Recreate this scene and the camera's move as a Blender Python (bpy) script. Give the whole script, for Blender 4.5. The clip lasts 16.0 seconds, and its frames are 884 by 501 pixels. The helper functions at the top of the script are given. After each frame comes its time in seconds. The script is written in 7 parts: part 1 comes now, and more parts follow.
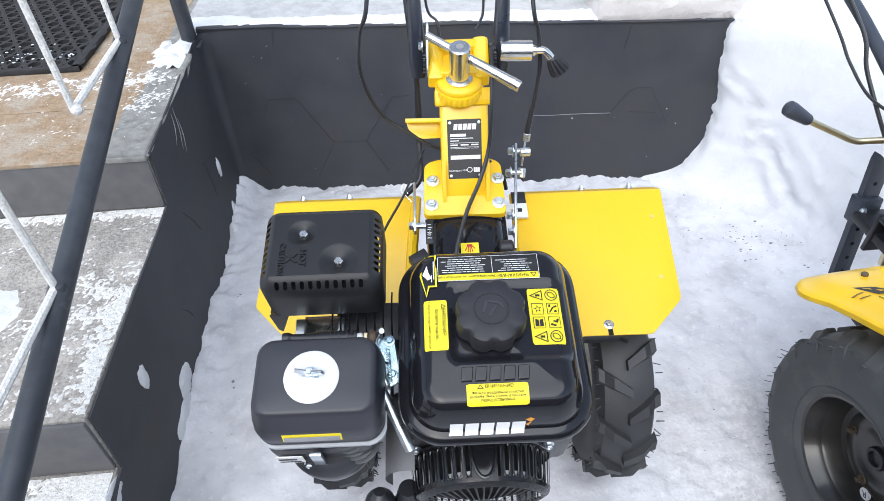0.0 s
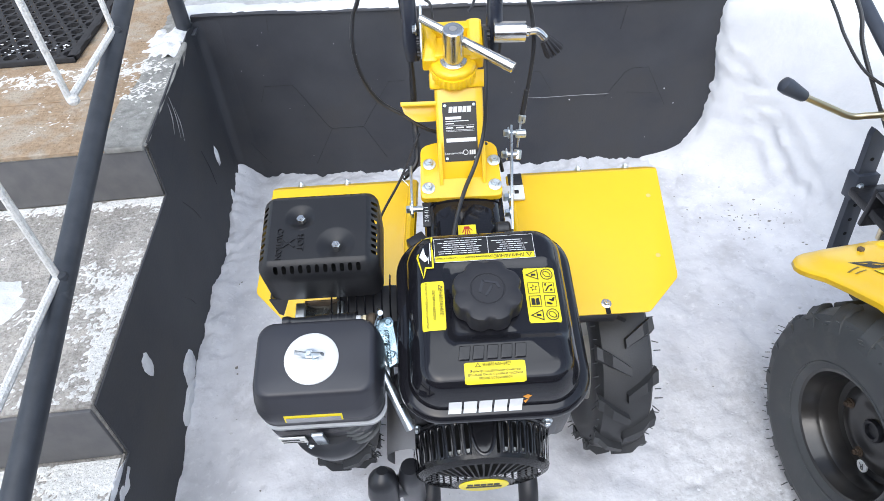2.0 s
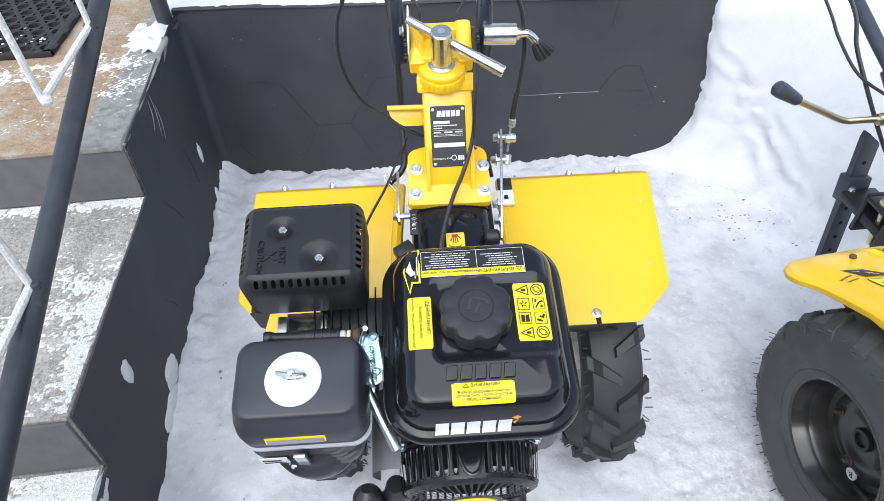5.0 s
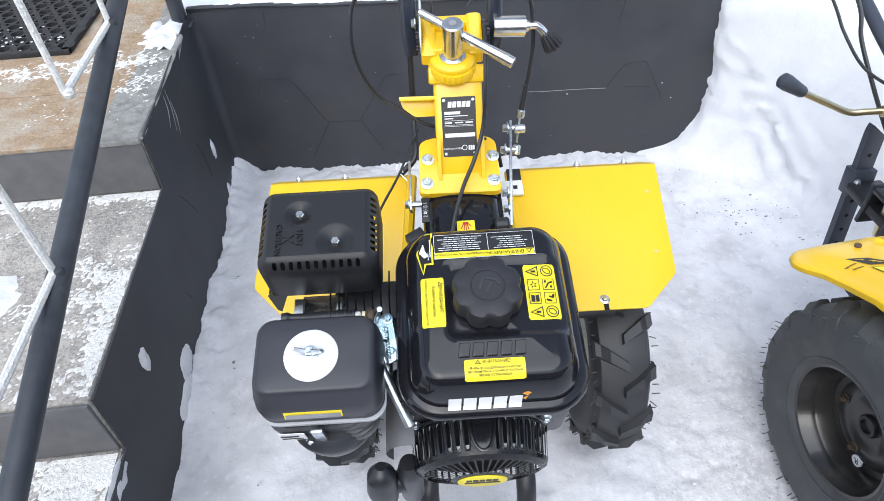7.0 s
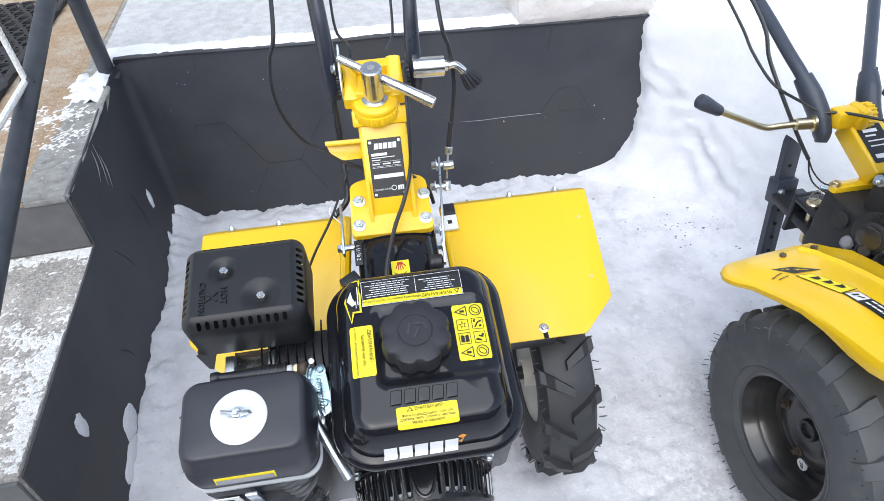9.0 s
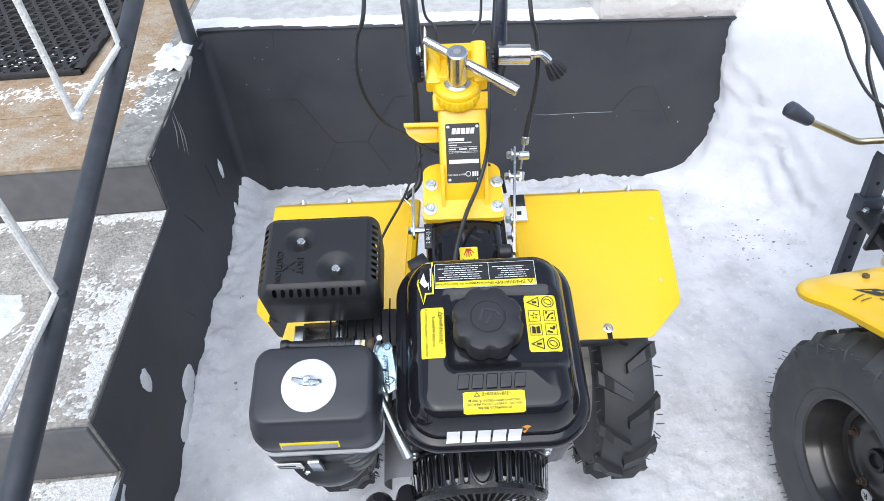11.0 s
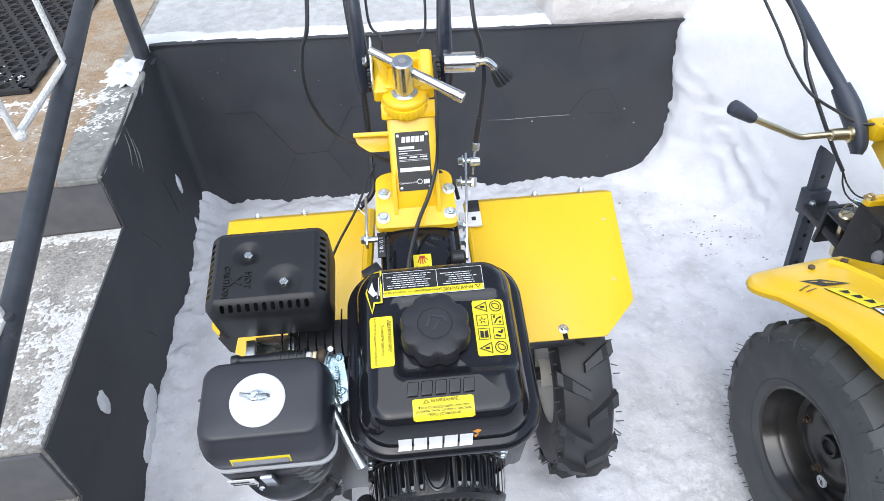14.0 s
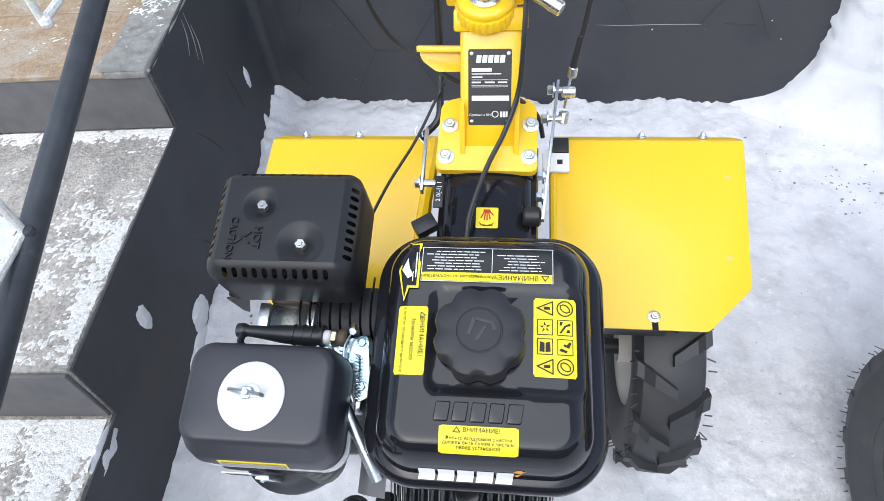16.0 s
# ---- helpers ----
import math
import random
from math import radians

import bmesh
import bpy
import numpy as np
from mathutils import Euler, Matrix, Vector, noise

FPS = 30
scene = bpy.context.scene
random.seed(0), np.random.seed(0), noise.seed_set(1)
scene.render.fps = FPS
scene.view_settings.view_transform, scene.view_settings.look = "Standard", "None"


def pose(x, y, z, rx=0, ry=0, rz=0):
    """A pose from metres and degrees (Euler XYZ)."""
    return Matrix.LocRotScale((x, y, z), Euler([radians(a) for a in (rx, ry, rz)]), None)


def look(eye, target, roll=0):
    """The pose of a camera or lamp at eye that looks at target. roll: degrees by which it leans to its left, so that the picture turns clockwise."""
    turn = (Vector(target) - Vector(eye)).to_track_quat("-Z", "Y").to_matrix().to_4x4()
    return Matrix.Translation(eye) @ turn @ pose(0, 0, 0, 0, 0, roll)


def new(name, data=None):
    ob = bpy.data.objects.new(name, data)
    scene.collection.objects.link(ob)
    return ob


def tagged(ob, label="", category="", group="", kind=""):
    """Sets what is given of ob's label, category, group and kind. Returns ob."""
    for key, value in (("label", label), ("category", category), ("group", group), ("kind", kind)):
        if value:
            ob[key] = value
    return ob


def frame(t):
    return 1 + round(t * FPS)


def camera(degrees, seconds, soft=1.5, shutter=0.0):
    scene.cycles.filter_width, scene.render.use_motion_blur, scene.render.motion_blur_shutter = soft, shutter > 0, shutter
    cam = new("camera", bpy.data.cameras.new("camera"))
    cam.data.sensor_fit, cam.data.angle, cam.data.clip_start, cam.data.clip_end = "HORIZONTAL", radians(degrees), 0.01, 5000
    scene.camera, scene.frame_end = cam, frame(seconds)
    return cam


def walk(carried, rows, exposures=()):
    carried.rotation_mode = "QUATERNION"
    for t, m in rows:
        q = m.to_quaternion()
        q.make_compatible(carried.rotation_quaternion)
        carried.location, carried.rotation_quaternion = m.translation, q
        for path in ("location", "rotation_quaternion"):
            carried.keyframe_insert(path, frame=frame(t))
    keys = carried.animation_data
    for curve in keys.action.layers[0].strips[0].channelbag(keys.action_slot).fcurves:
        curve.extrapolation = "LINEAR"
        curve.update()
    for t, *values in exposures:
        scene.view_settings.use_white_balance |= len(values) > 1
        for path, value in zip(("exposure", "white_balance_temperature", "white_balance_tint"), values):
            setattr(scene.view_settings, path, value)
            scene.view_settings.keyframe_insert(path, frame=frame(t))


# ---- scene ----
cam = camera(71.0, 16.0, soft=0.8)
PATH = [
    (0, (-0.106, -0.462, 1.249), (0.002, 1.016, -0.094), -1.7),
    (0.5, (-0.113, -0.463, 1.241), (-0.049, 1.001, -0.12), -2.0),
    (1, (-0.099, -0.459, 1.25), (0.004, 1.033, -0.078), -2.3),
    (1.5, (-0.102, -0.466, 1.252), (-0.004, 1.012, -0.092), -2.3),
    (2, (-0.1, -0.472, 1.25), (-0.002, 0.976, -0.126), -3.0),
    (2.5, (-0.095, -0.47, 1.251), (-0.008, 0.973, -0.132), -4.0),
    (3, (-0.073, -0.468, 1.258), (0.075, 0.985, -0.107), -5.0),
    (3.5, (-0.044, -0.458, 1.252), (0.209, 0.967, -0.129), -4.1),
    (4, (-0.03, -0.45, 1.255), (0.341, 0.937, -0.137), -0.7),
    (4.5, (-0.067, -0.44, 1.256), (0.188, 0.984, -0.125), -0.8),
    (5, (-0.094, -0.434, 1.253), (0.037, 0.989, -0.147), -1.9),
    (5.2, (-0.096, -0.44, 1.248), (0.009, 0.965, -0.171), -2.3),
    (7.3, (-0.105, -0.467, 1.254), (0.008, 0.969, -0.134), -2.6),
    (7.5, (-0.093, -0.464, 1.263), (0.037, 0.976, -0.119), -3.1),
    (8, (-0.066, -0.472, 1.269), (0.156, 0.999, -0.068), -3.3),
    (8.5, (-0.052, -0.458, 1.267), (0.228, 0.996, -0.077), -3.6),
    (9, (-0.056, -0.457, 1.268), (0.181, 1.007, -0.073), -3.4),
    (9.5, (-0.08, -0.452, 1.266), (0.07, 1.017, -0.083), -3.9),
    (9.7, (-0.09, -0.45, 1.261), (0.022, 1.009, -0.102), -3.7),
    (11.8, (-0.095, -0.46, 1.26), (0.011, 1.013, -0.089), -1.7),
    (12, (-0.092, -0.461, 1.256), (0.021, 1.009, -0.096), -1.6),
    (12.5, (-0.081, -0.461, 1.262), (0.027, 1.02, -0.077), -3.3),
    (13, (-0.062, -0.463, 1.262), (0.092, 1.012, -0.08), -3.4),
    (13.5, (-0.068, -0.464, 1.268), (0.042, 1.024, -0.063), -3.4),
    (14, (-0.059, -0.461, 1.264), (0.11, 1.013, -0.077), -2.6),
    (14.5, (-0.082, -0.458, 1.261), (-0.001, 1.014, -0.091), -2.2),
    (15, (-0.079, -0.401, 1.238), (-0.142, 1.005, -0.183), -4.1),
    (15.5, (-0.018, -0.283, 1.207), (-0.183, 1.029, -0.293), -4.9),
    (16, (-0.009, -0.272, 1.189), (-0.153, 0.974, -0.369), -6.4),
]
walk(cam, [(t, look(eye, target, roll)) for t, eye, target, roll in PATH])

# ---- world, sun, exposure ----
world = bpy.data.worlds.new("overcast_sky")
scene.world = world
world.use_nodes = True
wn, wl = world.node_tree.nodes, world.node_tree.links
wn.clear()
sky = wn.new("ShaderNodeTexSky")
sky.sky_type, sky.sun_disc = "NISHITA", False
sky.sun_elevation, sky.sun_rotation = radians(38), radians(200)
sky.air_density, sky.dust_density, sky.ozone_density = 1.0, 1.0, 1.2
pale = wn.new("ShaderNodeHueSaturation")
pale.inputs["Saturation"].default_value = 0.70
back = wn.new("ShaderNodeBackground")
back.inputs["Strength"].default_value = 0.15
wout = wn.new("ShaderNodeOutputWorld")
wl.new(sky.outputs[0], pale.inputs["Color"])
wl.new(pale.outputs[0], back.inputs["Color"])
wl.new(back.outputs[0], wout.inputs["Surface"])

sun = new("sun", bpy.data.lights.new("sun", "SUN"))
sun.data.energy, sun.data.angle, sun.data.color = 1.35, radians(70), (0.94, 0.975, 1.0)
sun.matrix_world = look((-0.35, -1.35, 2.8), (0, 0, 0))
scene.view_settings.exposure = 1.07


# ---- materials ----
def material(name, colour, rough=0.5, metal=0.0, colour2=None, scale=20.0, amount=0.5, bump=0.0, bump_scale=80.0,
             rough2=None, stain=None, stain_scale=3.0, stain_at=0.6, coat=0.0, detail=6.0, dist=0.002, spec=0.5):
    """Principled surface with colour varied by two noises, a stain layer and a fine bump."""
    m = bpy.data.materials.new(name)
    m.use_nodes = True
    n, l = m.node_tree.nodes, m.node_tree.links
    b = n["Principled BSDF"]
    b.inputs["Metallic"].default_value = metal
    b.inputs["Coat Weight"].default_value = coat
    b.inputs["Coat Roughness"].default_value = 0.08
    b.inputs["Specular IOR Level"].default_value = spec
    co = n.new("ShaderNodeTexCoord")
    geo = n.new("ShaderNodeNewGeometry")
    where = geo.outputs["Position"]
    fine = n.new("ShaderNodeTexNoise")
    fine.inputs["Scale"].default_value, fine.inputs["Detail"].default_value = scale, detail
    l.new(where, fine.inputs["Vector"])
    mix = n.new("ShaderNodeMix")
    mix.data_type = "RGBA"
    mix.inputs["A"].default_value = (*colour, 1)
    mix.inputs["B"].default_value = (*(colour2 or [c * 0.7 for c in colour]), 1)
    ramp = n.new("ShaderNodeMapRange")
    ramp.inputs["From Min"].default_value, ramp.inputs["From Max"].default_value = 0.35, 0.68
    ramp.inputs["To Max"].default_value = amount
    l.new(fine.outputs["Fac"], ramp.inputs["Value"])
    l.new(ramp.outputs[0], mix.inputs["Factor"])
    out = mix.outputs["Result"]
    if stain:
        big = n.new("ShaderNodeTexNoise")
        big.inputs["Scale"].default_value, big.inputs["Detail"].default_value = stain_scale, 8.0
        big.inputs["Roughness"].default_value = 0.65
        l.new(where, big.inputs["Vector"])
        edge = n.new("ShaderNodeMapRange")
        edge.inputs["From Min"].default_value, edge.inputs["From Max"].default_value = stain_at - 0.06, stain_at + 0.09
        l.new(big.outputs["Fac"], edge.inputs["Value"])
        mix2 = n.new("ShaderNodeMix")
        mix2.data_type = "RGBA"
        mix2.inputs["B"].default_value = (*stain, 1)
        l.new(edge.outputs[0], mix2.inputs["Factor"])
        l.new(out, mix2.inputs["A"])
        out = mix2.outputs["Result"]
    l.new(out, b.inputs["Base Color"])
    rr = n.new("ShaderNodeMapRange")
    rr.inputs["To Min"].default_value, rr.inputs["To Max"].default_value = rough, rough2 if rough2 is not None else min(1.0, rough * 1.25)
    l.new(fine.outputs["Fac"], rr.inputs["Value"])
    l.new(rr.outputs[0], b.inputs["Roughness"])
    if bump:
        bn = n.new("ShaderNodeTexNoise")
        bn.inputs["Scale"].default_value, bn.inputs["Detail"].default_value = bump_scale, 5.0
        l.new(where, bn.inputs["Vector"])
        bu = n.new("ShaderNodeBump")
        bu.inputs["Strength"].default_value, bu.inputs["Distance"].default_value = bump, dist
        l.new(bn.outputs["Fac"], bu.inputs["Height"])
        l.new(bu.outputs[0], b.inputs["Normal"])
    return m


SNOW = material("fresh_snow", (0.74, 0.75, 0.77), 0.75, colour2=(0.64, 0.65, 0.68), scale=9, amount=0.6, bump=0.5, bump_scale=45, dist=0.01)

def snow_blend():
    """Trodden and fresh snow in one surface, mixed by the sheet's 'fresh' attribute."""
    m = bpy.data.materials.new("yard_snow")
    m.use_nodes = True
    n, l = m.node_tree.nodes, m.node_tree.links
    b = n["Principled BSDF"]
    b.inputs["Roughness"].default_value = 0.65
    geo = n.new("ShaderNodeNewGeometry")
    at = n.new("ShaderNodeAttribute")
    at.attribute_name = "fresh"

    def noisy(scale, detail, rough=0.6):
        t = n.new("ShaderNodeTexNoise")
        t.inputs["Scale"].default_value, t.inputs["Detail"].default_value, t.inputs["Roughness"].default_value = scale, detail, rough
        l.new(geo.outputs["Position"], t.inputs["Vector"])
        return t.outputs["Fac"]

    def ramp(v, a, b_, lo=0.0, hi=1.0):
        r = n.new("ShaderNodeMapRange")
        for k, x in zip(("From Min", "From Max", "To Min", "To Max"), (a, b_, lo, hi)):
            r.inputs[k].default_value = x
        l.new(v, r.inputs["Value"])
        return r.outputs[0]

    def mixc(f, a, b_):
        x = n.new("ShaderNodeMix")
        x.data_type = "RGBA"
        l.new(f, x.inputs["Factor"])
        for k, c in (("A", a), ("B", b_)):
            if isinstance(c, tuple):
                x.inputs[k].default_value = (*c, 1)
            else:
                l.new(c, x.inputs[k])
        return x.outputs["Result"]
    grey = mixc(ramp(noisy(9, 7, 0.55), 0.38, 0.68), (0.725, 0.725, 0.755), (0.565, 0.565, 0.595))
    grey = mixc(ramp(noisy(60, 4, 0.6), 0.56, 0.86), grey, (0.83, 0.83, 0.85))
    grey = mixc(ramp(noisy(4.5, 8, 0.7), 0.56, 0.74), grey, (0.50, 0.49, 0.50))
    grey = mixc(ramp(noisy(26, 5, 0.6), 0.60, 0.76), grey, (0.52, 0.52, 0.545))
    grey = mixc(ramp(noisy(130, 3, 0.6), 0.70, 0.76), grey, (0.33, 0.32, 0.31))
    crumb = mixc(ramp(noisy(75, 5, 0.7), 0.42, 0.64), (0.52, 0.51, 0.51), (0.80, 0.80, 0.815))
    crumb = mixc(ramp(noisy(11, 6, 0.65), 0.50, 0.70), crumb, (0.55, 0.54, 0.54))
    crumb = mixc(ramp(noisy(110, 4, 0.6), 0.62, 0.72), crumb, (0.27, 0.26, 0.25))
    worn = n.new("ShaderNodeAttribute")
    worn.attribute_name = "worn"
    grey = mixc(worn.outputs["Fac"], grey, crumb)
    white = mixc(ramp(noisy(9, 6), 0.4, 0.7), (0.79, 0.796, 0.812), (0.72, 0.73, 0.755))
    l.new(mixc(at.outputs["Fac"], grey, white), b.inputs["Base Color"])
    bu = n.new("ShaderNodeBump")
    bu.inputs["Strength"].default_value, bu.inputs["Distance"].default_value = 0.75, 0.010
    su = n.new("ShaderNodeMath")
    su.operation = "MULTIPLY_ADD"
    l.new(noisy(150, 3, 0.6), su.inputs[0])
    su.inputs[1].default_value = 0.10
    l.new(noisy(30, 5, 0.52), su.inputs[2])
    l.new(ramp(at.outputs["Fac"], 0.2, 1.0, 0.50, 0.30), bu.inputs["Strength"])
    l.new(su.outputs[0], bu.inputs["Height"])
    l.new(bu.outputs[0], b.inputs["Normal"])
    return m


YARD = snow_blend()
FROST = material("frost", (0.82, 0.81, 0.78), 0.8, colour2=(0.55, 0.54, 0.51), scale=170, amount=0.7, bump=1.0, bump_scale=250, dist=0.003)
LEDGE = material("granular_snow", (0.54, 0.54, 0.545), 0.8, colour2=(0.38, 0.38, 0.385), scale=34, amount=0.75, bump=0.7, bump_scale=130, dist=0.005, stain=(0.36, 0.35, 0.34), stain_scale=70, stain_at=0.70, detail=8)
CLOD = material("crumbled_snow", (0.76, 0.76, 0.78), 0.8, colour2=(0.5, 0.5, 0.5), scale=60, amount=0.8, bump=0.5, bump_scale=300)
DIRT = material("dark_grit", (0.20, 0.19, 0.18), 0.9, colour2=(0.32, 0.31, 0.29), scale=90)
MEMBRANE = material("black_membrane", (0.035, 0.037, 0.045), 0.62, colour2=(0.058, 0.061, 0.068), scale=6, amount=0.8, bump=0.25, bump_scale=160,
                    stain=(0.050, 0.050, 0.053), stain_scale=2.6, stain_at=0.54, rough2=0.78)
SEAM = material("membrane_seam", (0.027, 0.028, 0.032), 0.6, scale=60)
SCRATCH = material("scratch", (0.35, 0.35, 0.36), 0.8, scale=80)
CONCRETE = material("worn_concrete", (0.48, 0.450, 0.410), 0.9, colour2=(0.245, 0.225, 0.200), scale=130, amount=0.9, bump=0.9, bump_scale=170, dist=0.004,
                    stain=(0.53, 0.49, 0.44), stain_scale=14, stain_at=0.58, detail=10)
CEMENT = material("grey_cement", (0.32, 0.315, 0.295), 0.9, colour2=(0.19, 0.19, 0.178), scale=45, amount=0.9, bump=0.9, bump_scale=70, dist=0.005, stain=(0.44, 0.44, 0.43), stain_scale=26, stain_at=0.62, detail=10)
RISER = material("weathered_riser_board", (0.125, 0.124, 0.128), 0.7, colour2=(0.17, 0.166, 0.165), scale=30, amount=0.7, bump=0.2, bump_scale=90)
TILE = material("tan_stone_tile", (0.40, 0.288, 0.185), 0.6, colour2=(0.27, 0.183, 0.110), scale=60, amount=0.8, bump=1.0, bump_scale=95, dist=0.006,
                stain=(0.41, 0.345, 0.27), stain_scale=13, stain_at=0.52, detail=12)
MAT_RUBBER = material("ring_mat_rubber", (0.02, 0.02, 0.022), 0.7, colour2=(0.05, 0.05, 0.055), scale=40, bump=0.3, bump_scale=200)
PIPE = material("dark_grey_paint", (0.031, 0.036, 0.045), 0.42, colour2=(0.055, 0.061, 0.072), scale=30, amount=0.7, bump=0.15, bump_scale=200,
                stain=(0.16, 0.17, 0.18), stain_scale=9, stain_at=0.68)
PLASTER = material("white_plaster", (0.76, 0.72, 0.69), 0.9, colour2=(0.62, 0.57, 0.53), scale=9, amount=0.7, bump=0.9, bump_scale=30, dist=0.012)
GREYWALL = material("grey_plinth", (0.42, 0.41, 0.40), 0.9, colour2=(0.30, 0.29, 0.28), scale=8, bump=0.5, bump_scale=40, dist=0.006)

BACKWALL = material("dark_timber", (0.075, 0.055, 0.042), 0.8, colour2=(0.045, 0.034, 0.027), scale=6, amount=0.8, bump=0.3, bump_scale=40)
YELLOW = material("yellow_enamel", (0.845, 0.527, 0.012), 0.27, colour2=(0.80, 0.485, 0.010), scale=5, amount=0.6, bump=0.05, bump_scale=300, coat=0.3)
GLOSS = material("gloss_black_enamel", (0.011, 0.011, 0.014), 0.07, colour2=(0.013, 0.013, 0.015), scale=6, bump=0.02, bump_scale=20, rough2=0.11, spec=0.42)
ELBOW = material("heat_stained_steel", (0.40, 0.42, 0.41), 0.16, 1.0, colour2=(0.33, 0.32, 0.27), scale=30, rough2=0.4)
DARKCAST = material("oily_black_casting", (0.016, 0.016, 0.017), 0.42, colour2=(0.034, 0.031, 0.028), scale=40, amount=0.8, bump=0.3, bump_scale=200, rough2=0.65)
ZINCBLUE = material("blue_passivated_zinc", (0.46, 0.60, 0.655), 0.20, 1.0, colour2=(0.26, 0.36, 0.40), scale=60, rough2=0.3)
DISC = material("frosted_disc", (0.72, 0.72, 0.715), 0.7, colour2=(0.60, 0.60, 0.60), scale=60, bump=0.25, bump_scale=220)
SATIN = material("satin_black_plastic", (0.028, 0.029, 0.037), 0.34, colour2=(0.024, 0.024, 0.028), scale=25, bump=0.03, bump_scale=500, rough2=0.44)
CAPBLACK = material("cap_black_plastic", (0.022, 0.022, 0.026), 0.42, colour2=(0.027, 0.027, 0.031), scale=30, bump=0.04, bump_scale=600, rough2=0.5, spec=0.35)
MUFFBLACK = material("muffler_black", (0.019, 0.0195, 0.022), 0.30, colour2=(0.023, 0.023, 0.025), scale=30, bump=0.05, bump_scale=400, rough2=0.40, spec=0.30)
# near black that puts the shade of slots, holes and hollows into colour
DARKVOID = material("shade_black", (0.006, 0.006, 0.006), 0.8, scale=30)
CAST = material("black_cast_metal", (0.014, 0.014, 0.017), 0.32, colour2=(0.03, 0.03, 0.032), scale=35, bump=0.25, bump_scale=220, rough2=0.5)
RUBBER = material("tyre_rubber", (0.056, 0.060, 0.063), 0.50, colour2=(0.076, 0.080, 0.082), scale=22, amount=0.7, bump=0.15, bump_scale=260,
                  stain=(0.088, 0.089, 0.086), stain_scale=14, stain_at=0.64)
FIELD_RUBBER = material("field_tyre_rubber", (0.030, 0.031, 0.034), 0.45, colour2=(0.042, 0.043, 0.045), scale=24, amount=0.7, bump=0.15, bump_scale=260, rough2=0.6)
CABLE = material("cable_sheath", (0.021, 0.022, 0.026), 0.32, scale=60)
NAVY = material("handle_enamel", (0.016, 0.02, 0.032), 0.25, colour2=(0.024, 0.028, 0.04), scale=20, coat=0.4)
SLATE = material("slate_blue_enamel", (0.036, 0.044, 0.062), 0.36, colour2=(0.047, 0.055, 0.073), scale=22, amount=0.7, bump=0.08, bump_scale=240, rough2=0.5)
CHROME = material("chrome", (0.78, 0.77, 0.74), 0.14, 1.0, colour2=(0.58, 0.57, 0.55), scale=34, amount=0.8, rough2=0.30, bump=0.08, bump_scale=240)
ZINC = material("zinc_plate", (0.74, 0.79, 0.82), 0.2, 1.0, colour2=(0.46, 0.51, 0.55), scale=90, amount=0.8, rough2=0.4, bump=0.1, bump_scale=300)
BRASSY = material("yellow_passivated_steel", (0.74, 0.645, 0.44), 0.22, 1.0, colour2=(0.54, 0.44, 0.28), scale=40, rough2=0.4)
RUST = material("rusty_steel", (0.075, 0.05, 0.035), 0.6, 0.5, colour2=(0.22, 0.17, 0.12), scale=70)
CREAM = material("cream_rim_enamel", (0.72, 0.70, 0.64), 0.4, scale=12)
RIMBLACK = material("black_rim_enamel", (0.014, 0.014, 0.015), 0.26, colour2=(0.045, 0.040, 0.035), scale=16, amount=0.7, coat=0.3)
STICKY = material("yellow_sticker", (0.88, 0.72, 0.02), 0.4, colour2=(0.84, 0.68, 0.02), scale=8)
STICKB = material("black_sticker", (0.015, 0.015, 0.016), 0.35, scale=8)
STICKW = material("white_sticker", (0.80, 0.80, 0.78), 0.45, colour2=(0.7, 0.7, 0.7), scale=30)
INKB = material("black_ink", (0.012, 0.012, 0.012), 0.5, scale=8)
INKW = material("white_ink", (0.82, 0.82, 0.82), 0.5, scale=8)
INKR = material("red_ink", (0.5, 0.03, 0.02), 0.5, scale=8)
STARTER = material("starter_black", (0.011, 0.011, 0.013), 0.14, colour2=(0.016, 0.016, 0.018), scale=30, rough2=0.24, coat=0.3)
DUSTY = material("dusty_grey_sheet", (0.30, 0.30, 0.31), 0.5, colour2=(0.17, 0.17, 0.18), scale=20)
ORANGE = material("orange_ink", (0.8, 0.33, 0.04), 0.5, scale=8)
HOLE = material("bare_hole_edge", (0.74, 0.52, 0.16), 0.6, scale=40)
GRIME = material("rubbed_grime", (0.24, 0.165, 0.04), 0.6, colour2=(0.12, 0.09, 0.04), scale=120)
BAND = material("pale_grey_plastic", (0.42, 0.43, 0.44), 0.5, colour2=(0.33, 0.34, 0.35), scale=30)
GREYPAD = material("grey_pad", (0.25, 0.25, 0.26), 0.6, scale=40)


# ---- mesh helpers ----
def mesh_of(name, bm, mat, angle=35):
    me = bpy.data.meshes.new(name)
    bmesh.ops.recalc_face_normals(bm, faces=bm.faces)
    bm.to_mesh(me)
    bm.free()
    me.materials.append(mat)
    me.polygons.foreach_set("use_smooth", [True] * len(me.polygons))
    me.set_sharp_from_angle(angle=radians(angle))
    return me


def thing(name, bm, mat, label, category, group="", kind="", at=None, angle=35):
    ob = new(name, mesh_of(name, bm, mat, angle))
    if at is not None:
        ob.matrix_basis = at
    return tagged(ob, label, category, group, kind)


def root(name, at, label, category, group="", kind=""):
    ob = new(name)
    ob.empty_display_size = 0.05
    ob.matrix_basis = at
    return tagged(ob, label, category, group, kind)


def part(name, bm, mat, parent, label="", at=None, angle=35):
    ob = new(name, mesh_of(name, bm, mat, angle))
    ob.parent = parent
    if at is not None:
        ob.matrix_basis = at
    return tagged(ob, label)


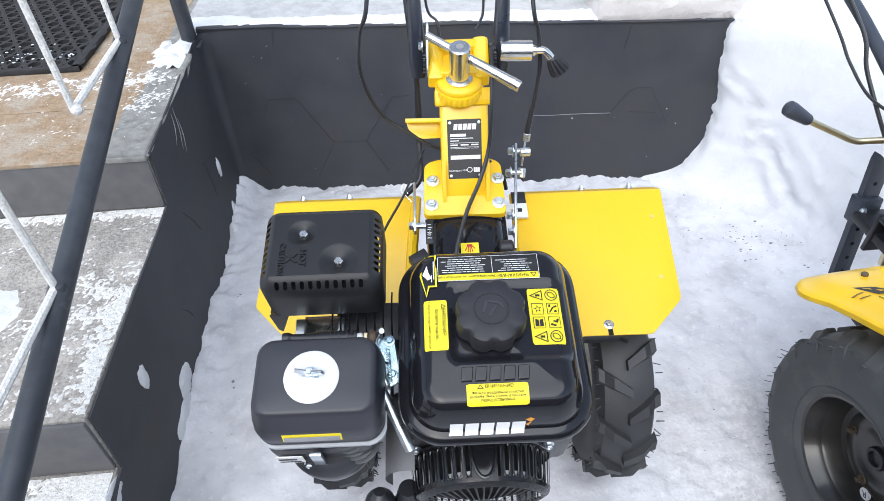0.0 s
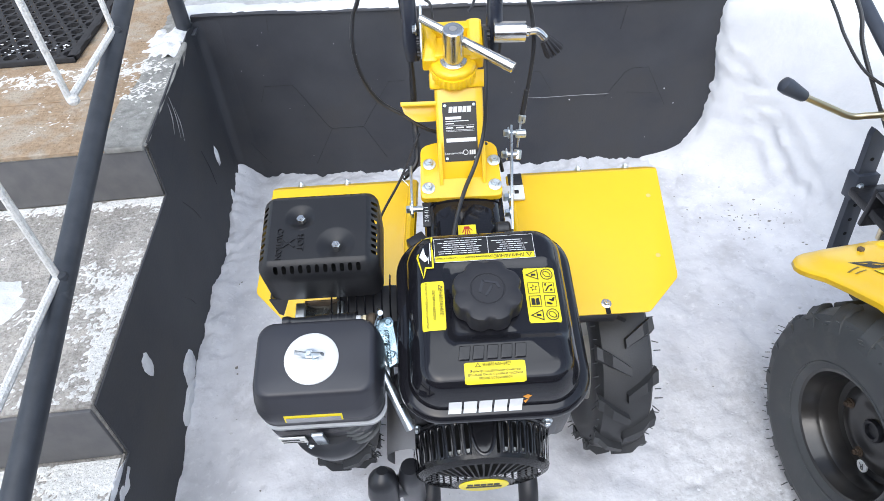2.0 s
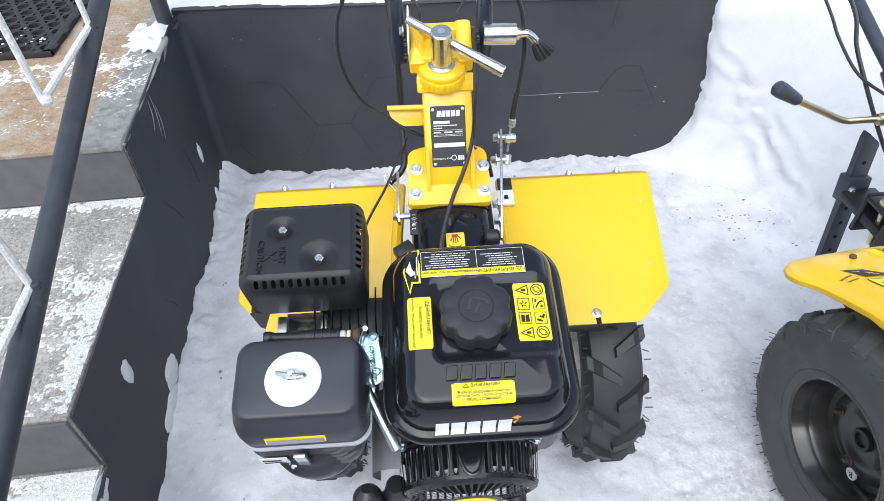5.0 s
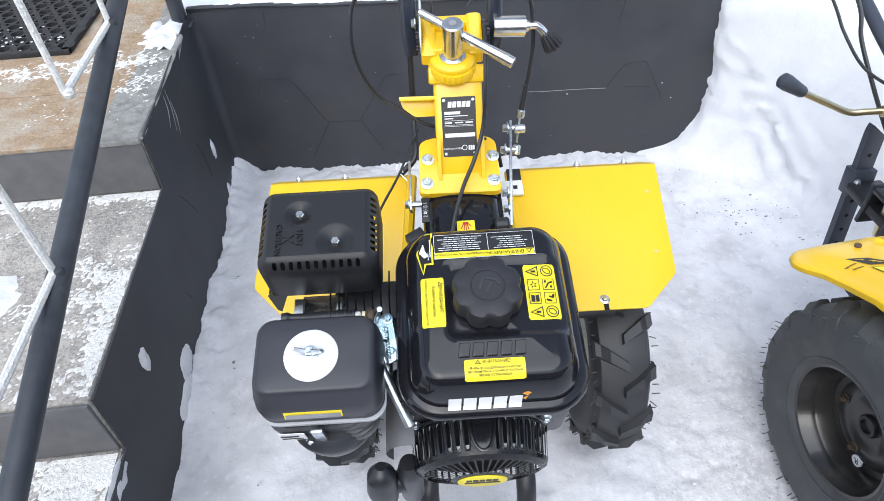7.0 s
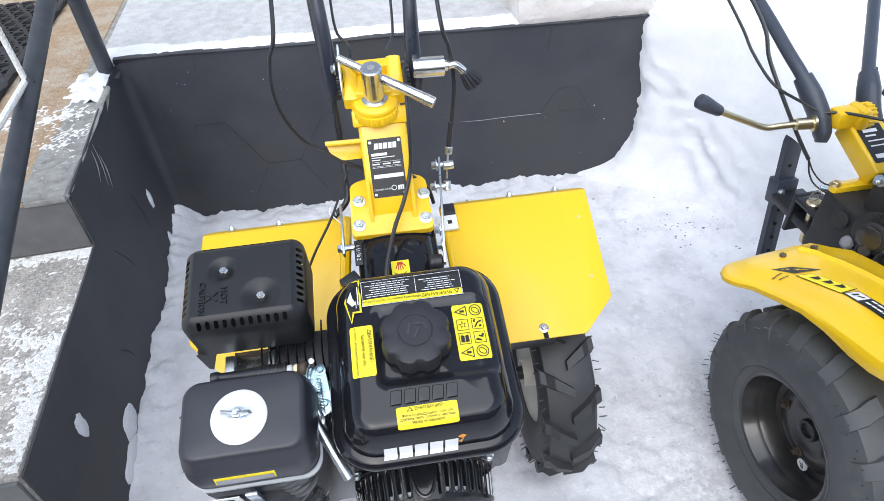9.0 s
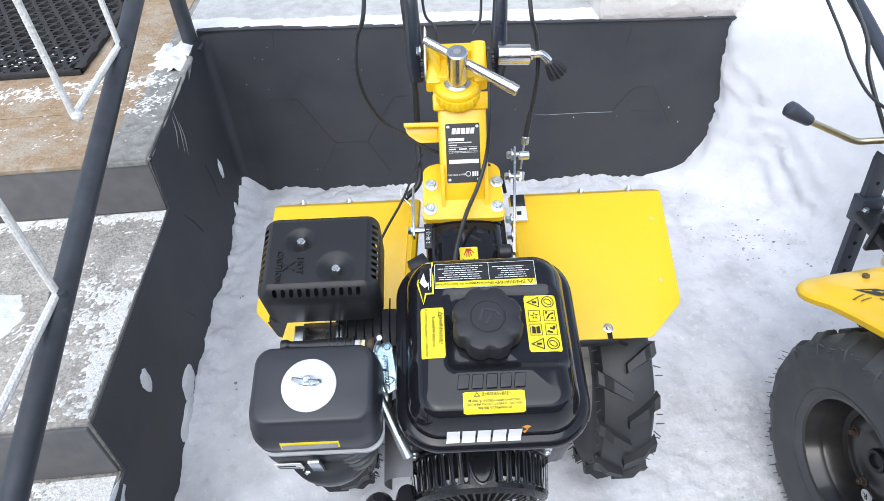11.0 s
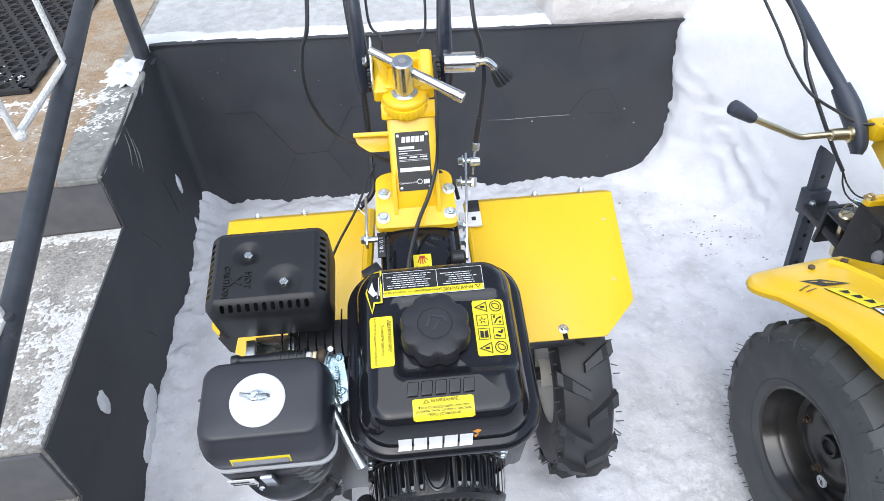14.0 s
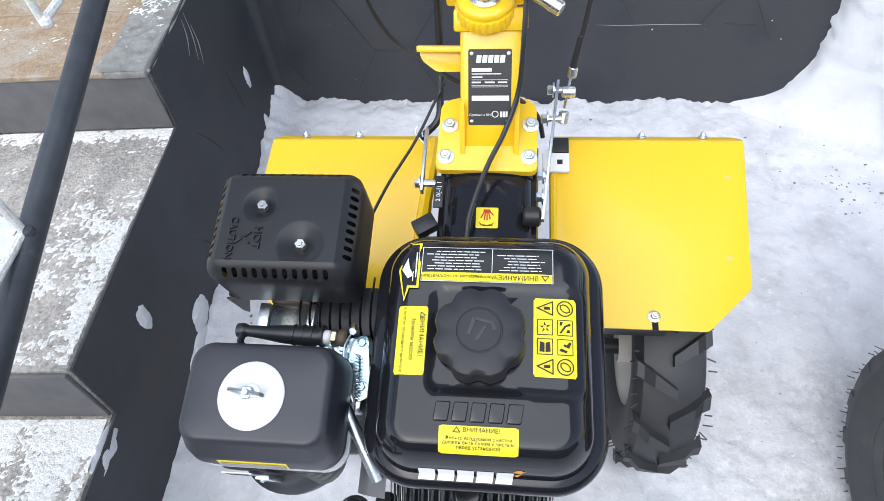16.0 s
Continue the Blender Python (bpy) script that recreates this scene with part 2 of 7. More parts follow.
def box(x0, x1, y0, y1, z0, z1, bevel=0.0, bm=None, m=None, seg=2):
    bm = bm or bmesh.new()
    ret = bmesh.ops.create_cube(bm, size=1)
    vs = ret["verts"]
    for v in vs:
        v.co = Vector((x0 + (v.co.x + 0.5) * (x1 - x0), y0 + (v.co.y + 0.5) * (y1 - y0), z0 + (v.co.z + 0.5) * (z1 - z0)))
    if bevel:
        es = list({e for v in vs for e in v.link_edges})
        r = bmesh.ops.bevel(bm, geom=es, offset=bevel, segments=seg, affect="EDGES", profile=0.5)
        vs = list({v for f in r["faces"] for v in f.verts} | {v for v in vs if v.is_valid})
    if m is not None:
        bmesh.ops.transform(bm, matrix=m, verts=vs)
    return bm


def aim(p, q):
    """Matrix at p whose z points to q."""
    p, q = Vector(p), Vector(q)
    return Matrix.Translation(p) @ (q - p).to_track_quat("Z", "Y").to_matrix().to_4x4()


def lathe(profile, seg=24, bm=None, m=None, close=True):
    """Turn (radius, height) pairs round z."""
    bm = bm or bmesh.new()
    rings = []
    for r, h in profile:
        if r < 1e-6:
            rings.append([bm.verts.new((0, 0, h))])
        else:
            rings.append([bm.verts.new((r * math.cos(2 * math.pi * i / seg), r * math.sin(2 * math.pi * i / seg), h)) for i in range(seg)])
    for a, b in zip(rings, rings[1:]):
        for i in range(seg):
            j = (i + 1) % seg
            if len(a) == 1 and len(b) > 1:
                bm.faces.new((a[0], b[i], b[j]))
            elif len(b) == 1 and len(a) > 1:
                bm.faces.new((a[i], a[j], b[0]))
            elif len(a) > 1:
                bm.faces.new((a[i], a[j], b[j], b[i]))
    if close:
        for rg in (rings[0], rings[-1]):
            if len(rg) > 2:
                bm.faces.new(rg)
    if m is not None:
        bmesh.ops.transform(bm, matrix=m, verts=[v for rg in rings for v in rg])
    return bm


def rod(p, q, r, seg=12, bevel=None, bm=None, r2=None):
    p, q = Vector(p), Vector(q)
    h = (q - p).length
    b = r * 0.2 if bevel is None else bevel
    r2 = r if r2 is None else r2
    return lathe([(r - b, 0), (r, b), (r2, h - b), (r2 - b, h)], seg, bm, aim(p, q))


def hexbolt(bm, p, up, r=0.008, h=0.006, washer=True, shank=0.0):
    m = aim(p, Vector(p) + Vector(up))
    if washer:
        lathe([(r * 1.5, 0), (r * 1.5, 0.0016), (r * 1.1, 0.002)], 16, bm, m)
    lathe([(r, 0.001), (r, h), (r * 0.84, h * 1.15), (r * 0.5, h * 1.15), (r * 0.4, h * 1.05), (0, h * 1.05)], 6, bm, m)
    if shank:
        lathe([(r * 0.5, 0), (r * 0.5, h + shank), (r * 0.4, h + shank + 0.001)], 10, bm, m)
    return bm


def smooth_path(points, per=8):
    """Catmull-Rom through the points."""
    pts = [Vector(p) for p in points]
    pts = [pts[0] * 2 - pts[1]] + pts + [pts[-1] * 2 - pts[-2]]
    out = []
    for i in range(1, len(pts) - 2):
        a, b, c, d = pts[i - 1:i + 3]
        for k in range(per):
            t = k / per
            out.append(0.5 * ((2 * b) + (c - a) * t + (2 * a - 5 * b + 4 * c - d) * t * t + (3 * b - a - 3 * c + d) * t ** 3))
    return out + [pts[-2]]


def tube(points, r, seg=10, per=8, bm=None, flat=None, radii=None):
    """A tube swept along a smooth path; radii may vary along it, flat squeezes it."""
    bm = bm or bmesh.new()
    path = smooth_path(points, per) if per > 1 else [Vector(p) for p in points]
    ref = Vector((0, 0, 1))
    rings = []
    side = None
    for i, p in enumerate(path):
        d = (path[min(i + 1, len(path) - 1)] - path[max(i - 1, 0)]).normalized()
        if side is None:
            side = d.cross(ref if abs(d.z) < 0.9 else Vector((1, 0, 0))).normalized()
        side = (side - d * side.dot(d)).normalized()
        up = side.cross(d)
        k = i / (len(path) - 1)
        rr = r if radii is None else float(np.interp(k, np.linspace(0, 1, len(radii)), radii))
        fl = 1.0 if flat is None else float(np.interp(k, np.linspace(0, 1, len(flat)), flat))
        rings.append([bm.verts.new(p + side * (rr * fl * math.cos(2 * math.pi * j / seg)) + up * (rr * math.sin(2 * math.pi * j / seg))) for j in range(seg)])
    for a, b in zip(rings, rings[1:]):
        for j in range(seg):
            bm.faces.new((a[j], a[(j + 1) % seg], b[(j + 1) % seg], b[j]))
    bm.faces.new(rings[0])
    bm.faces.new(rings[-1])
    return bm


def rrect(cx, cy, w, d, r, nx=8, ny=8, nc=6, duty=0.5):
    """Points of a rounded rectangle, counter-clockwise from its right side's start. duty: the share of every second stretch of a side."""
    r = max(min(r, w / 2 - 1e-4, d / 2 - 1e-4), 1e-4)
    out = []
    corners = [(cx + w / 2 - r, cy - d / 2 + r, -90), (cx + w / 2 - r, cy + d / 2 - r, 0), (cx - w / 2 + r, cy + d / 2 - r, 90), (cx - w / 2 + r, cy - d / 2 + r, 180)]
    sides = [ny, nx, ny, nx]
    for k in range(4):
        x, y, a0 = corners[k]
        arc = [(x + r * math.cos(radians(a0 + 90 * i / nc)), y + r * math.sin(radians(a0 + 90 * i / nc))) for i in range(nc + 1)]
        out += arc
        x2, y2, a2 = corners[(k + 1) % 4]
        q = (x2 + r * math.cos(radians(a2)), y2 + r * math.sin(radians(a2)))
        m = sides[k]
        total = (m - m // 2) * (1 - duty) + (m // 2) * duty
        for i in range(1, m):
            t = ((i - i // 2) * (1 - duty) + (i // 2) * duty) / total
            out.append((arc[-1][0] + (q[0] - arc[-1][0]) * t, arc[-1][1] + (q[1] - arc[-1][1]) * t))
    return out


def loft(rings, bm=None, cap=(True, True), skip=None):
    """Skin over equal rings of 3D points. skip(level, index) leaves a face out."""
    bm = bm or bmesh.new()
    vv = [[bm.verts.new(p) for p in rg] for rg in rings]
    n = len(vv[0])
    for k, (a, b) in enumerate(zip(vv, vv[1:])):
        for i in range(n):
            if skip and skip(k, i):
                continue
            bm.faces.new((a[i], a[(i + 1) % n], b[(i + 1) % n], b[i]))
    if cap[0]:
        bm.faces.new(vv[0])
    if cap[1]:
        bm.faces.new(vv[-1])
    return bm


def prism(outline, z0, z1, bevel=0.0, bm=None):
    """A plate with a polygon outline (x, y), between two heights."""
    bm = bm or bmesh.new()
    lo = [bm.verts.new((x, y, z0)) for x, y in outline]
    hi = [bm.verts.new((x, y, z1)) for x, y in outline]
    n = len(lo)
    fs = [bm.faces.new(lo[::-1]), bm.faces.new(hi)]
    for i in range(n):
        fs.append(bm.faces.new((lo[i], lo[(i + 1) % n], hi[(i + 1) % n], hi[i])))
    if bevel:
        es = [e for e in fs[1].edges]
        bmesh.ops.bevel(bm, geom=es, offset=bevel, segments=2, affect="EDGES", profile=0.5)
    return bm


def rounded(outline, r, n=4):
    """Round the corners of a polygon."""
    out = []
    m = len(outline)
    for i in range(m):
        a, b, c = Vector(outline[i - 1]), Vector(outline[i]), Vector(outline[(i + 1) % m])
        u, w = (a - b), (c - b)
        k = min(r, u.length * 0.45, w.length * 0.45)
        p, q = b + u.normalized() * k, b + w.normalized() * k
        for j in range(n + 1):
            t = j / n
            out.append(tuple(p * (1 - t) ** 2 + b * 2 * t * (1 - t) + q * t * t))
    return out


def letters(text, size, align="CENTER", m=None, thick=0.0002, space=1.0):
    """Lettering of the built-in font as a bmesh."""
    cu = bpy.data.curves.new("lettering", "FONT")
    cu.body, cu.size, cu.align_x, cu.align_y, cu.extrude = text, size, align, "CENTER", thick
    cu.resolution_u, cu.space_line = 2, space
    ob = bpy.data.objects.new("lettering", cu)
    scene.collection.objects.link(ob)
    me = bpy.data.meshes.new_from_object(ob.evaluated_get(bpy.context.evaluated_depsgraph_get()))
    bm = bmesh.new()
    bm.from_mesh(me)
    bpy.data.objects.remove(ob)
    bpy.data.curves.remove(cu)
    bpy.data.meshes.remove(me)
    if m is not None:
        bmesh.ops.transform(bm, matrix=m, verts=bm.verts)
    return bm


def grid_sheet(xs, ys, height, bm=None):
    """A sheet z = height(x, y) over a grid."""
    bm = bm or bmesh.new()
    vv = [[bm.verts.new((x, y, height(x, y))) for x in xs] for y in ys]
    for j in range(len(ys) - 1):
        for i in range(len(xs) - 1):
            bm.faces.new((vv[j][i], vv[j][i + 1], vv[j + 1][i + 1], vv[j + 1][i]))
    return bm


def n2(x, y, s, seed=0.0, octaves=4):
    return noise.fractal(Vector((x * s, y * s, seed)), 1.0, 2.0, octaves)


def step(a, b, x):
    t = max(0.0, min(1.0, (x - a) / (b - a)))
    return t * t * (3 - 2 * t)


# ---- the yard: snow sheet with a cut bank, walls, stairs ----
def wall_line(x):
    """y of the rear retaining wall's front face."""
    return 1.325 - 0.0887 * (x + 0.66)


def wall_top(x):
    """Height of the rear wall's upper edge."""
    return 0.5443 - 0.0062 * x + 0.0012 * math.sin(x * 9) + 0.0022 * n2(x, 0.4, 6, 3.0, 3)


def bank_foot(y):
    """x of the foot of the snow bank."""
    return float(np.interp(y, [-1.0, 0.2, 0.6, 0.77, 0.89, 1.03, 1.12, 1.2, 2.0], [1.90, 1.52, 1.19, 1.10, 1.07, 1.00, 0.93, 0.87, 0.87]))


def bank_width(y):
    return float(np.interp(y, [-0.4, 0.3, 0.7, 0.95, 1.10, 1.20], [0.7, 0.45, 0.26, 0.19, 0.15, 0.10]))


def ground_height(x, y):
    rough = 0.45 + 0.55 * step(0.0, 0.5, x) * step(0.9, 0.4, y)
    h = 0.010 * n2(x, y, 2.1, 3.0) + 0.008 * n2(x, y, 8, 7.0) + 0.0058 * rough * n2(x, y, 24, 1.0, 3)
    near_wall = step(0.09, 0.0, wall_line(x) - y)
    h += near_wall * (-0.012 * step(0.2, -0.2, x) + 0.012 * n2(x, 0.3, 9, 5.0) + 0.010 * n2(x, y, 38, 6.0, 3) + 0.006 * max(0.0, n2(x, y, 26, 9.0, 4)) + 0.004 * n2(x, y, 85, 2.0, 2))
    h += 0.022 * step(0.07, 0.0, x + 0.65) * (0.6 + 0.9 * n2(0.2, y, 7, 2.0, 3) + 0.5 * n2(x, y, 34, 4.0, 3)) * (0.4 + step(0.3, 0.65, y))
    h += 0.045 * step(0.075, 0.0, math.hypot(x + 0.645, (y - 1.31) * 0.8))
    h -= 0.028 * step(0.50, 0.25, y) * step(0.30, 0.0, x + 0.65)
    h -= 0.0055 * rough * step(0.28, 0.46, n2(x, y, 19, 31.0, 3))
    h -= 0.09 * step(0.05, 0.16, x - bank_foot(y))
    if y > wall_line(x) + 0.02 and x < 0.84:
        h = -0.05
    return h


near_x = [-0.66 + 0.0090 * i for i in range(int(2.2 / 0.0090))]
near_y = [-0.75 + 0.0090 * i for i in range(int(2.2 / 0.0090))]
xs = [-60, -25, -10, -5, -3, -2, -1.4, -1.0, -0.8] + near_x + [near_x[-1] + g for g in (0.05, 0.12, 0.25, 0.5, 1, 2, 5, 12, 30, 70)]
ys = [-70, -30, -12, -6, -3.5, -2.2, -1.6, -1.2, -0.9, -0.8] + near_y + [near_y[-1] + g for g in (0.05, 0.15, 0.4, 1, 2.5, 6, 15, 40, 80)]
sheet = grid_sheet(xs, ys, ground_height)
ground = thing("ground", sheet, YARD, "trodden grey-white snow with a lumpy cut bank", "snow", kind="structure", angle=80)
fresh = ground.data.attributes.new("fresh", "FLOAT", "POINT")
fresh.data.foreach_set("value", [max(step(-0.03, 0.12, v.co.x - bank_foot(v.co.y) + 0.05 * n2(v.co.x, v.co.y, 9, 3.0)), step(2.5, 4.0, max(abs(v.co.x), -v.co.y))) for v in ground.data.vertices])

worn = ground.data.attributes.new("worn", "FLOAT", "POINT")
worn.data.foreach_set("value", [0.68 * step(0.08, 0.45, v.co.x + 0.22 * n2(v.co.x, v.co.y, 4, 6.0)) * step(0.50, 0.05, v.co.y + 0.2 * n2(v.co.x, v.co.y, 5, 2.0)) for v in ground.data.vertices])


# cut snow bank: a steep face with slumped folds, and the snow field above it
def bank_point(y, v, out):
    """v runs up the face from 0 to 1; out is the way in from its upper edge."""
    k = step(1.19, 1.02, y)
    high = 0.30 + 0.25 * step(0.45, 1.15, y)
    z = -0.035 + (high + 0.035) * v
    slope = 0.5 - math.sin(math.asin(max(-1.0, min(1.0, 1 - 2 * v))) / 3)
    free = bank_foot(y) - 0.03 + bank_width(y) * slope - 0.08 * max(0.0, 1 - v / 0.22) ** 2
    wall = float(np.interp(z, [-0.035, 0.0, 0.02, 0.045, 0.10, 0.166, 0.244, 0.313, 0.37, 0.49, 0.545], [0.66, 0.71, 0.76, 0.828, 0.854, 0.877, 0.876, 0.878, 0.862, 0.850, 0.862]))
    x = wall + (free - wall) * k if k < 1 else free
    return Vector((x + out, y, z + 0.12 * min(out, 2.5)))


def bank_relief(p, v):
    flow = Vector((p.x, p.y, p.z * 0.42))
    a = noise.noise(flow * 9.0 + Vector((2.0, 5.0, 1.0)))
    b = noise.noise(flow * 19.0 + Vector((7.0, 1.0, 3.0)))
    c = noise.noise(p * 46.0)
    crease = max(0.0, 0.12 - abs(noise.noise(flow * 7.5 + Vector((1.0, 9.0, 4.0))))) / 0.12
    fold = max(0.0, 0.10 - abs(noise.noise(Vector((p.x * 1.0, p.y, p.z * 0.25)) * 14.0 + Vector((4.0, 2.0, 8.0))))) / 0.10
    lumps = 0.021 * a + 0.012 * b + 0.0060 * c - 0.014 * crease * crease - 0.016 * fold * fold
    # slumped folds run down along a slanting edge; the snow above it lies smooth
    r = v - float(np.interp(p.y, [0.60, 0.86, 0.96, 1.06, 1.09, 1.15], [0.05, 0.16, 0.28, 0.45, 0.66, 0.82])) + 0.03 * a
    turn = r * 46.0 + 2.2 * b
    ripple = (0.014 * math.cos(turn) + 0.005 * math.cos(2 * turn + 1.0) + 0.004 * c) * math.exp(-((r + 0.08) / 0.13) ** 2)
    return lumps * (0.25 + 0.75 * step(0.07, -0.05, r)) + ripple


bank_ys = [-70, -30, -12, -5, -2.5, -1.6, -1.2, -0.9] + [-0.75 + 0.0125 * i for i in range(157)] + [1.225, 1.26, 1.4, 1.8, 3, 7, 20, 80]
face = [i / 46 for i in range(47)]
ins = [0.012 * i for i in range(1, 26)] + [0.35, 0.42, 0.55, 0.8, 1.2, 2, 4, 9, 25, 70]
bank = bmesh.new()
bank_rows = []
for y in bank_ys:
    row = []
    for v, out in [(v, 0.0) for v in face] + [(1.0, o) for o in ins]:
        p = bank_point(min(y, 1.20), v, out)
        p.y = y
        near = step(-1.0, -0.6, y) * step(2.4, 1.0, out) * (1 - 0.5 * step(1.0, 1.15, y))
        d = bank_relief(p, v) * near * step(0.0, 0.42, v) * (1 - 0.97 * step(0.0, 0.10, out))
        if y > wall_line(p.x) - 0.03:
            d = 0.008 * noise.noise(p * 32.0) + 0.007 * noise.noise(p * 75.0) + 0.006 * noise.noise(p * 11.0)
        n = Vector((-0.85, -0.25, 0.25 + 1.2 * step(0.7, 1.0, v) + 2.0 * step(0.0, 0.1, out))).normalized()
        if y > 1.10:
            n = Vector((-1, 0, 0.3)).normalized()
        row.append(bank.verts.new(p + n * d))
    bank_rows.append(row)
for a, b in zip(bank_rows, bank_rows[1:]):
    for i in range(len(a) - 1):
        bank.faces.new((a[i], a[i + 1], b[i + 1], b[i]))
snow_bank = thing("snow_bank", bank, YARD, "lumpy cut bank of clean white snow with slumped folds", "snow", kind="structure", angle=80)
clean = snow_bank.data.attributes.new("fresh", "FLOAT", "POINT")
clean.data.foreach_set("value", [step(-0.035, 0.125, v.co.z + 0.06 * n2(v.co.x, v.co.y, 11, 3.0)) for v in snow_bank.data.vertices])


def wall_sheet(points, thick, outward):
    """A thick sheet on a polygon of 3D points, extruded against outward."""
    bm = bmesh.new()
    a = [bm.verts.new(p) for p in points]
    b = [bm.verts.new(Vector(p) - Vector(outward) * thick) for p in points]
    n = len(a)
    bm.faces.new(a)
    bm.faces.new(b[::-1])
    for i in range(n):
        bm.faces.new((a[i], b[i], b[(i + 1) % n], a[(i + 1) % n]))
    return bm


LAND, TREAD1, TREAD2, TREAD3 = 0.515, 0.372, 0.222, 0.075
SIDE = -0.653
# stair flank, clad with membrane, following the steps
flank = [(SIDE, 1.33, -0.1), (SIDE, 1.33, 0.535), (SIDE - 0.006, 1.27, 0.530), (SIDE - 0.002, 1.0, 0.522), (SIDE + 0.002, 0.736, 0.513), (SIDE, 0.728, 0.376),
         (SIDE, 0.45, 0.373), (SIDE + 0.001, 0.165, 0.368), (SIDE + 0.003, 0.158, 0.222), (SIDE, -0.42, 0.218), (SIDE, -0.425, 0.07), (SIDE, -1.0, 0.07), (SIDE, -1.0, -0.1)]
thing("wall_flank", wall_sheet(flank, 0.004, (1, 0, 0)), MEMBRANE, "black roofing membrane on the flank of the steps", "wall", kind="structure")
# rear retaining wall
rear = [(x, wall_line(x) + 0.004 * math.sin(x * 7), -0.1) for x in (-0.66, -0.3, 0.1, 0.5, 0.9, 1.3)]
rear += [(x, wall_line(x) + 0.003 * math.sin(x * 5), wall_top(x)) for x in [1.3 - 0.049 * i for i in range(41)]]
thing("wall_rear", wall_sheet(rear, 0.03, (0, -1, 0)), MEMBRANE, "low retaining wall clad in black membrane", "wall", kind="structure")
core = bmesh.new()
for x0, x1 in ((-0.66, 0.3), (0.3, 1.3)):
    box(x0, x1, wall_line(x0) + 0.032, 2.5, -0.1, 0.515, bm=core)
thing("ledge", core, CONCRETE, "concrete ledge behind the retaining wall", "ledge", kind="structure")

# raised seams of the membrane: hexagon-like folds on the rear wall, laps and scratches
def on_rear(x, z, off=0.0):
    return (x, wall_line(x) + 0.003 * math.sin(x * 6) - 0.0035 - off, z)


def strip_on_rear(pts, r, name, mat, label):
    return thing(name, tube([on_rear(*p) for p in pts], r, 6, 1), mat, label, "seam", "membrane seams", "structure")


folds = [
    [(-0.521, 0.274), (-0.500, 0.324), (-0.414, 0.327), (-0.396, 0.297), (-0.365, 0.244), (-0.329, 0.183), (-0.316, 0.169), (-0.214, 0.172), (-0.150, 0.049)],
    [(-0.316, 0.169), (-0.388, 0.033)], [(-0.214, 0.172), (-0.200, 0.194), (-0.119, 0.327), (-0.068, 0.326)], [(-0.640, 0.200), (-0.542, 0.042)],
    [(0.216, 0.271), (0.254, 0.337), (0.343, 0.334), (0.390, 0.256)], [(0.550, 0.240), (0.601, 0.325), (0.621, 0.336), (0.669, 0.338), (0.741, 0.207)],
    [(0.615, 0.256), (0.697, 0.253)], [(-0.444, 0.540), (-0.449, 0.493)], [(0.575, 0.530), (0.565, 0.46)],
]
for f in folds:
    strip_on_rear([(x, z + 0.0015 * math.sin(61 * x)) for x, z in f], 0.0008, "membrane_fold", SEAM, "dark fold line in the black membrane")
strip_on_rear([(0.275, 0.249), (0.36, 0.246), (0.44, 0.2495), (0.494, 0.251), (0.56, 0.252)], 0.0009, "membrane_scratch", SCRATCH, "pale scratch along the black membrane")
thing("membrane_lip", tube([(x, wall_line(x) - 0.004, wall_top(x) + 0.002) for x in [-0.645 + 0.0495 * i for i in range(31)]], 0.0032, 8, 3), MEMBRANE,
      "folded top edge of the membrane", "wall", kind="structure")
for y0, z0, y1, z1 in ((0.95, 0.505, 0.93, 0.40), (0.93, 0.50, 0.90, 0.43), (0.96, 0.47, 0.945, 0.38)):
    mid = (SIDE + 0.0012, (y0 + y1) / 2 + 0.006, (z0 + z1) / 2)
    thing("membrane_scratch", tube([(SIDE - 0.0002, y0, z0), mid, (SIDE, y1, z1)], 0.0012, 5, 5, radii=(0.0004, 0.0013, 0.0004)), SCRATCH, "pale scuff down the membrane", "seam", "membrane seams", "structure")

for a, b in (((0.791, 0.303), (0.860, 0.192)), ((0.593, 0.167), (0.632, 0.101)), ((1.029, 0.293), (1.057, 0.157))):
    thing("membrane_fold", tube([(SIDE + 0.001, a[0], a[1]), (SIDE + 0.0016, (a[0] + b[0]) / 2 + 0.004, (a[1] + b[1]) / 2), (SIDE + 0.0002, b[0], b[1])], 0.0008, 6, 3), SEAM, "dark fold line in the black membrane", "seam", "membrane seams", "structure")

# steps
FAR = -2.6
steps = box(FAR, SIDE - 0.0045, 0.735, 2.5, -0.1, LAND - 0.010)
thing("landing_base", steps, CONCRETE, "concrete landing of the outside steps", "stairs", kind="structure")
thing("stair_step", box(FAR, SIDE - 0.0045, 0.160, 0.734, -0.1, TREAD1, 0.004), CONCRETE, "broad worn concrete step with patches of snow", "stairs", "steps", "structure")
thing("stair_step", box(FAR, SIDE - 0.0045, -0.42, 0.159, -0.1, TREAD2, 0.004), CONCRETE, "broad worn concrete step with patches of snow", "stairs", "steps", "structure")
thing("stair_step", box(FAR, SIDE - 0.0045, -1.0, -0.421, -0.1, TREAD3, 0.004), CONCRETE, "broad worn concrete step with patches of snow", "stairs", "steps", "structure")
for z0, z1, y in ((TREAD1 + 0.004, LAND - 0.012, 0.726), (TREAD2 + 0.004, TREAD1 - 0.004, 0.151), (TREAD3 + 0.004, TREAD2 - 0.004, -0.428)):
    thing("riser_board", box(FAR, SIDE - 0.0055, y, y + 0.008, z0, z1, 0.002), RISER, "weathered grey riser board under the tread", "board", "riser boards", "structure")
thing("cement_band", box(-0.7405, SIDE - 0.0045, 0.72, 2.5, LAND - 0.012, LAND + 0.001, 0.002), CEMENT, "grey cement band along the landing edge", "pavement", kind="structure")
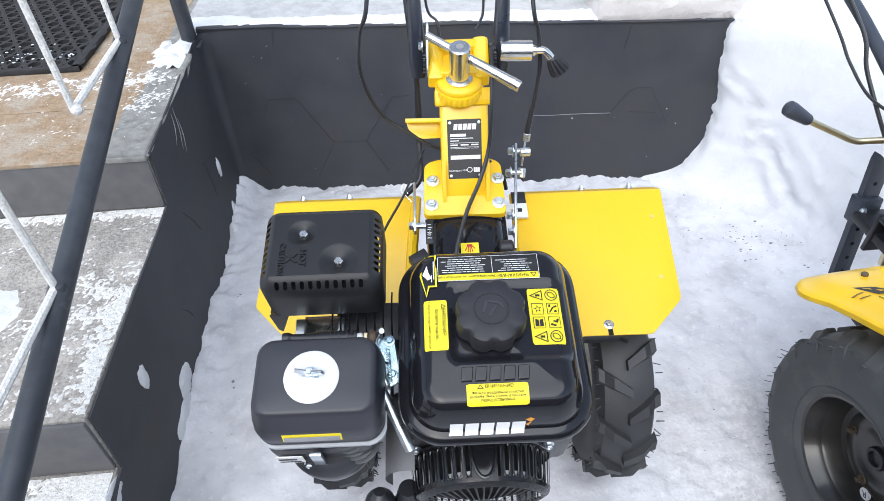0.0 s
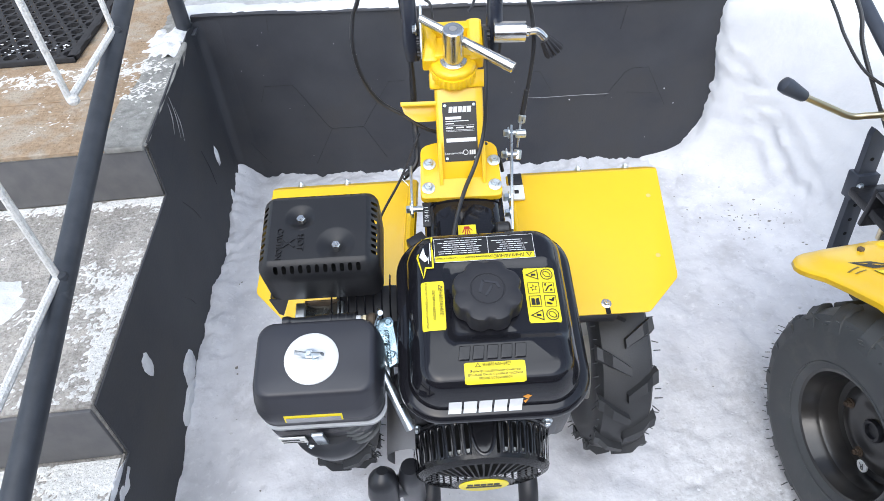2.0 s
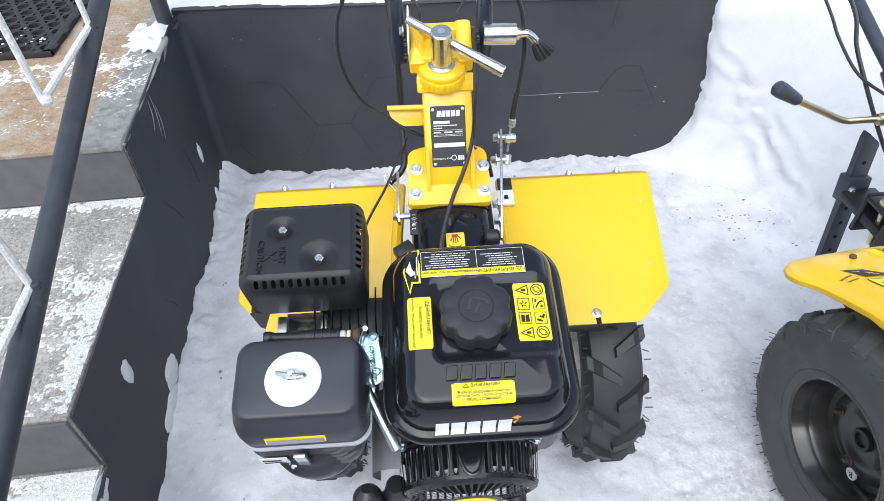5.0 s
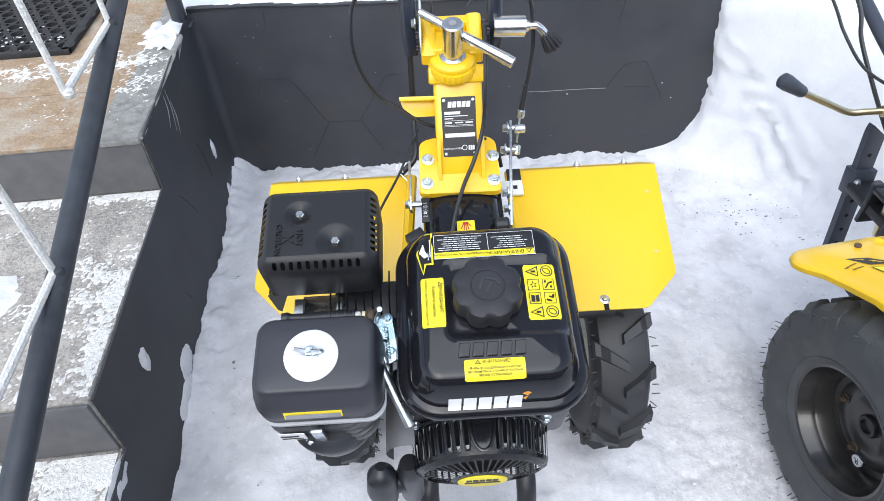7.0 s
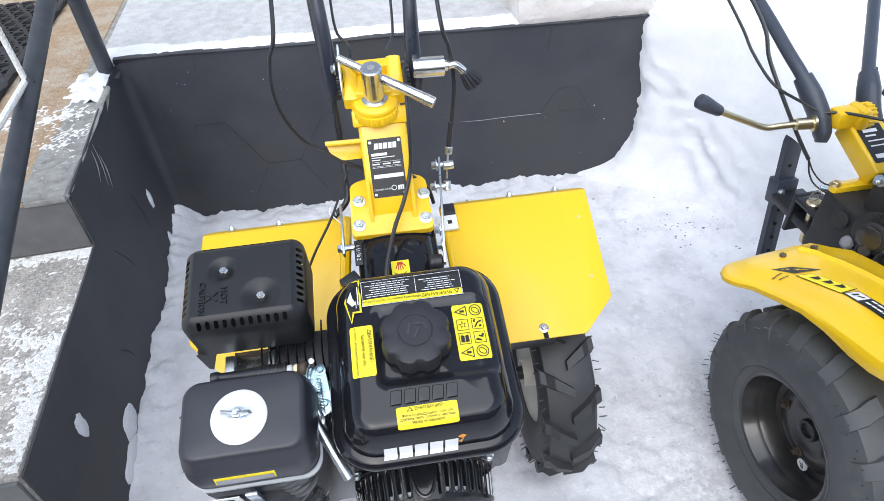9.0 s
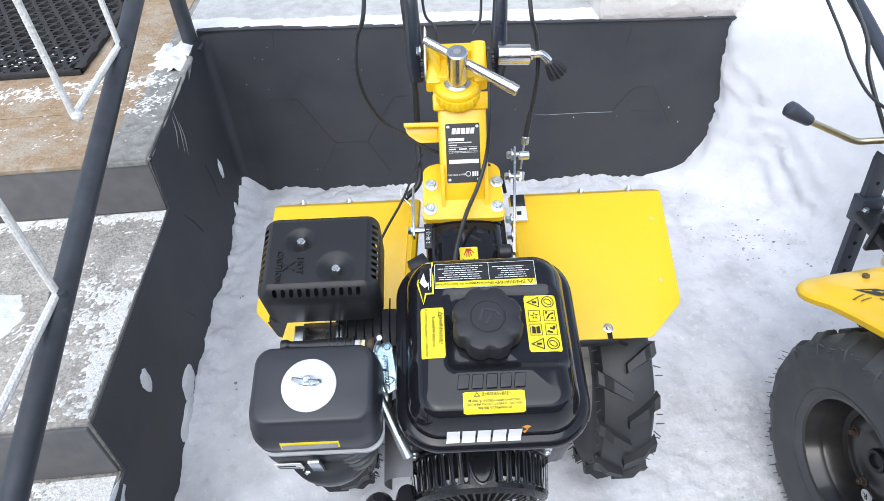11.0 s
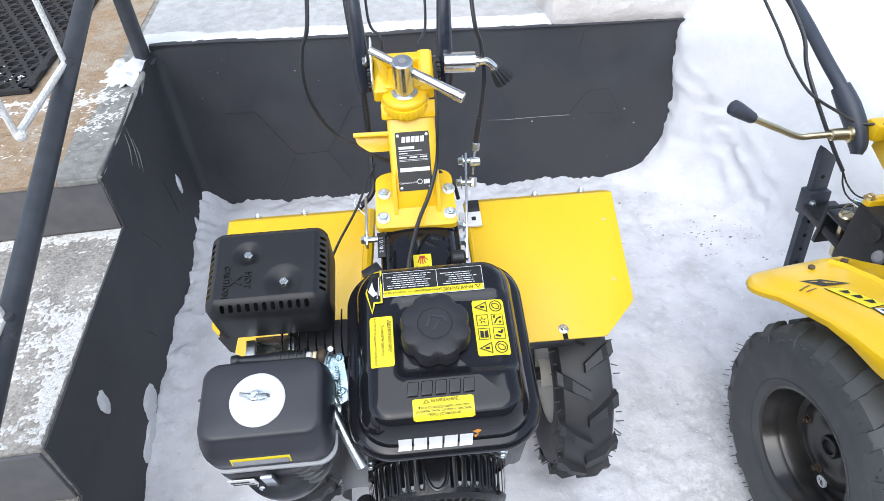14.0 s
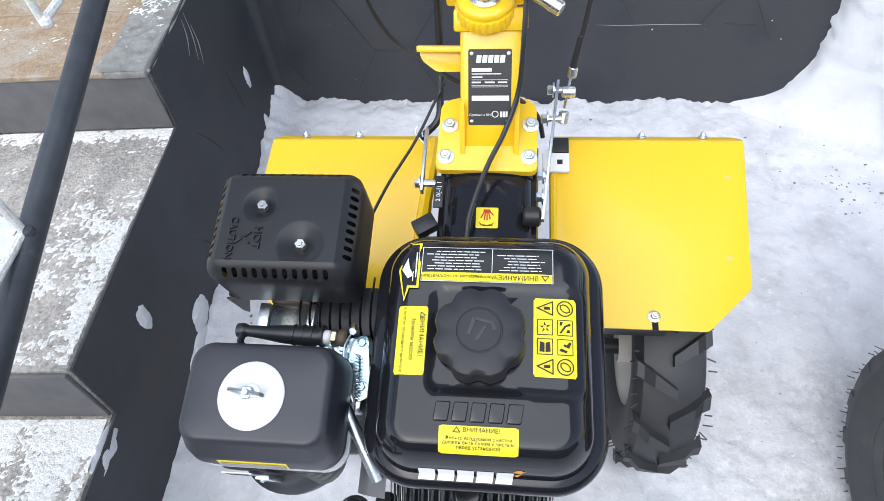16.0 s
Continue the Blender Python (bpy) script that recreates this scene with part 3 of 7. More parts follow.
landing = thing("landing_bed", box(FAR, -0.737, 0.724, 2.5, LAND - 0.012, LAND - 0.007), CEMENT, "mortar bed under tan landing tiles", "pavement", kind="structure")

# snow on the ledge and the steps: crusts with an uneven edge
def crust(name, x0, x1, y0, y1, z, mask, thick, mat, label, cell=0.010, category="snow"):
    """Snow where mask(x, y) > 0, thicker further in."""
    nx, ny = int((x1 - x0) / cell), int((y1 - y0) / cell)
    val = [[mask(x0 + i * cell, y0 + j * cell) for i in range(nx + 1)] for j in range(ny + 1)]
    bm = bmesh.new()
    vs = {}

    def v(i, j):
        if (i, j) not in vs:
            k = max(-0.3, min(1.0, val[j][i] * 3))
            vs[i, j] = bm.verts.new((x0 + i * cell, y0 + j * cell, z + thick * k + 0.15 * thick * n2(x0 + i * cell, y0 + j * cell, 60, z)))
        return vs[i, j]
    for j in range(ny):
        for i in range(nx):
            if max(val[j][i], val[j][i + 1], val[j + 1][i], val[j + 1][i + 1]) > 0:
                bm.faces.new((v(i, j), v(i + 1, j), v(i + 1, j + 1), v(i, j + 1)))
    return thing(name, bm, mat, label, category, kind="stuff", angle=80)


def lip_snow(x, y):
    d = y - wall_line(x)
    return 1.1 * step(0.010, 0.024, d + 0.006 * n2(x, y, 9, 1) + 0.004 * n2(x, y, 40, 5)) * step(0.11, 0.05, d + 0.03 * n2(x, y, 6, 8)) - 0.25


crust("ledge_snow", -0.70, 0.90, 1.16, 1.47, 0.538, lip_snow, 0.012, SNOW, "strip of clean snow along the wall's upper edge", 0.008)
crust("ledge_snow", -0.70, 1.30, 1.20, 2.05, 0.530, lambda x, y: 1.2 * step(0.008, 0.04, y - wall_line(x)) - 0.2 + 0.2 * n2(x, y, 6, 4.0), 0.013, LEDGE, "grey granular snow lying on the ledge", 0.012)

# the membrane is drawn round the inner corner
corner = bmesh.new()
corner_rows = []
for k in range(13):
    z = -0.1 + 0.638 * k / 12
    r = 0.024
    cx, cy = SIDE + 0.0015 + r, wall_line(SIDE + r) - r - 0.003
    row = [(SIDE - 0.004, cy - 0.06, z), (SIDE + 0.0012, cy - 0.02, z)]
    row += [(cx - r * math.cos(a), cy + r * math.sin(a), z) for a in [math.pi / 2 * i / 10 for i in range(11)]]
    row += [(cx + 0.03, wall_line(cx + 0.03) - 0.0030, z), (cx + 0.09, wall_line(cx + 0.09) + 0.009, z)]
    corner_rows.append([corner.verts.new(q) for q in row])
for a, b in zip(corner_rows, corner_rows[1:]):
    for i in range(14):
        corner.faces.new((a[i], b[i], b[i + 1], a[i + 1]))
thing("membrane_corner", corner, MEMBRANE, "black membrane rounded into the inner corner", "wall", kind="structure", angle=60)

# crumbs of snow clinging to the rear wall
rs = random.Random(12)
specks = bmesh.new()
spots = [(-0.49, 0.458, 0.0013), (-0.268, 0.452, 0.0013), (0.441, 0.236, 0.0022), (0.732, 0.262, 0.0022), (0.771, 0.209, 0.0018)]
spots += [(rs.uniform(-0.6, 0.84), rs.uniform(0.06, 0.5), rs.uniform(0.0005, 0.0010)) for _ in range(16)]
for x, z, r in spots:
    ret = bmesh.ops.create_icosphere(specks, subdivisions=1, radius=r)
    for v in ret["verts"]:
        v.co = Vector((v.co.x * rs.uniform(0.8, 1.3) + x, v.co.y * 0.6 + wall_line(x) - 0.003, v.co.z * rs.uniform(0.8, 1.4) + z))
thing("snow_crumbs", specks, SNOW, "white crumbs of snow clinging to the black membrane", "snow", kind="stuff")

# cement smeared over the upper edge of the flank
edge_pts = [(SIDE - 0.006 + 0.004 * n2(y, 0.3, 14, 4.0), y, 0.510 + 0.016 * step(0.75, 1.3, y) + 0.003 * n2(y, 0.1, 20, 2.0)) for y in [0.728 + 0.03 * i for i in range(17)]]
thing("cement_edge", tube(edge_pts, 0.006, 10, 6, radii=[0.0032 + 0.0018 * abs(n2(i * 0.37, 0.7, 3, 1.0)) for i in range(17)], flat=(2.0, 2.0)), CEMENT, "pale cement smeared over the membrane's upper edge", "wall", kind="structure", angle=60)


# ---- walk-behind cultivator ----
def tyre_bm(R, half, bead, lug_h):
    """Tractor tyre round the x axis with chevron bars."""
    prof = [(bead, -half * 0.72), (bead + 0.012, -half * 0.86), ((bead + R) / 2, -half), (R - lug_h - 0.022, -half * 0.97), (R - lug_h - 0.006, -half * 0.80), (R - lug_h, -half * 0.35),
            (R - lug_h, half * 0.35), (R - lug_h - 0.006, half * 0.80), (R - lug_h - 0.022, half * 0.97), ((bead + R) / 2, half), (bead + 0.012, half * 0.86), (bead, half * 0.72)]
    turn = Matrix.Rotation(radians(90), 4, "Y")
    bm = lathe(prof, 72, m=turn, close=False)
    return bm


def lug_bm(R, half, lug_h, lug_w, side):
    """One chevron bar at the top of the tyre."""
    bm = bmesh.new()
    rows = []
    for s in (-0.06, 0.25, 0.55, 0.8, 0.99):
        x = side * half * s * 1.02
        a = 0.17 * s
        base = R - lug_h - (0.0 if s < 0.7 else 0.016 * (s - 0.7) / 0.3) - 0.004
        top = R - (0.0 if s < 0.75 else 0.011)
        w = lug_w * (0.8 + 0.45 * s)
        row = []
        for da, r in ((-w / R / 1.7, base), (-w / R / 2.4, top), (w / R / 2.4, top), (w / R / 1.7, base)):
            row.append(bm.verts.new((x, r * math.sin(a + da), r * math.cos(a + da))))
        rows.append(row)
    for p, q in zip(rows, rows[1:]):
        for i in range(3):
            bm.faces.new((p[i], p[i + 1], q[i + 1], q[i]))
    bm.faces.new(rows[0])
    bm.faces.new(rows[-1])
    return bm


def hair_bm(R, half, count, length, seed):
    """Moulding whiskers at the tyre's shoulders."""
    bm = bmesh.new()
    rr = random.Random(seed)
    for k in range(count):
        side = -1 if k % 2 else 1
        a = 2 * math.pi * k / count + rr.uniform(-0.03, 0.03)
        r0 = R - rr.choice((0.020, 0.026, 0.032))
        p = Vector((side * half * 0.94, r0 * math.sin(a), r0 * math.cos(a)))
        d = Vector((side * rr.uniform(0.5, 1.0), math.sin(a) * 0.5 + rr.uniform(-0.3, 0.3), math.cos(a) * 0.5 + rr.uniform(-0.3, 0.3))).normalized()
        lathe([(0.0012, 0), (0.0010, length * rr.uniform(0.5, 1.2))], 4, bm, aim(p, p + d))
    return bm


def tank_z(x, y):
    """Height of the fuel tank's upper skin."""
    cx, cy, w, d, r = -0.002, -0.048, 0.207, 0.231, 0.042
    qx, qy = abs(x - cx) - w / 2 + r, abs(y - cy) - d / 2 + r
    inside = -(math.hypot(max(qx, 0), max(qy, 0)) + min(max(qx, qy), 0) - r)
    t = max(0.0, min(1.0, inside / 0.034))
    z = 0.478 + 0.047 * (1 - (1 - t) ** 2.6) ** 0.75
    z += 0.003 * step(0.034, 0.10, inside)
    # sunk field round the filler cap
    px, py = abs(x - 0.017) - 0.058, abs(y + 0.047) - 0.038
    fd = math.hypot(max(px, 0), max(py, 0)) + min(max(px, py), 0) - 0.012
    return z - 0.0048 * step(0.005, -0.007, fd)


def draped(bm, height, lift):
    """Lay a flat bmesh on a surface."""
    for v in bm.verts:
        v.co.z = height(v.co.x, v.co.y) + lift + v.co.z
    return bm


def sticker(x0, x1, y0, y1, r=0.003, n=26):
    """A flat sheet with rounded corners, finely divided so that it can be laid on a surface."""
    bm = bmesh.new()
    xs = [x0 + (x1 - x0) * i / n for i in range(n + 1)]
    ys = [y0 + (y1 - y0) * i / n for i in range(n + 1)]
    vv = {}
    for j, y in enumerate(ys):
        for i, x in enumerate(xs):
            px, py = x, y
            cx, cy = min(max(x, x0 + r), x1 - r), min(max(y, y0 + r), y1 - r)
            if (i in (0, n)) and (j in (0, n)):
                d = Vector((x - cx, y - cy)).normalized() * r
                px, py = cx + d.x, cy + d.y
            vv[i, j] = bm.verts.new((px, py, 0))
    for j in range(n):
        for i in range(n):
            bm.faces.new((vv[i, j], vv[i + 1, j], vv[i + 1, j + 1], vv[i, j + 1]))
    return bm


def bars(rows):
    """Plain bars (x0, x1, y0, y1) standing for small print."""
    bm = bmesh.new()
    for x0, x1, y0, y1 in rows:
        vs = [bm.verts.new(p) for p in ((x0, y0, 0), (x1, y0, 0), (x1, y1, 0), (x0, y1, 0))]
        bm.faces.new(vs)
    return bm


def flat_shapes(polys):
    bm = bmesh.new()
    for poly in polys:
        bm.faces.new([bm.verts.new((x, y, 0)) for x, y in poly])
    return bm


def outline_poly(poly, w):
    """A closed line of width w along a polygon."""
    bm = bmesh.new()
    n = len(poly)
    c = Vector((sum(p[0] for p in poly) / n, sum(p[1] for p in poly) / n))
    a, b = [], []
    for i in range(n):
        p, q, s = Vector(poly[i - 1]), Vector(poly[i]), Vector(poly[(i + 1) % n])
        e1, e2 = (q - p).normalized(), (s - q).normalized()
        n1, n2_ = Vector((-e1.y, e1.x)), Vector((-e2.y, e2.x))
        m = (n1 + n2_)
        m = m / max(0.35, m.dot(n1))
        a.append(bm.verts.new((*(q + m * w / 2), 0)))
        b.append(bm.verts.new((*(q - m * w / 2), 0)))
    for i in range(n):
        j = (i + 1) % n
        bm.faces.new((a[i], a[j], b[j], b[i]))
    return bm


def maker_mark(x, y, w, h):
    """Five plain slanted blocks where the maker's mark stands."""
    out = []
    cell = w / 5
    for k in range(5):
        x0, x1 = x + cell * k + cell * 0.08, x + cell * (k + 0.9)
        s = h * 0.12
        out.append([(x0, y), (x1, y), (x1 + s, y + h), (x0 + s, y + h)])
    return out


M1 = pose(0, 0.2, 0.2, 15, 0, -3.3)
BASE = Vector((0, 0.085, -0.22))
SHIFT = Matrix.Translation(-BASE)
tiller = root("cultivator", M1 @ Matrix.Translation(BASE), "yellow and black petrol walk-behind cultivator standing nose-down on trodden snow", "cultivator", "cultivators")


def mp(name, bm, mat, label="", parent=None, angle=35):
    """A part of the cultivator, in its own axes; under a part it needs no shift."""
    return part(name, bm, mat, parent or tiller, label, SHIFT if parent is None else None, angle)


# fuel tank
def tank_bm():
    bm = bmesh.new()
    cx, cy, w, d, r = -0.002, -0.048, 0.207, 0.231, 0.042
    rings = []
    lip = [(0.462, 0.006), (0.462, 0.011), (0.467, 0.013), (0.473, 0.011), (0.476, 0.005), (0.478, 0.0)]
    for z, o in lip:
        rings.append([(x, y, z) for x, y in rrect(cx, cy, w + 2 * o, d + 2 * o, r + o, 56, 60, 12)])
    for k in range(1, 44):
        i = 0.0025 * k if k > 8 else 0.0022 * k
        i = min(i, w / 2 - 0.002)
        rings.append([(x, y, tank_z(x, y)) for x, y in rrect(cx, cy, w - 2 * i, d - 2 * i, max(r - i, 0.003), 56, 60, 12)])
    return loft(rings, bm)


tank = mp("fuel_tank", tank_bm(), GLOSS, "gloss black fuel tank with a rolled rim", angle=50)
# cap with eight grips
def cap_bm():
    n = 96
    rings = []
    for z, k, lobe in ((0.520, 0.034, 0), (0.526, 0.034, 0), (0.527, 0.0405, 1), (0.549, 0.0400, 1), (0.5535, 0.0385, 1), (0.5555, 0.0350, 0.6), (0.5555, 0.0205, 0), (0.5548, 0.0200, 0),
                       (0.5548, 0.0190, 0), (0.5555, 0.0185, 0)):
        ring = []
        for i in range(n):
            a = 2 * math.pi * i / n
            wave = (0.5 + 0.5 * math.cos(8 * a)) ** 2.2
            rr = k + lobe * (0.0018 - 0.0042 * wave)
            ring.append((-0.006 + rr * math.cos(a), -0.048 + rr * math.sin(a), z))
        rings.append(ring)
    return loft(rings)


cap = mp("fuel_cap", cap_bm(), CAPBLACK, "black plastic filler cap with scalloped grip", angle=40)
can = flat_shapes([])
for poly in ([(-0.017, -0.052), (-0.012, -0.036), (-0.009, -0.037), (-0.014, -0.053)], [(-0.012, -0.036), (0.006, -0.040), (0.006, -0.043), (-0.010, -0.039)],
             [(0.006, -0.040), (0.009, -0.047), (0.006, -0.048), (0.004, -0.043)], [(-0.010, -0.056), (-0.002, -0.044), (0.000, -0.045), (-0.007, -0.058)]):
    prism(poly, 0.5553, 0.5562, bm=can)
part("cap_emblem", can, SATIN, cap)

# stickers on the tank
front_lab = mp("warning_label", draped(sticker(-0.039, 0.030, -0.1485, -0.1255), tank_z, 0.0006), STICKY, "yellow warning label with black print")
part("lettering", draped(letters("ВНИМАНИЕ!", 0.0054, m=pose(-0.002, -0.1292, 0), thick=0), tank_z, 0.0018), INKB, front_lab)
part("lettering", draped(letters("\u03a6ильтр воздушной очистки\nдолжен быть сухим и чистым\nперед установкой", 0.0043, m=pose(-0.0045, -0.1398, 0), thick=0, space=0.84), tank_z, 0.0018), INKB, front_lab)
part("warning_triangle", draped(outline_poly([(-0.0265, -0.1312), (-0.0205, -0.1312), (-0.0235, -0.1270)], 0.0007), tank_z, 0.0018), INKB, front_lab)

side_lab = mp("warning_label", draped(sticker(-0.0840, -0.0560, -0.0835, -0.0185), tank_z, 0.0006), STICKY, "yellow warning label with black print")
part("lettering", draped(letters("ВНИМАНИЕ!", 0.0062, m=pose(-0.0608, -0.048, 0, 0, 0, -90), thick=0), tank_z, 0.0018), INKB, side_lab)
part("lettering", draped(letters("Залейте масло", 0.0056, m=pose(-0.0690, -0.050, 0, 0, 0, -90), thick=0), tank_z, 0.0018), INKB, side_lab)
part("lettering", draped(letters("в корпус воздушного \u03c6ильтра!", 0.0041, m=pose(-0.0775, -0.051, 0, 0, 0, -90), thick=0), tank_z, 0.0018), INKB, side_lab)
part("warning_triangle", draped(outline_poly([(-0.0625, -0.0300), (-0.0625, -0.0245), (-0.0580, -0.0272)], 0.0007), tank_z, 0.0018), INKB, side_lab)

icons = mp("pictogram_label", draped(sticker(0.0420, 0.0812, -0.0795, -0.0055, 0.004), tank_z, 0.0006), STICKY, "yellow label with eight black pictograms")
for c in range(2):
    for k in range(4):
        x, y = 0.0525 + 0.0182 * c, -0.0152 - 0.0182 * k
        if k in (0, 3):
            if c == 0:
                part("pictogram", draped(outline_poly([(x + 0.007, y - 0.0065), (x + 0.007, y + 0.0065), (x - 0.007, y)], 0.0011), tank_z, 0.0018), INKB, icons)
                part("pictogram", draped(bars([(x - 0.001, x + 0.0045, y - 0.0014, y + 0.0014)]), tank_z, 0.0018), INKB, icons)
            else:
                ring = [(x + 0.0072 * math.cos(a * math.pi / 8), y + 0.0072 * math.sin(a * math.pi / 8)) for a in range(16)]
                part("pictogram", draped(outline_poly(ring, 0.0011), tank_z, 0.0018), INKB, icons)
                inner = [(x + 0.0045 * math.cos(a * math.pi / 4 + 0.4), y + 0.004 * math.sin(a * math.pi / 4)) for a in range(8)]
                part("pictogram", draped(outline_poly(inner, 0.001), tank_z, 0.0018), INKB, icons)
        else:
            part("pictogram", draped(outline_poly([(x - 0.0068, y - 0.0072), (x + 0.0068, y - 0.0072), (x + 0.0068, y + 0.0072), (x - 0.0068, y + 0.0072)], 0.0007), tank_z, 0.0018), INKB, icons)
            if (c, k) == (0, 1):
                sh = [[(x + 0.0055 * math.cos(a), y + 0.0055 * math.sin(a)), (x + 0.002 * math.cos(a + 0.5), y + 0.002 * math.sin(a + 0.5)), (x + 0.002 * math.cos(a - 0.5), y + 0.002 * math.sin(a - 0.5))] for a in [radians(25 + 72 * q) for q in range(5)]]
            elif (c, k) == (1, 1):
                sh = [[(x - 0.005, y - 0.005), (x - 0.0035, y - 0.0055), (x + 0.001, y + 0.001), (x - 0.001, y + 0.0015)], [(x - 0.001, y + 0.0015), (x + 0.001, y + 0.001), (x + 0.005, y + 0.002), (x + 0.0045, y + 0.0045)], [(x - 0.005, y + 0.002), (x - 0.003, y + 0.002), (x - 0.002, y + 0.0055), (x - 0.0045, y + 0.0055)], [(x + 0.001, y - 0.005), (x + 0.0045, y - 0.0045), (x + 0.004, y - 0.002), (x + 0.002, y - 0.002)]]
            elif (c, k) == (0, 2):
                sh = [[(x - 0.005, y - 0.0045), (x - 0.0005, y - 0.0052), (x - 0.0005, y + 0.0035), (x - 0.0045, y + 0.0048)], [(x + 0.0005, y - 0.0052), (x + 0.005, y - 0.0045), (x + 0.0045, y + 0.0048), (x + 0.0005, y + 0.0035)]]
            else:
                sh = [[(x - 0.0055, y - 0.0035), (x + 0.001, y - 0.0055), (x + 0.002, y - 0.0035), (x - 0.004, y - 0.001)], [(x - 0.002, y + 0.001), (x + 0.0035, y - 0.001), (x + 0.0055, y + 0.004), (x + 0.0035, y + 0.005), (x + 0.0015, y + 0.0018), (x - 0.001, y + 0.0028)]]
            part("pictogram", draped(flat_shapes(sh), tank_z, 0.0018), INKB, icons)

top_lab = mp("instruction_label", draped(sticker(-0.0655, 0.0600, 0.0070, 0.0425, 0.002, 14), tank_z, 0.0006), STICKB, "black and yellow instruction label, upside down to the front")
part("label_band", draped(sticker(-0.0645, 0.0590, 0.0078, 0.0165, 0.001, 14), tank_z, 0.0011), STICKY, top_lab, "yellow band")
part("label_frame", draped(outline_poly([(-0.0652, 0.0073), (0.0597, 0.0073), (0.0597, 0.0422), (-0.0652, 0.0422)], 0.0006), tank_z, 0.0018), INKW, top_lab)
part("label_frame", draped(bars([(0.0020, 0.0026, 0.0168, 0.0420)]), tank_z, 0.0018), INKW, top_lab)
part("lettering", draped(letters("ВНИМАНИЕ!", 0.0066, m=pose(0.0265, 0.0121, 0, 0, 0, 180), thick=0), tank_z, 0.0021), INKB, top_lab)
part("lettering", draped(letters("(Рекомендации по эксплуатации", 0.0046, m=pose(-0.0300, 0.0121, 0, 0, 0, 180), thick=0), tank_z, 0.0021), INKB, top_lab)
part("warning_triangle", draped(outline_poly([(0.0492, 0.0145), (0.0558, 0.0145), (0.0525, 0.0096)], 0.0008), tank_z, 0.0021), INKB, top_lab)
pr = random.Random(3)
rows = []
for k in range(7):
    y = 0.0195 + 0.0031 * k
    a, b = pr.uniform(0.0, 0.010), pr.uniform(0.0, 0.012)
    x = -0.062 + a
    while x < -0.001 - b:
        w = pr.uniform(0.004, 0.010)
        rows.append((x, min(x + w, -0.001 - b), y - 0.00048, y + 0.00048))
        x += w + 0.0012
    if k < 6:
        x = 0.0065 + pr.uniform(0, 0.012)
        while x < 0.055 - b:
            w = pr.uniform(0.004, 0.010)
            rows.append((x, min(x + w, 0.056 - b), y - 0.00045, y + 0.00045))
            x += w + 0.0012
part("small_print", draped(bars(rows), tank_z, 0.0015), INKW, top_lab)

arrow = [(-0.0810, 0.0530), (-0.0755, 0.0465), (-0.0680, 0.0465), (-0.0680, 0.0005), (-0.0770, 0.0005), (-0.0800, -0.0130), (-0.0870, 0.0180)]
arrow_lab = mp("arrow_label", draped(flat_shapes([arrow]), tank_z, 0.0016), STICKB, "black arrow label edged in yellow")
part("arrow_edge", draped(outline_poly(arrow, 0.0022), tank_z, 0.0022), STICKY, arrow_lab)
part("arrow_mark", draped(flat_shapes([[(-0.0845, 0.018), (-0.079, 0.030), (-0.077, 0.020), (-0.073, 0.012), (-0.078, 0.009)]]), tank_z, 0.0024), INKW, arrow_lab)
part("small_print", draped(bars([(-0.0712, -0.0700, 0.010, 0.036), (-0.0736, -0.0728, 0.006, 0.016)]), tank_z, 0.0024), INKW, arrow_lab)
# maker's mark: plain blocks, pressed in the skin and printed on the front edge
pressed = bmesh.new()
for k in range(5):
    x0 = -0.0450 + 0.0160 * k
    block = [(x0, -0.1225), (x0 + 0.0130, -0.1225), (x0 + 0.0152, -0.1055), (x0 + 0.0022, -0.1055)]
    rows = [[(x, y, tank_z(x, y) + dz) for x, y in rounded([(0.5 * (block[0][0] + block[2][0]) + (x - 0.5 * (block[0][0] + block[2][0])) * q, -0.114 + (y + 0.114) * q) for x, y in block], 0.0015)] for dz, q in ((-0.003, 1.0), (0.0014, 1.0), (0.0022, 0.90))]
    loft(rows, pressed)
mp("pressed_mark", pressed, GLOSS, "plain blocks pressed in the tank skin")
mark = bmesh.new()
for k in range(5):
    x0 = -0.0610 + 0.0176 * k
    rows = []
    for i in range(9):
        t = i / 8
        y = -0.1686 + 0.0085 * t
        rows.append([mark.verts.new((x, y, tank_z(x, y) + 0.0009)) for x in (x0 + 0.001 + 0.0015 * t, x0 + 0.0085 + 0.0015 * t, x0 + 0.0160 + 0.0015 * t)])
    for p, q in zip(rows, rows[1:]):
        for i in range(2):
            mark.faces.new((p[i], p[i + 1], q[i + 1], q[i]))
mp("printed_mark", mark, INKW, "plain white blocks on the front of the tank")
flame = flat_shapes([[(0.026, -0.1590), (0.032, -0.1578), (0.037, -0.1588), (0.032, -0.1604)], [(0.027, -0.1615), (0.034, -0.1602), (0.030, -0.1625)]])
mp("printed_flash", draped(flame, tank_z, 0.0008), ORANGE, "small orange flash beside the printed mark")

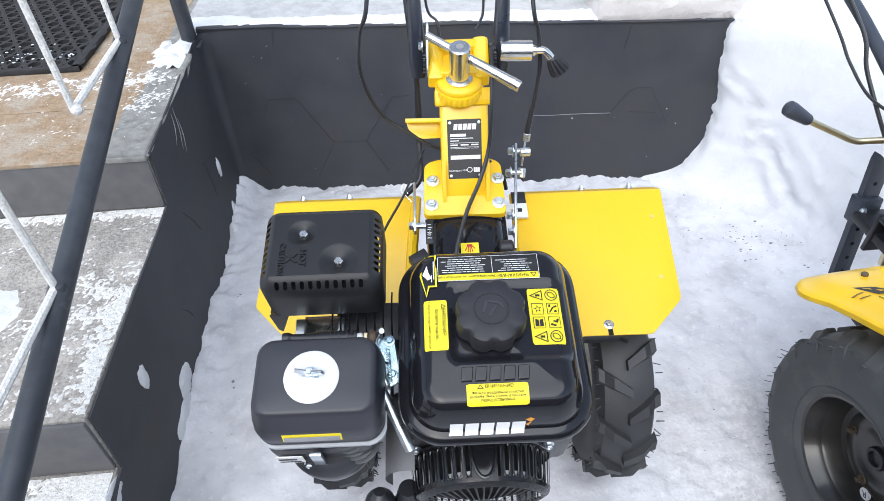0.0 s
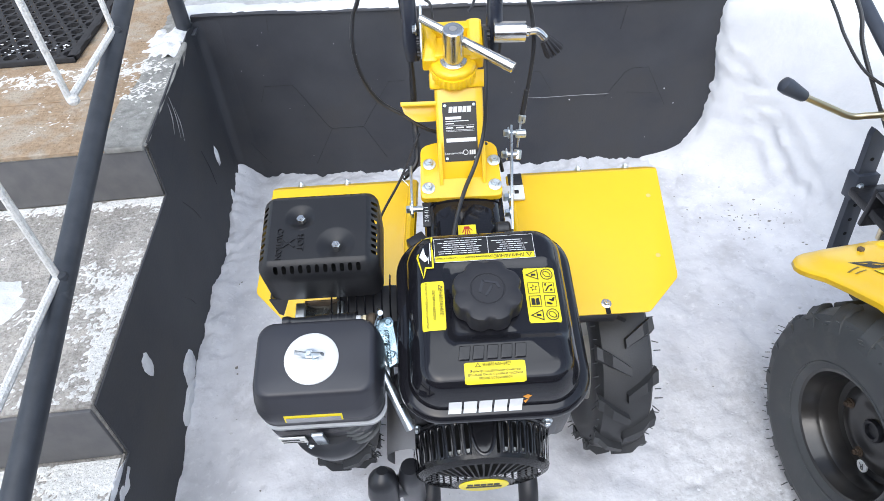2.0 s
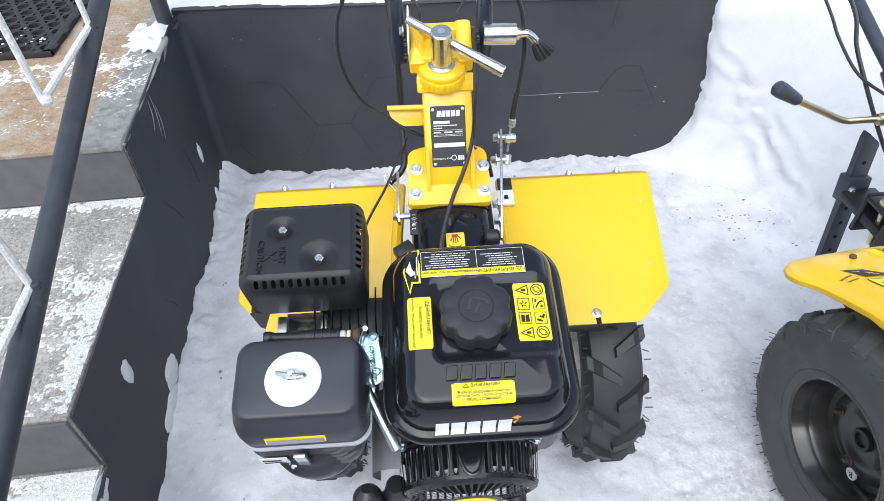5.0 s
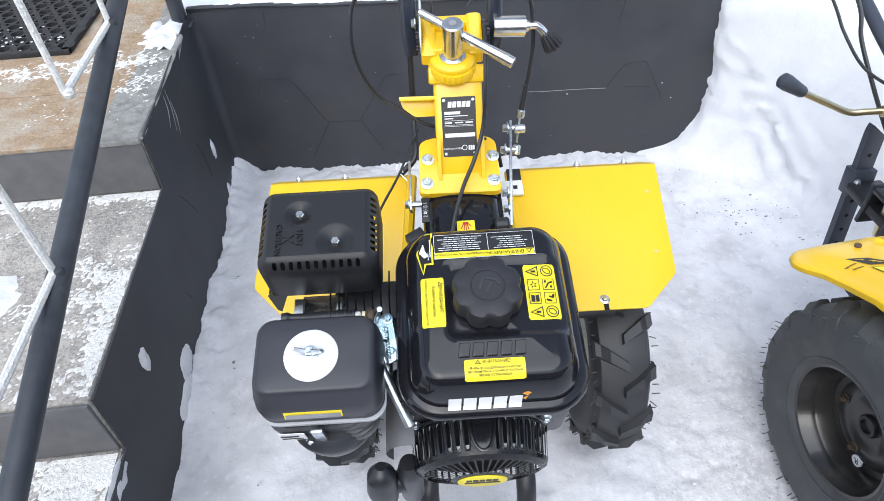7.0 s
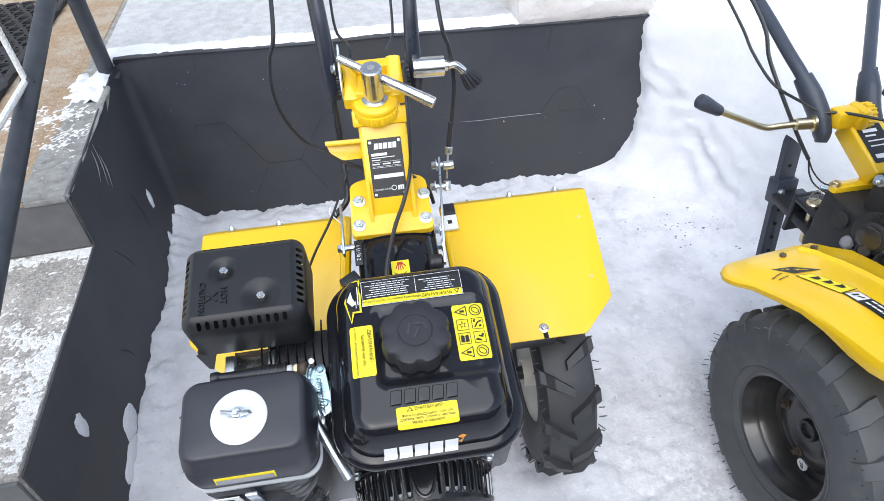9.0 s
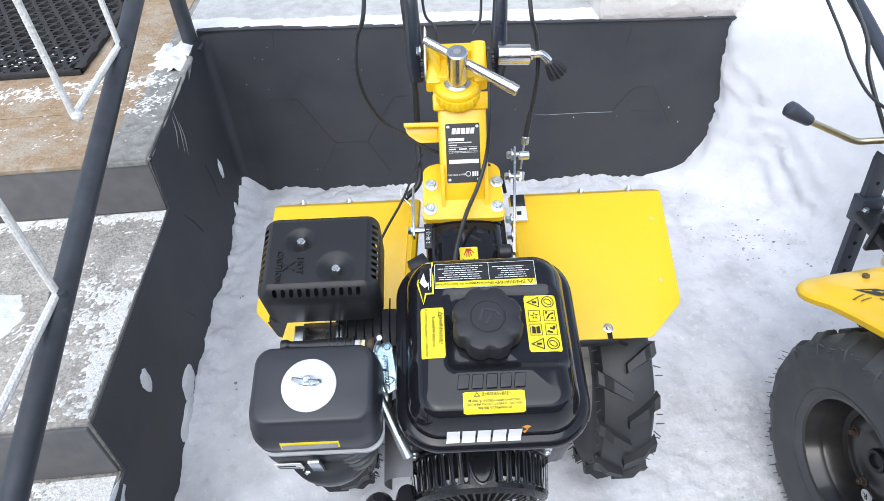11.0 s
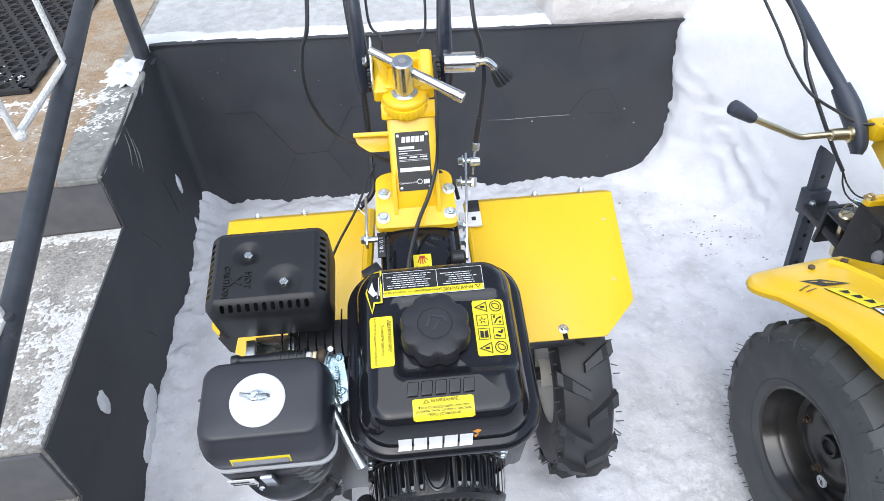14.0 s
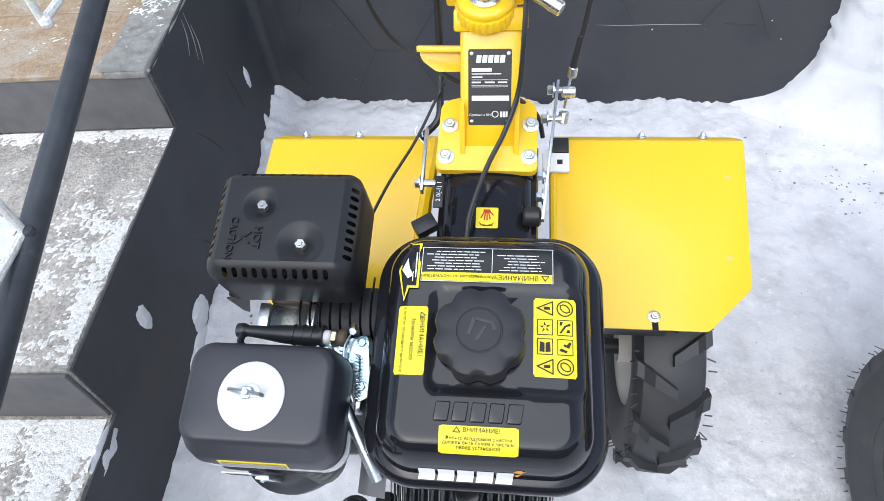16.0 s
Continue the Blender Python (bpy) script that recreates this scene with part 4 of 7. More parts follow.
# air filter
def filter_bm():
    cx, cy = -0.209, -0.110
    rings = []
    for z, w, d, r, oy in ((0.452, 0.126, 0.092, 0.02, 0), (0.456, 0.146, 0.108, 0.022, 0), (0.464, 0.150, 0.112, 0.024, 0), (0.468, 0.147, 0.110, 0.024, 0), (0.470, 0.150, 0.112, 0.024, 0),
                           (0.484, 0.150, 0.112, 0.024, 0.000), (0.497, 0.147, 0.108, 0.024, 0.001), (0.499, 0.1465, 0.107, 0.022, 0.0015), (0.5175, 0.140, 0.094, 0.020, 0.004), (0.5215, 0.137, 0.091, 0.019, 0.004), (0.5242, 0.131, 0.085, 0.017, 0.004), (0.5250, 0.124, 0.079, 0.015, 0.004)):
        rings.append([(x, y, z) for x, y in rrect(cx, cy + oy, w, d, r, 10, 10, 12)])
    rings.append([(x, y, 0.5256) for x, y in rrect(cx, cy + 0.002, 0.06, 0.04, 0.01, 10, 10, 12)])
    return loft(rings)


airbox = mp("air_filter_cover", filter_bm(), SATIN, "satin black air filter cover", angle=55)
disc = lathe([(0.0, 0.004), (0.020, 0.0042), (0.0285, 0.0032), (0.0312, 0.0012), (0.0312, 0.0)], 40)
for v in disc.verts:
    v.co.x, v.co.y = v.co.x - 0.212, v.co.y - 0.109
    v.co.z += 0.5256 + 0.0006 * noise.noise(v.co * 90)
part("filter_disc", disc, DISC, airbox, "round filter disc white with frost")
wing = hexbolt(bmesh.new(), (-0.2125, -0.1085, 0.529), (0, 0, 1), 0.0066, 0.008, shank=0.004)
for s in (-1, 1):
    tube([(-0.2125, -0.1085, 0.534), (-0.2125 + s * 0.008, -0.1085 - s * 0.001, 0.538), (-0.2125 + s * 0.016, -0.1085 - s * 0.002, 0.541)], 0.0042, 8, 4, wing, flat=(1, 0.6, 0.5))
part("wing_nut", wing, ZINC, airbox)
band = bmesh.new()
grid_sheet([-0.248 + 0.0067 * i for i in range(11)], [-0.1654, -0.1605], lambda x, y: 0, band)
for v in band.verts:
    t = (v.co.y + 0.1654) / 0.0049
    v.co = Vector((v.co.x, -0.1672 + t * 0.0040, 0.4795 + t * 0.0165))
part("filter_label", band, STICKY, airbox, "narrow yellow label")
part("small_print", box(-0.246, -0.183, -0.0005, 0.0, 0.0, 0.0085, m=Matrix.Translation((0, -0.1676, 0.4805)) @ Matrix.Rotation(radians(-13.6), 4, "X")), DUSTY, airbox)
# paler ring round the cover's lower lip
part("cover_rim", loft([[(x, y, z) for x, y in rrect(-0.209, -0.110, w, d, 0.022, 6, 6, 6)] for z, w, d in ((0.4455, 0.140, 0.102), (0.4470, 0.151, 0.113), (0.4540, 0.152, 0.114), (0.4555, 0.146, 0.108))]), BAND, airbox, "pale grey lower rim")
under = loft([[(x, y, z) for x, y in rrect(-0.214, -0.112, w, d, 0.02, 6, 6, 5)] for z, w, d in ((0.345, 0.06, 0.06), (0.362, 0.100, 0.090), (0.385, 0.122, 0.108), (0.415, 0.132, 0.112), (0.430, 0.134, 0.112), (0.433, 0.126, 0.104), (0.4515, 0.134, 0.102))])
base = mp("air_filter_base", under, SATIN, "black air filter housing base")
bowl_bm = lathe([(0.0, 0.338), (0.030, 0.340), (0.046, 0.346), (0.055, 0.360), (0.058, 0.380), (0.058, 0.396), (0.052, 0.403), (0.048, 0.412)], 40)
for v in bowl_bm.verts:
    v.co.x, v.co.y = v.co.x * 1.0 - 0.210, v.co.y - 0.130
part("filter_bowl", bowl_bm, CABLE, base, "black rubbery bowl under the filter", angle=50)
elbow = tube([(-0.186, -0.140, 0.440), (-0.176, -0.150, 0.420), (-0.168, -0.150, 0.390)], 0.020, 16, 6)
for k in range(5):
    lathe([(0.0215, -0.002), (0.0245, 0), (0.0215, 0.002)], 20, elbow, aim((-0.183 + 0.0038 * k, -0.144 - 0.002 * k, 0.433 - 0.0085 * k), (-0.175 + 0.0038 * k, -0.148 - 0.002 * k, 0.413 - 0.0085 * k)))
part("breather_elbow", elbow, RUBBER, base, "ribbed black breather elbow", angle=50)
part("spec_label", box(-0.268, -0.236, -0.1720, -0.1708, 0.408, 0.432, m=None), STICKW, base, "small white label with dark bars")
part("small_print", box(-0.266, -0.240, -0.1726, -0.1722, 0.412, 0.415, bm=box(-0.266, -0.244, -0.1726, -0.1722, 0.420, 0.425)), INKB, base)
clip = box(-0.224, -0.210, -0.177, -0.172, 0.412, 0.452, 0.001)
hexbolt(clip, (-0.232, -0.172, 0.402), (0, -1, 0.3), 0.005, 0.005)
part("cover_clip", clip, ZINC, base)

# muffler with slotted guard
MX, MY, MW, MD = -0.2125, 0.0675, 0.145, 0.115


def muffler_top(x, y):
    z = 0.5315
    for hx, hy, hr in ((-0.236, 0.084, 0.020), (-0.189, 0.041, 0.025)):
        r = math.hypot(x - hx, y - hy)
        if r < hr:
            z -= 0.0085 * min(1.0, (hr - r) / (hr - 0.007)) ** 1.25
    return z


def guard_bm():
    nx, ny = 23, 19
    nc = 4

    def ring(o, z):
        return [(x, y, z) for x, y in rrect(MX, MY, MW + 2 * o, MD + 2 * o, 0.013 + o, nx, ny, nc, 0.52)]
    rings = [ring(0.004, 0.4540), ring(0.0045, 0.500), ring(0.0042, 0.5135), ring(0.0022, 0.5190), ring(-0.0050, 0.5272), ring(-0.0082, 0.5300), ring(-0.0115, 0.5315)]
    starts = []
    k = 0
    for s in (ny, nx, ny, nx):
        k += nc
        starts.append((k, s))
        k += s

    def skip(level, i):
        if level != 3:
            return False
        for a, s in starts:
            if a < i < a + s - 1 and (i - a) % 2 == 1:
                return True
        return False
    bm = loft(rings, cap=(False, False), skip=skip)
    # rounded slot corners
    lower, upper = [Vector(q) for q in rings[3]], [Vector(q) for q in rings[4]]
    for i in range(len(lower)):
        if not skip(3, i):
            continue
        j = (i + 1) % len(lower)
        a, b, c, d = lower[i], lower[j], upper[j], upper[i]
        for q, u, w in ((a, b, d), (b, c, a), (c, d, b), (d, a, c)):
            bm.faces.new([bm.verts.new(v) for v in (q, q + (u - q) * 0.32, q + (u - q) * 0.09 + (w - q) * 0.09, q + (w - q) * 0.32)])
    x0, x1, y0, y1 = MX - MW / 2 + 0.0113, MX + MW / 2 - 0.0113, MY - MD / 2 + 0.0113, MY + MD / 2 - 0.0113
    grid_sheet([x0 + (x1 - x0) * i / 80 for i in range(81)], [y0 + (y1 - y0) * i / 62 for i in range(63)], muffler_top, bm)
    return bm


guard = mp("muffler_guard", guard_bm(), MUFFBLACK, "black slotted heat guard over the muffler", angle=40)
# muffler body coloured near black for the shade behind the guard slots
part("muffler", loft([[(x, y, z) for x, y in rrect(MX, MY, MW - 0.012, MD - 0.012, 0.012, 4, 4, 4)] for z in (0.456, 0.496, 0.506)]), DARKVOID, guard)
skirt = box(MX - MW / 2 - 0.003, MX - MW / 2 - 0.001, MY - MD / 2, MY + MD / 2, 0.405, 0.456)
for v in skirt.verts:
    if v.co.z < 0.42 and v.co.y > MY:
        v.co.y -= 0.05
tail = [(MX - MW / 2 - 0.004, 0.456), (MX - MW / 2 + 0.022, 0.456), (MX - MW / 2 + 0.004, 0.408), (MX - MW / 2 - 0.001, 0.414)]
fin = prism(tail, -0.001, 0.001)
bmesh.ops.transform(fin, matrix=Matrix(((1, 0, 0, 0), (0, 0, 1, MY - MD / 2 - 0.003), (0, 1, 0, 0), (0, 0, 0, 1))), verts=fin.verts)
part("guard_tail", fin, MUFFBLACK, guard)
part("guard_skirt", skirt, MUFFBLACK, guard)
for hx, hy in ((-0.236, 0.084), (-0.189, 0.041)):
    part("guard_bolt", hexbolt(bmesh.new(), (hx, hy, 0.5230), (0, 0, 1), 0.0060, 0.007, False, shank=0.001), CHROME, guard)
for text, x, y, s in (("CAUTION", -0.2605, 0.045, 0.0105), ("HOT", -0.234, 0.046, 0.0115)):
    part("raised_lettering", letters(text, s, m=pose(x, y, 0.5316, 0, 0, -90), thick=0.0022), MUFFBLACK, guard)
cross = box(-0.010, 0.010, -0.0012, 0.0012, 0.5315, 0.5334, m=pose(-0.2485, 0.046, 0, 0, 0, 40))
box(-0.010, 0.010, -0.0012, 0.0012, 0.5315, 0.5334, bm=cross, m=pose(-0.2485, 0.046, 0, 0, 0, -40))
part("raised_emblem", cross, MUFFBLACK, guard)

# exhaust elbow, spark plug and carburettor between muffler and filter
shell = bmesh.new()
arc = [(x, 0.4325 - 0.010 * math.sin(math.pi * (x + 0.245) / 0.045)) for x in [-0.245 + 0.0045 * i for i in range(11)]]
loft([[(x, y, z) for x, z in arc] + [(x, y, 0.405) for x, z in arc[::-1]] for y in (0.010, -0.024)], shell)
flange = mp("exhaust_flange", shell, ELBOW, "dull silver exhaust elbow under the muffler", angle=50)
part("flange_side", box(-0.257, -0.2445, -0.026, 0.008, 0.405, 0.4400, 0.0015), ZINC, flange)
part("flange_side", box(-0.2015, -0.1925, -0.028, 0.008, 0.405, 0.4405, 0.0015), ZINC, flange)
part("support_strip", box(-0.2075, -0.1965, -0.075, -0.020, 0.4365, 0.4395, 0.0008), ZINC, flange)
part("flange_gasket", box(-0.247, -0.199, 0.0105, 0.0145, 0.410, 0.4335, 0.0015), RUST, flange)
boot = tube([(-0.266, -0.031, 0.462), (-0.258, -0.031, 0.462), (-0.250, -0.0315, 0.462), (-0.225, -0.033, 0.462), (-0.195, -0.034, 0.462), (-0.172, -0.035, 0.462)], 0.008, 16, 5, radii=(0.0075, 0.0082, 0.0060, 0.0070, 0.0098, 0.0108, 0.0104))
for k in range(4):
    lathe([(0.0090, 0), (0.0113, 0.001), (0.0113, 0.003), (0.0090, 0.004)], 18, boot, aim((-0.205 + 0.010 * k, -0.0335, 0.462), (-0.15 + 0.010 * k, -0.036, 0.462)))
plug = mp("plug_boot", boot, CABLE, "black rubber spark plug boot")
part("spark_plug", rod((-0.172, -0.035, 0.462), (-0.164, -0.0353, 0.462), 0.0078, 16), STICKW, plug, "white ceramic plug neck")
part("plug_hex", rod((-0.164, -0.0353, 0.462), (-0.156, -0.0356, 0.462), 0.0092, 6), BRASSY, plug)
part("plug_seat", rod((-0.156, -0.0356, 0.462), (-0.146, -0.036, 0.462), 0.0105, 16), RUST, plug)
part("plug_lead", tube([(-0.258, -0.034, 0.466), (-0.262, -0.045, 0.455), (-0.235, -0.052, 0.448), (-0.19, -0.050, 0.450), (-0.15, -0.04, 0.44)], 0.0038, 8, 6), CABLE, plug)
cyl = mp("cylinder", box(-0.205, -0.115, -0.024, 0.034, 0.33, 0.430, 0.004), CAST, "black finned engine cylinder")
for k in range(9):
    x = -0.207 + 0.0112 * k
    y1 = 0.030 if x < -0.142 else 0.038
    part("fin", tube([(x, y1, 0.447), (x, 0.010, 0.450), (x, -0.010, 0.446), (x, -0.022, 0.432), (x, -0.028, 0.400)], 0.0032, 8, 4, flat=(0.38, 0.38, 0.38, 0.38, 0.38)), GLOSS, cyl)
carb = box(-0.165, -0.128, -0.105, -0.040, 0.405, 0.445, 0.006)
lathe([(0.016, 0), (0.016, 0.03), (0.012, 0.036)], 16, carb, Matrix.Translation((-0.147, -0.070, 0.372)))
mp("carburettor", carb, ZINC, "zinc carburettor body")
gov = bmesh.new()
prism(rounded([(-0.174, -0.050), (-0.168, -0.041), (-0.150, -0.037), (-0.126, -0.030), (-0.121, -0.062), (-0.117, -0.093), (-0.130, -0.101), (-0.136, -0.074), (-0.148, -0.060)], 0.005), 0.458, 0.4605, 0.0005, gov)
prism(rounded([(-0.150, -0.050), (-0.133, -0.052), (-0.129, -0.070), (-0.148, -0.066)], 0.004), 0.464, 0.466, 0.0005, gov)
for x, y in ((-0.150, -0.046), (-0.126, -0.085), (-0.130, -0.040), (-0.138, -0.058)):
    hexbolt(gov, (x, y, 0.4605), (0, 0, 1), 0.0045, 0.005)
throttle = mp("throttle_plate", gov, ZINCBLUE, "zinc throttle control plate")
spring = []
for i in range(90):
    a = i * 0.9
    t = i / 89
    spring.append((-0.128 + 0.0024 * math.cos(a) - 0.004 * t, -0.098 + 0.046 * t, 0.467 + 0.0024 * math.sin(a)))
part("throttle_spring", tube(spring, 0.0006, 5, 1), ZINCBLUE, throttle)
part("link_rod", tube([(-0.141, -0.030, 0.468), (-0.146, -0.050, 0.472), (-0.140, -0.080, 0.470), (-0.132, -0.100, 0.466)], 0.0013, 6, 5), ZINC, throttle)
part("lever_eye", tube([(-0.170 + 0.0085 * math.cos(a), -0.050 + 0.0085 * math.sin(a), 0.463) for a in [2 * math.pi * i / 20 for i in range(22)]], 0.0022, 8, 1), ZINCBLUE, throttle)
part("clamp_screw", rod((-0.142, -0.022, 0.460), (-0.139, -0.031, 0.474), 0.0042, 8), ZINC, throttle)
lever = tube([(-0.141, -0.092, 0.471), (-0.139, -0.104, 0.468), (-0.1235, -0.136, 0.450), (-0.1065, -0.169, 0.430)], 0.0058, 14, 5, radii=(0.004, 0.0058, 0.0062, 0.0066))
mp("throttle_lever", lever, ZINC, "bright throttle lever")

# recoil starter and fan cowl
SX, SZ = -0.018, 0.318
cowl = bmesh.new()
cowl_rings = []
for y, r, dz in ((-0.095, 0.098, 0.0), (-0.138, 0.100, 0.0), (-0.148, 0.098, 0.0), (-0.152, 0.092, 0.0)):
    cowl_rings.append([(SX + (r + (0.012 if math.cos(a) > 0 else 0.0)) * math.cos(a), y, SZ + r * math.sin(a) + dz) for a in [2 * math.pi * i / 48 for i in range(48)]])
loft(cowl_rings, cowl)
cowling = mp("fan_cowl", cowl, SATIN, "black fan cowl", angle=50)
wrap = bmesh.new()
box(-0.112, 0.105, -0.15, 0.042, 0.28, 0.456, 0.012, wrap)
mp("engine_block", wrap, CAST, "black engine block under the tank")


def starter_bm():
    """Domed starter cover: slots cut along its upper side, curved slots round the front."""
    seg = 144
    prof = [(0.0945, -0.150), (0.0960, -0.1530), (0.0945, -0.1580), (0.0905, -0.1985), (0.0885, -0.2035), (0.0810, -0.2075), (0.0780, -0.2085), (0.0420, -0.2160), (0.0340, -0.2180)]
    rings = [[(SX + r * math.cos(2 * math.pi * i / seg), y, SZ + r * math.sin(2 * math.pi * i / seg)) for i in range(seg)] for r, y in prof]

    def skip(level, i):
        a = i / seg * 360
        if level == 2:
            return i % 3 != 0 and not 79 < a < 99
        if level == 6:
            return i % 3 != 0
        return False
    bm = loft(rings, cap=(False, True), skip=skip)
    bmesh.ops.solidify(bm, geom=bm.faces[:], thickness=0.0030)
    return bm


starter = mp("recoil_starter", starter_bm(), STARTER, "black slotted recoil starter cover", angle=30)
# filler behind the starter slots, its darkness painted in as shade
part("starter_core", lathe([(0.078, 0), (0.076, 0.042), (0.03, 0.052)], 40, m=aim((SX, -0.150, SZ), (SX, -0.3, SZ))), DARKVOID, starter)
for k in range(4, 20):
    mid = 7.5 * k + 5.0
    if 76 < mid < 102:
        continue
    loop = []
    for j in range(28):
        a = 2 * math.pi * j / 28
        u = math.copysign(abs(math.cos(a)) ** 0.75, math.cos(a)) * 2.35
        y = -0.1785 + math.copysign(abs(math.sin(a)) ** 0.42, math.sin(a)) * 0.0192
        r = 0.0950 + (y + 0.158) * 0.0988
        t = radians(mid + u)
        loop.append((SX + r * math.cos(t), y, SZ + r * math.sin(t)))
    part("slot_rim", tube(loop + loop[:2], 0.0013, 6, 1), STARTER, starter)
# two pale strips just inside the upper slots
for a0, a1 in ((52, 76), (101, 124)):
    strip = bmesh.new()
    rows = [[strip.verts.new((SX + 0.0855 * math.cos(radians(a)), y, SZ + 0.0855 * math.sin(radians(a)))) for y in (-0.1965, -0.1900)] for a in [a0 + (a1 - a0) * i / 8 for i in range(9)]]
    for q, w in zip(rows, rows[1:]):
        strip.faces.new((q[0], q[1], w[1], w[0]))
    part("inner_strip", strip, STICKW, starter, "pale strip behind the slots")
tongue = [(SX - 0.016, -0.152), (SX + 0.016, -0.152), (SX + 0.0145, -0.176), (SX + 0.009, -0.194), (SX, -0.2005), (SX - 0.009, -0.194), (SX - 0.0145, -0.176)]
part("starter_tongue", prism(rounded(tongue, 0.006), SZ + 0.084, SZ + 0.0955, 0.002), STARTER, starter)
part("tongue_ridge", tube([(x, y, SZ + 0.0955) for x, y in (tongue[1], tongue[2], tongue[3], tongue[4], tongue[5], tongue[6], tongue[0])], 0.0024, 8, 6), STARTER, starter)
part("rim_ridge", tube([(SX + 0.0955 * math.cos(radians(a)), -0.1545, SZ + 0.0955 * math.sin(radians(a))) for a in range(20, 165, 6)], 0.0030, 8, 2), STARTER, starter)
badge = part("starter_badge", lathe([(0.0335, 0), (0.0335, 0.0012), (0.0325, 0.0018)], 40, m=aim((SX, -0.2178, SZ), (SX, -0.3, SZ))), STICKY, starter, "round yellow badge with plain dark blocks")
marks = bmesh.new()
for q in range(5):
    x = SX - 0.022 + 0.0088 * q
    box(x, x + 0.0074, -0.2202, -0.2196, SZ + 0.004, SZ + 0.014, bm=marks)
box(SX - 0.024, SX + 0.024, -0.2202, -0.2196, SZ - 0.008, SZ - 0.001, bm=marks)
part("badge_blocks", marks, INKB, starter)
for x, z in ((SX - 0.085, SZ + 0.055), (SX + 0.088, SZ + 0.052)):
    part("cowl_bolt", hexbolt(bmesh.new(), (x, -0.152, z), (0, -1, 0.2), 0.005, 0.006), ZINC, cowling)
grip = tube([(-0.116, -0.188, 0.316), (-0.116, -0.194, 0.296), (-0.117, -0.200, 0.255), (-0.118, -0.202, 0.185)], 0.018, 16, 5, radii=(0.013, 0.018, 0.018, 0.018))
tube([(-0.154, -0.192, 0.320), (-0.155, -0.200, 0.304), (-0.156, -0.210, 0.268), (-0.156, -0.215, 0.228), (-0.156, -0.218, 0.205)], 0.02, 18, 6, grip, radii=(0.008, 0.020, 0.023, 0.019, 0.010))
tube([(-0.152, -0.205, 0.268), (-0.118, -0.200, 0.262)], 0.016, 12, 1, grip)
part("pull_grip", grip, CABLE, starter, "black pull grip of the starter")

flap = bmesh.new()
flap_rows = []
for k in range(10):
    a = radians(4 + 13 * k)
    flap_rows.append([(-0.100 - 0.046 * math.sin(a), y, 0.320 + 0.080 * math.cos(a)) for y in (-0.186 + 0.0012 * k, -0.176, -0.120, -0.080)])
vv = [[flap.verts.new(p) for p in r] for r in flap_rows]
for r, s in zip(vv, vv[1:]):
    for i in range(3):
        flap.faces.new((r[i], r[i + 1], s[i + 1], s[i]))
bmesh.ops.solidify(flap, geom=flap.faces[:], thickness=0.002)
mp("cowl_flap", flap, DUSTY, "dusty grey sheet at the side of the cowl", angle=60)

# frame and front guard
frame_bm = bmesh.new()
for x in (-0.095, 0.062):
    tube([(x, 0.12, 0.17), (x, -0.10, 0.15), (x, -0.20, 0.13), (x, -0.235, 0.05), (x, -0.235, -0.03)], 0.016, 12, 6, frame_bm)
tube([(-0.11, -0.235, -0.035), (0.0, -0.238, -0.040), (0.08, -0.235, -0.035)], 0.014, 12, 6, frame_bm)
box(-0.12, 0.10, -0.14, 0.13, 0.255, 0.285, 0.004, frame_bm)
mp("engine_frame", frame_bm, CAST, "black tubular engine frame and front guard")
gear = box(-0.080, 0.056, 0.055, 0.300, 0.17, 0.332, 0.012)
loft([[(x, y, z) for x, y in rrect(-0.012, 0.165, w, d, 0.016, 4, 4, 5)] for z, w, d in ((0.32, 0.132, 0.19), (0.338, 0.130, 0.186))], gear)
arch_rows = []
for y in (0.072, 0.076, 0.165, 0.250, 0.258):
    drop = 0.004 if y in (0.072, 0.258) else 0.0
    arch_rows.append([(-0.012 + 0.060 * math.cos(radians(a)), y, 0.334 - drop + 0.0185 * math.sin(radians(a))) for a in range(0, 181, 10)] + [(-0.072, y, 0.325), (0.048, y, 0.325)])
loft(arch_rows, gear)
for y in (0.086, 0.228):
    loft([[(-0.012 + 0.0615 * math.cos(radians(a)), q, 0.3345 + 0.0200 * math.sin(radians(a))) for a in range(0, 181, 10)] + [(-0.0735, q, 0.325), (0.0495, q, 0.325)] for q in (y, y + 0.012)], gear)
box(-0.07, 0.046, 0.02, 0.25, 0.0, 0.18, 0.01, gear)
gearbox = mp("gearbox", gear, GLOSS, "gloss black gearbox housing", angle=40)
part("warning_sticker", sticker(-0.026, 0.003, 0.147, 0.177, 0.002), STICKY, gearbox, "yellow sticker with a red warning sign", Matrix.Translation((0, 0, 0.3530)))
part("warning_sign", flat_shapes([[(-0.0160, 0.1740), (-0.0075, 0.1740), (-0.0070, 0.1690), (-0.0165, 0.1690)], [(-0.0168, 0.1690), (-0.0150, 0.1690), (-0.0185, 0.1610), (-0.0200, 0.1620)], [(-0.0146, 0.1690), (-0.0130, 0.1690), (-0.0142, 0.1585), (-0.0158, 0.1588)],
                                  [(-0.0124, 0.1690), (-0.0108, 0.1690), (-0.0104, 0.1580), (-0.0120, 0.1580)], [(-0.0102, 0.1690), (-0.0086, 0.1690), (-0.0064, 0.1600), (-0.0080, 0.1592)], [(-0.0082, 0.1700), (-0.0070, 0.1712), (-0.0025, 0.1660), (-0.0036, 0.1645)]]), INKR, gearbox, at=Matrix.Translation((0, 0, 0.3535)))
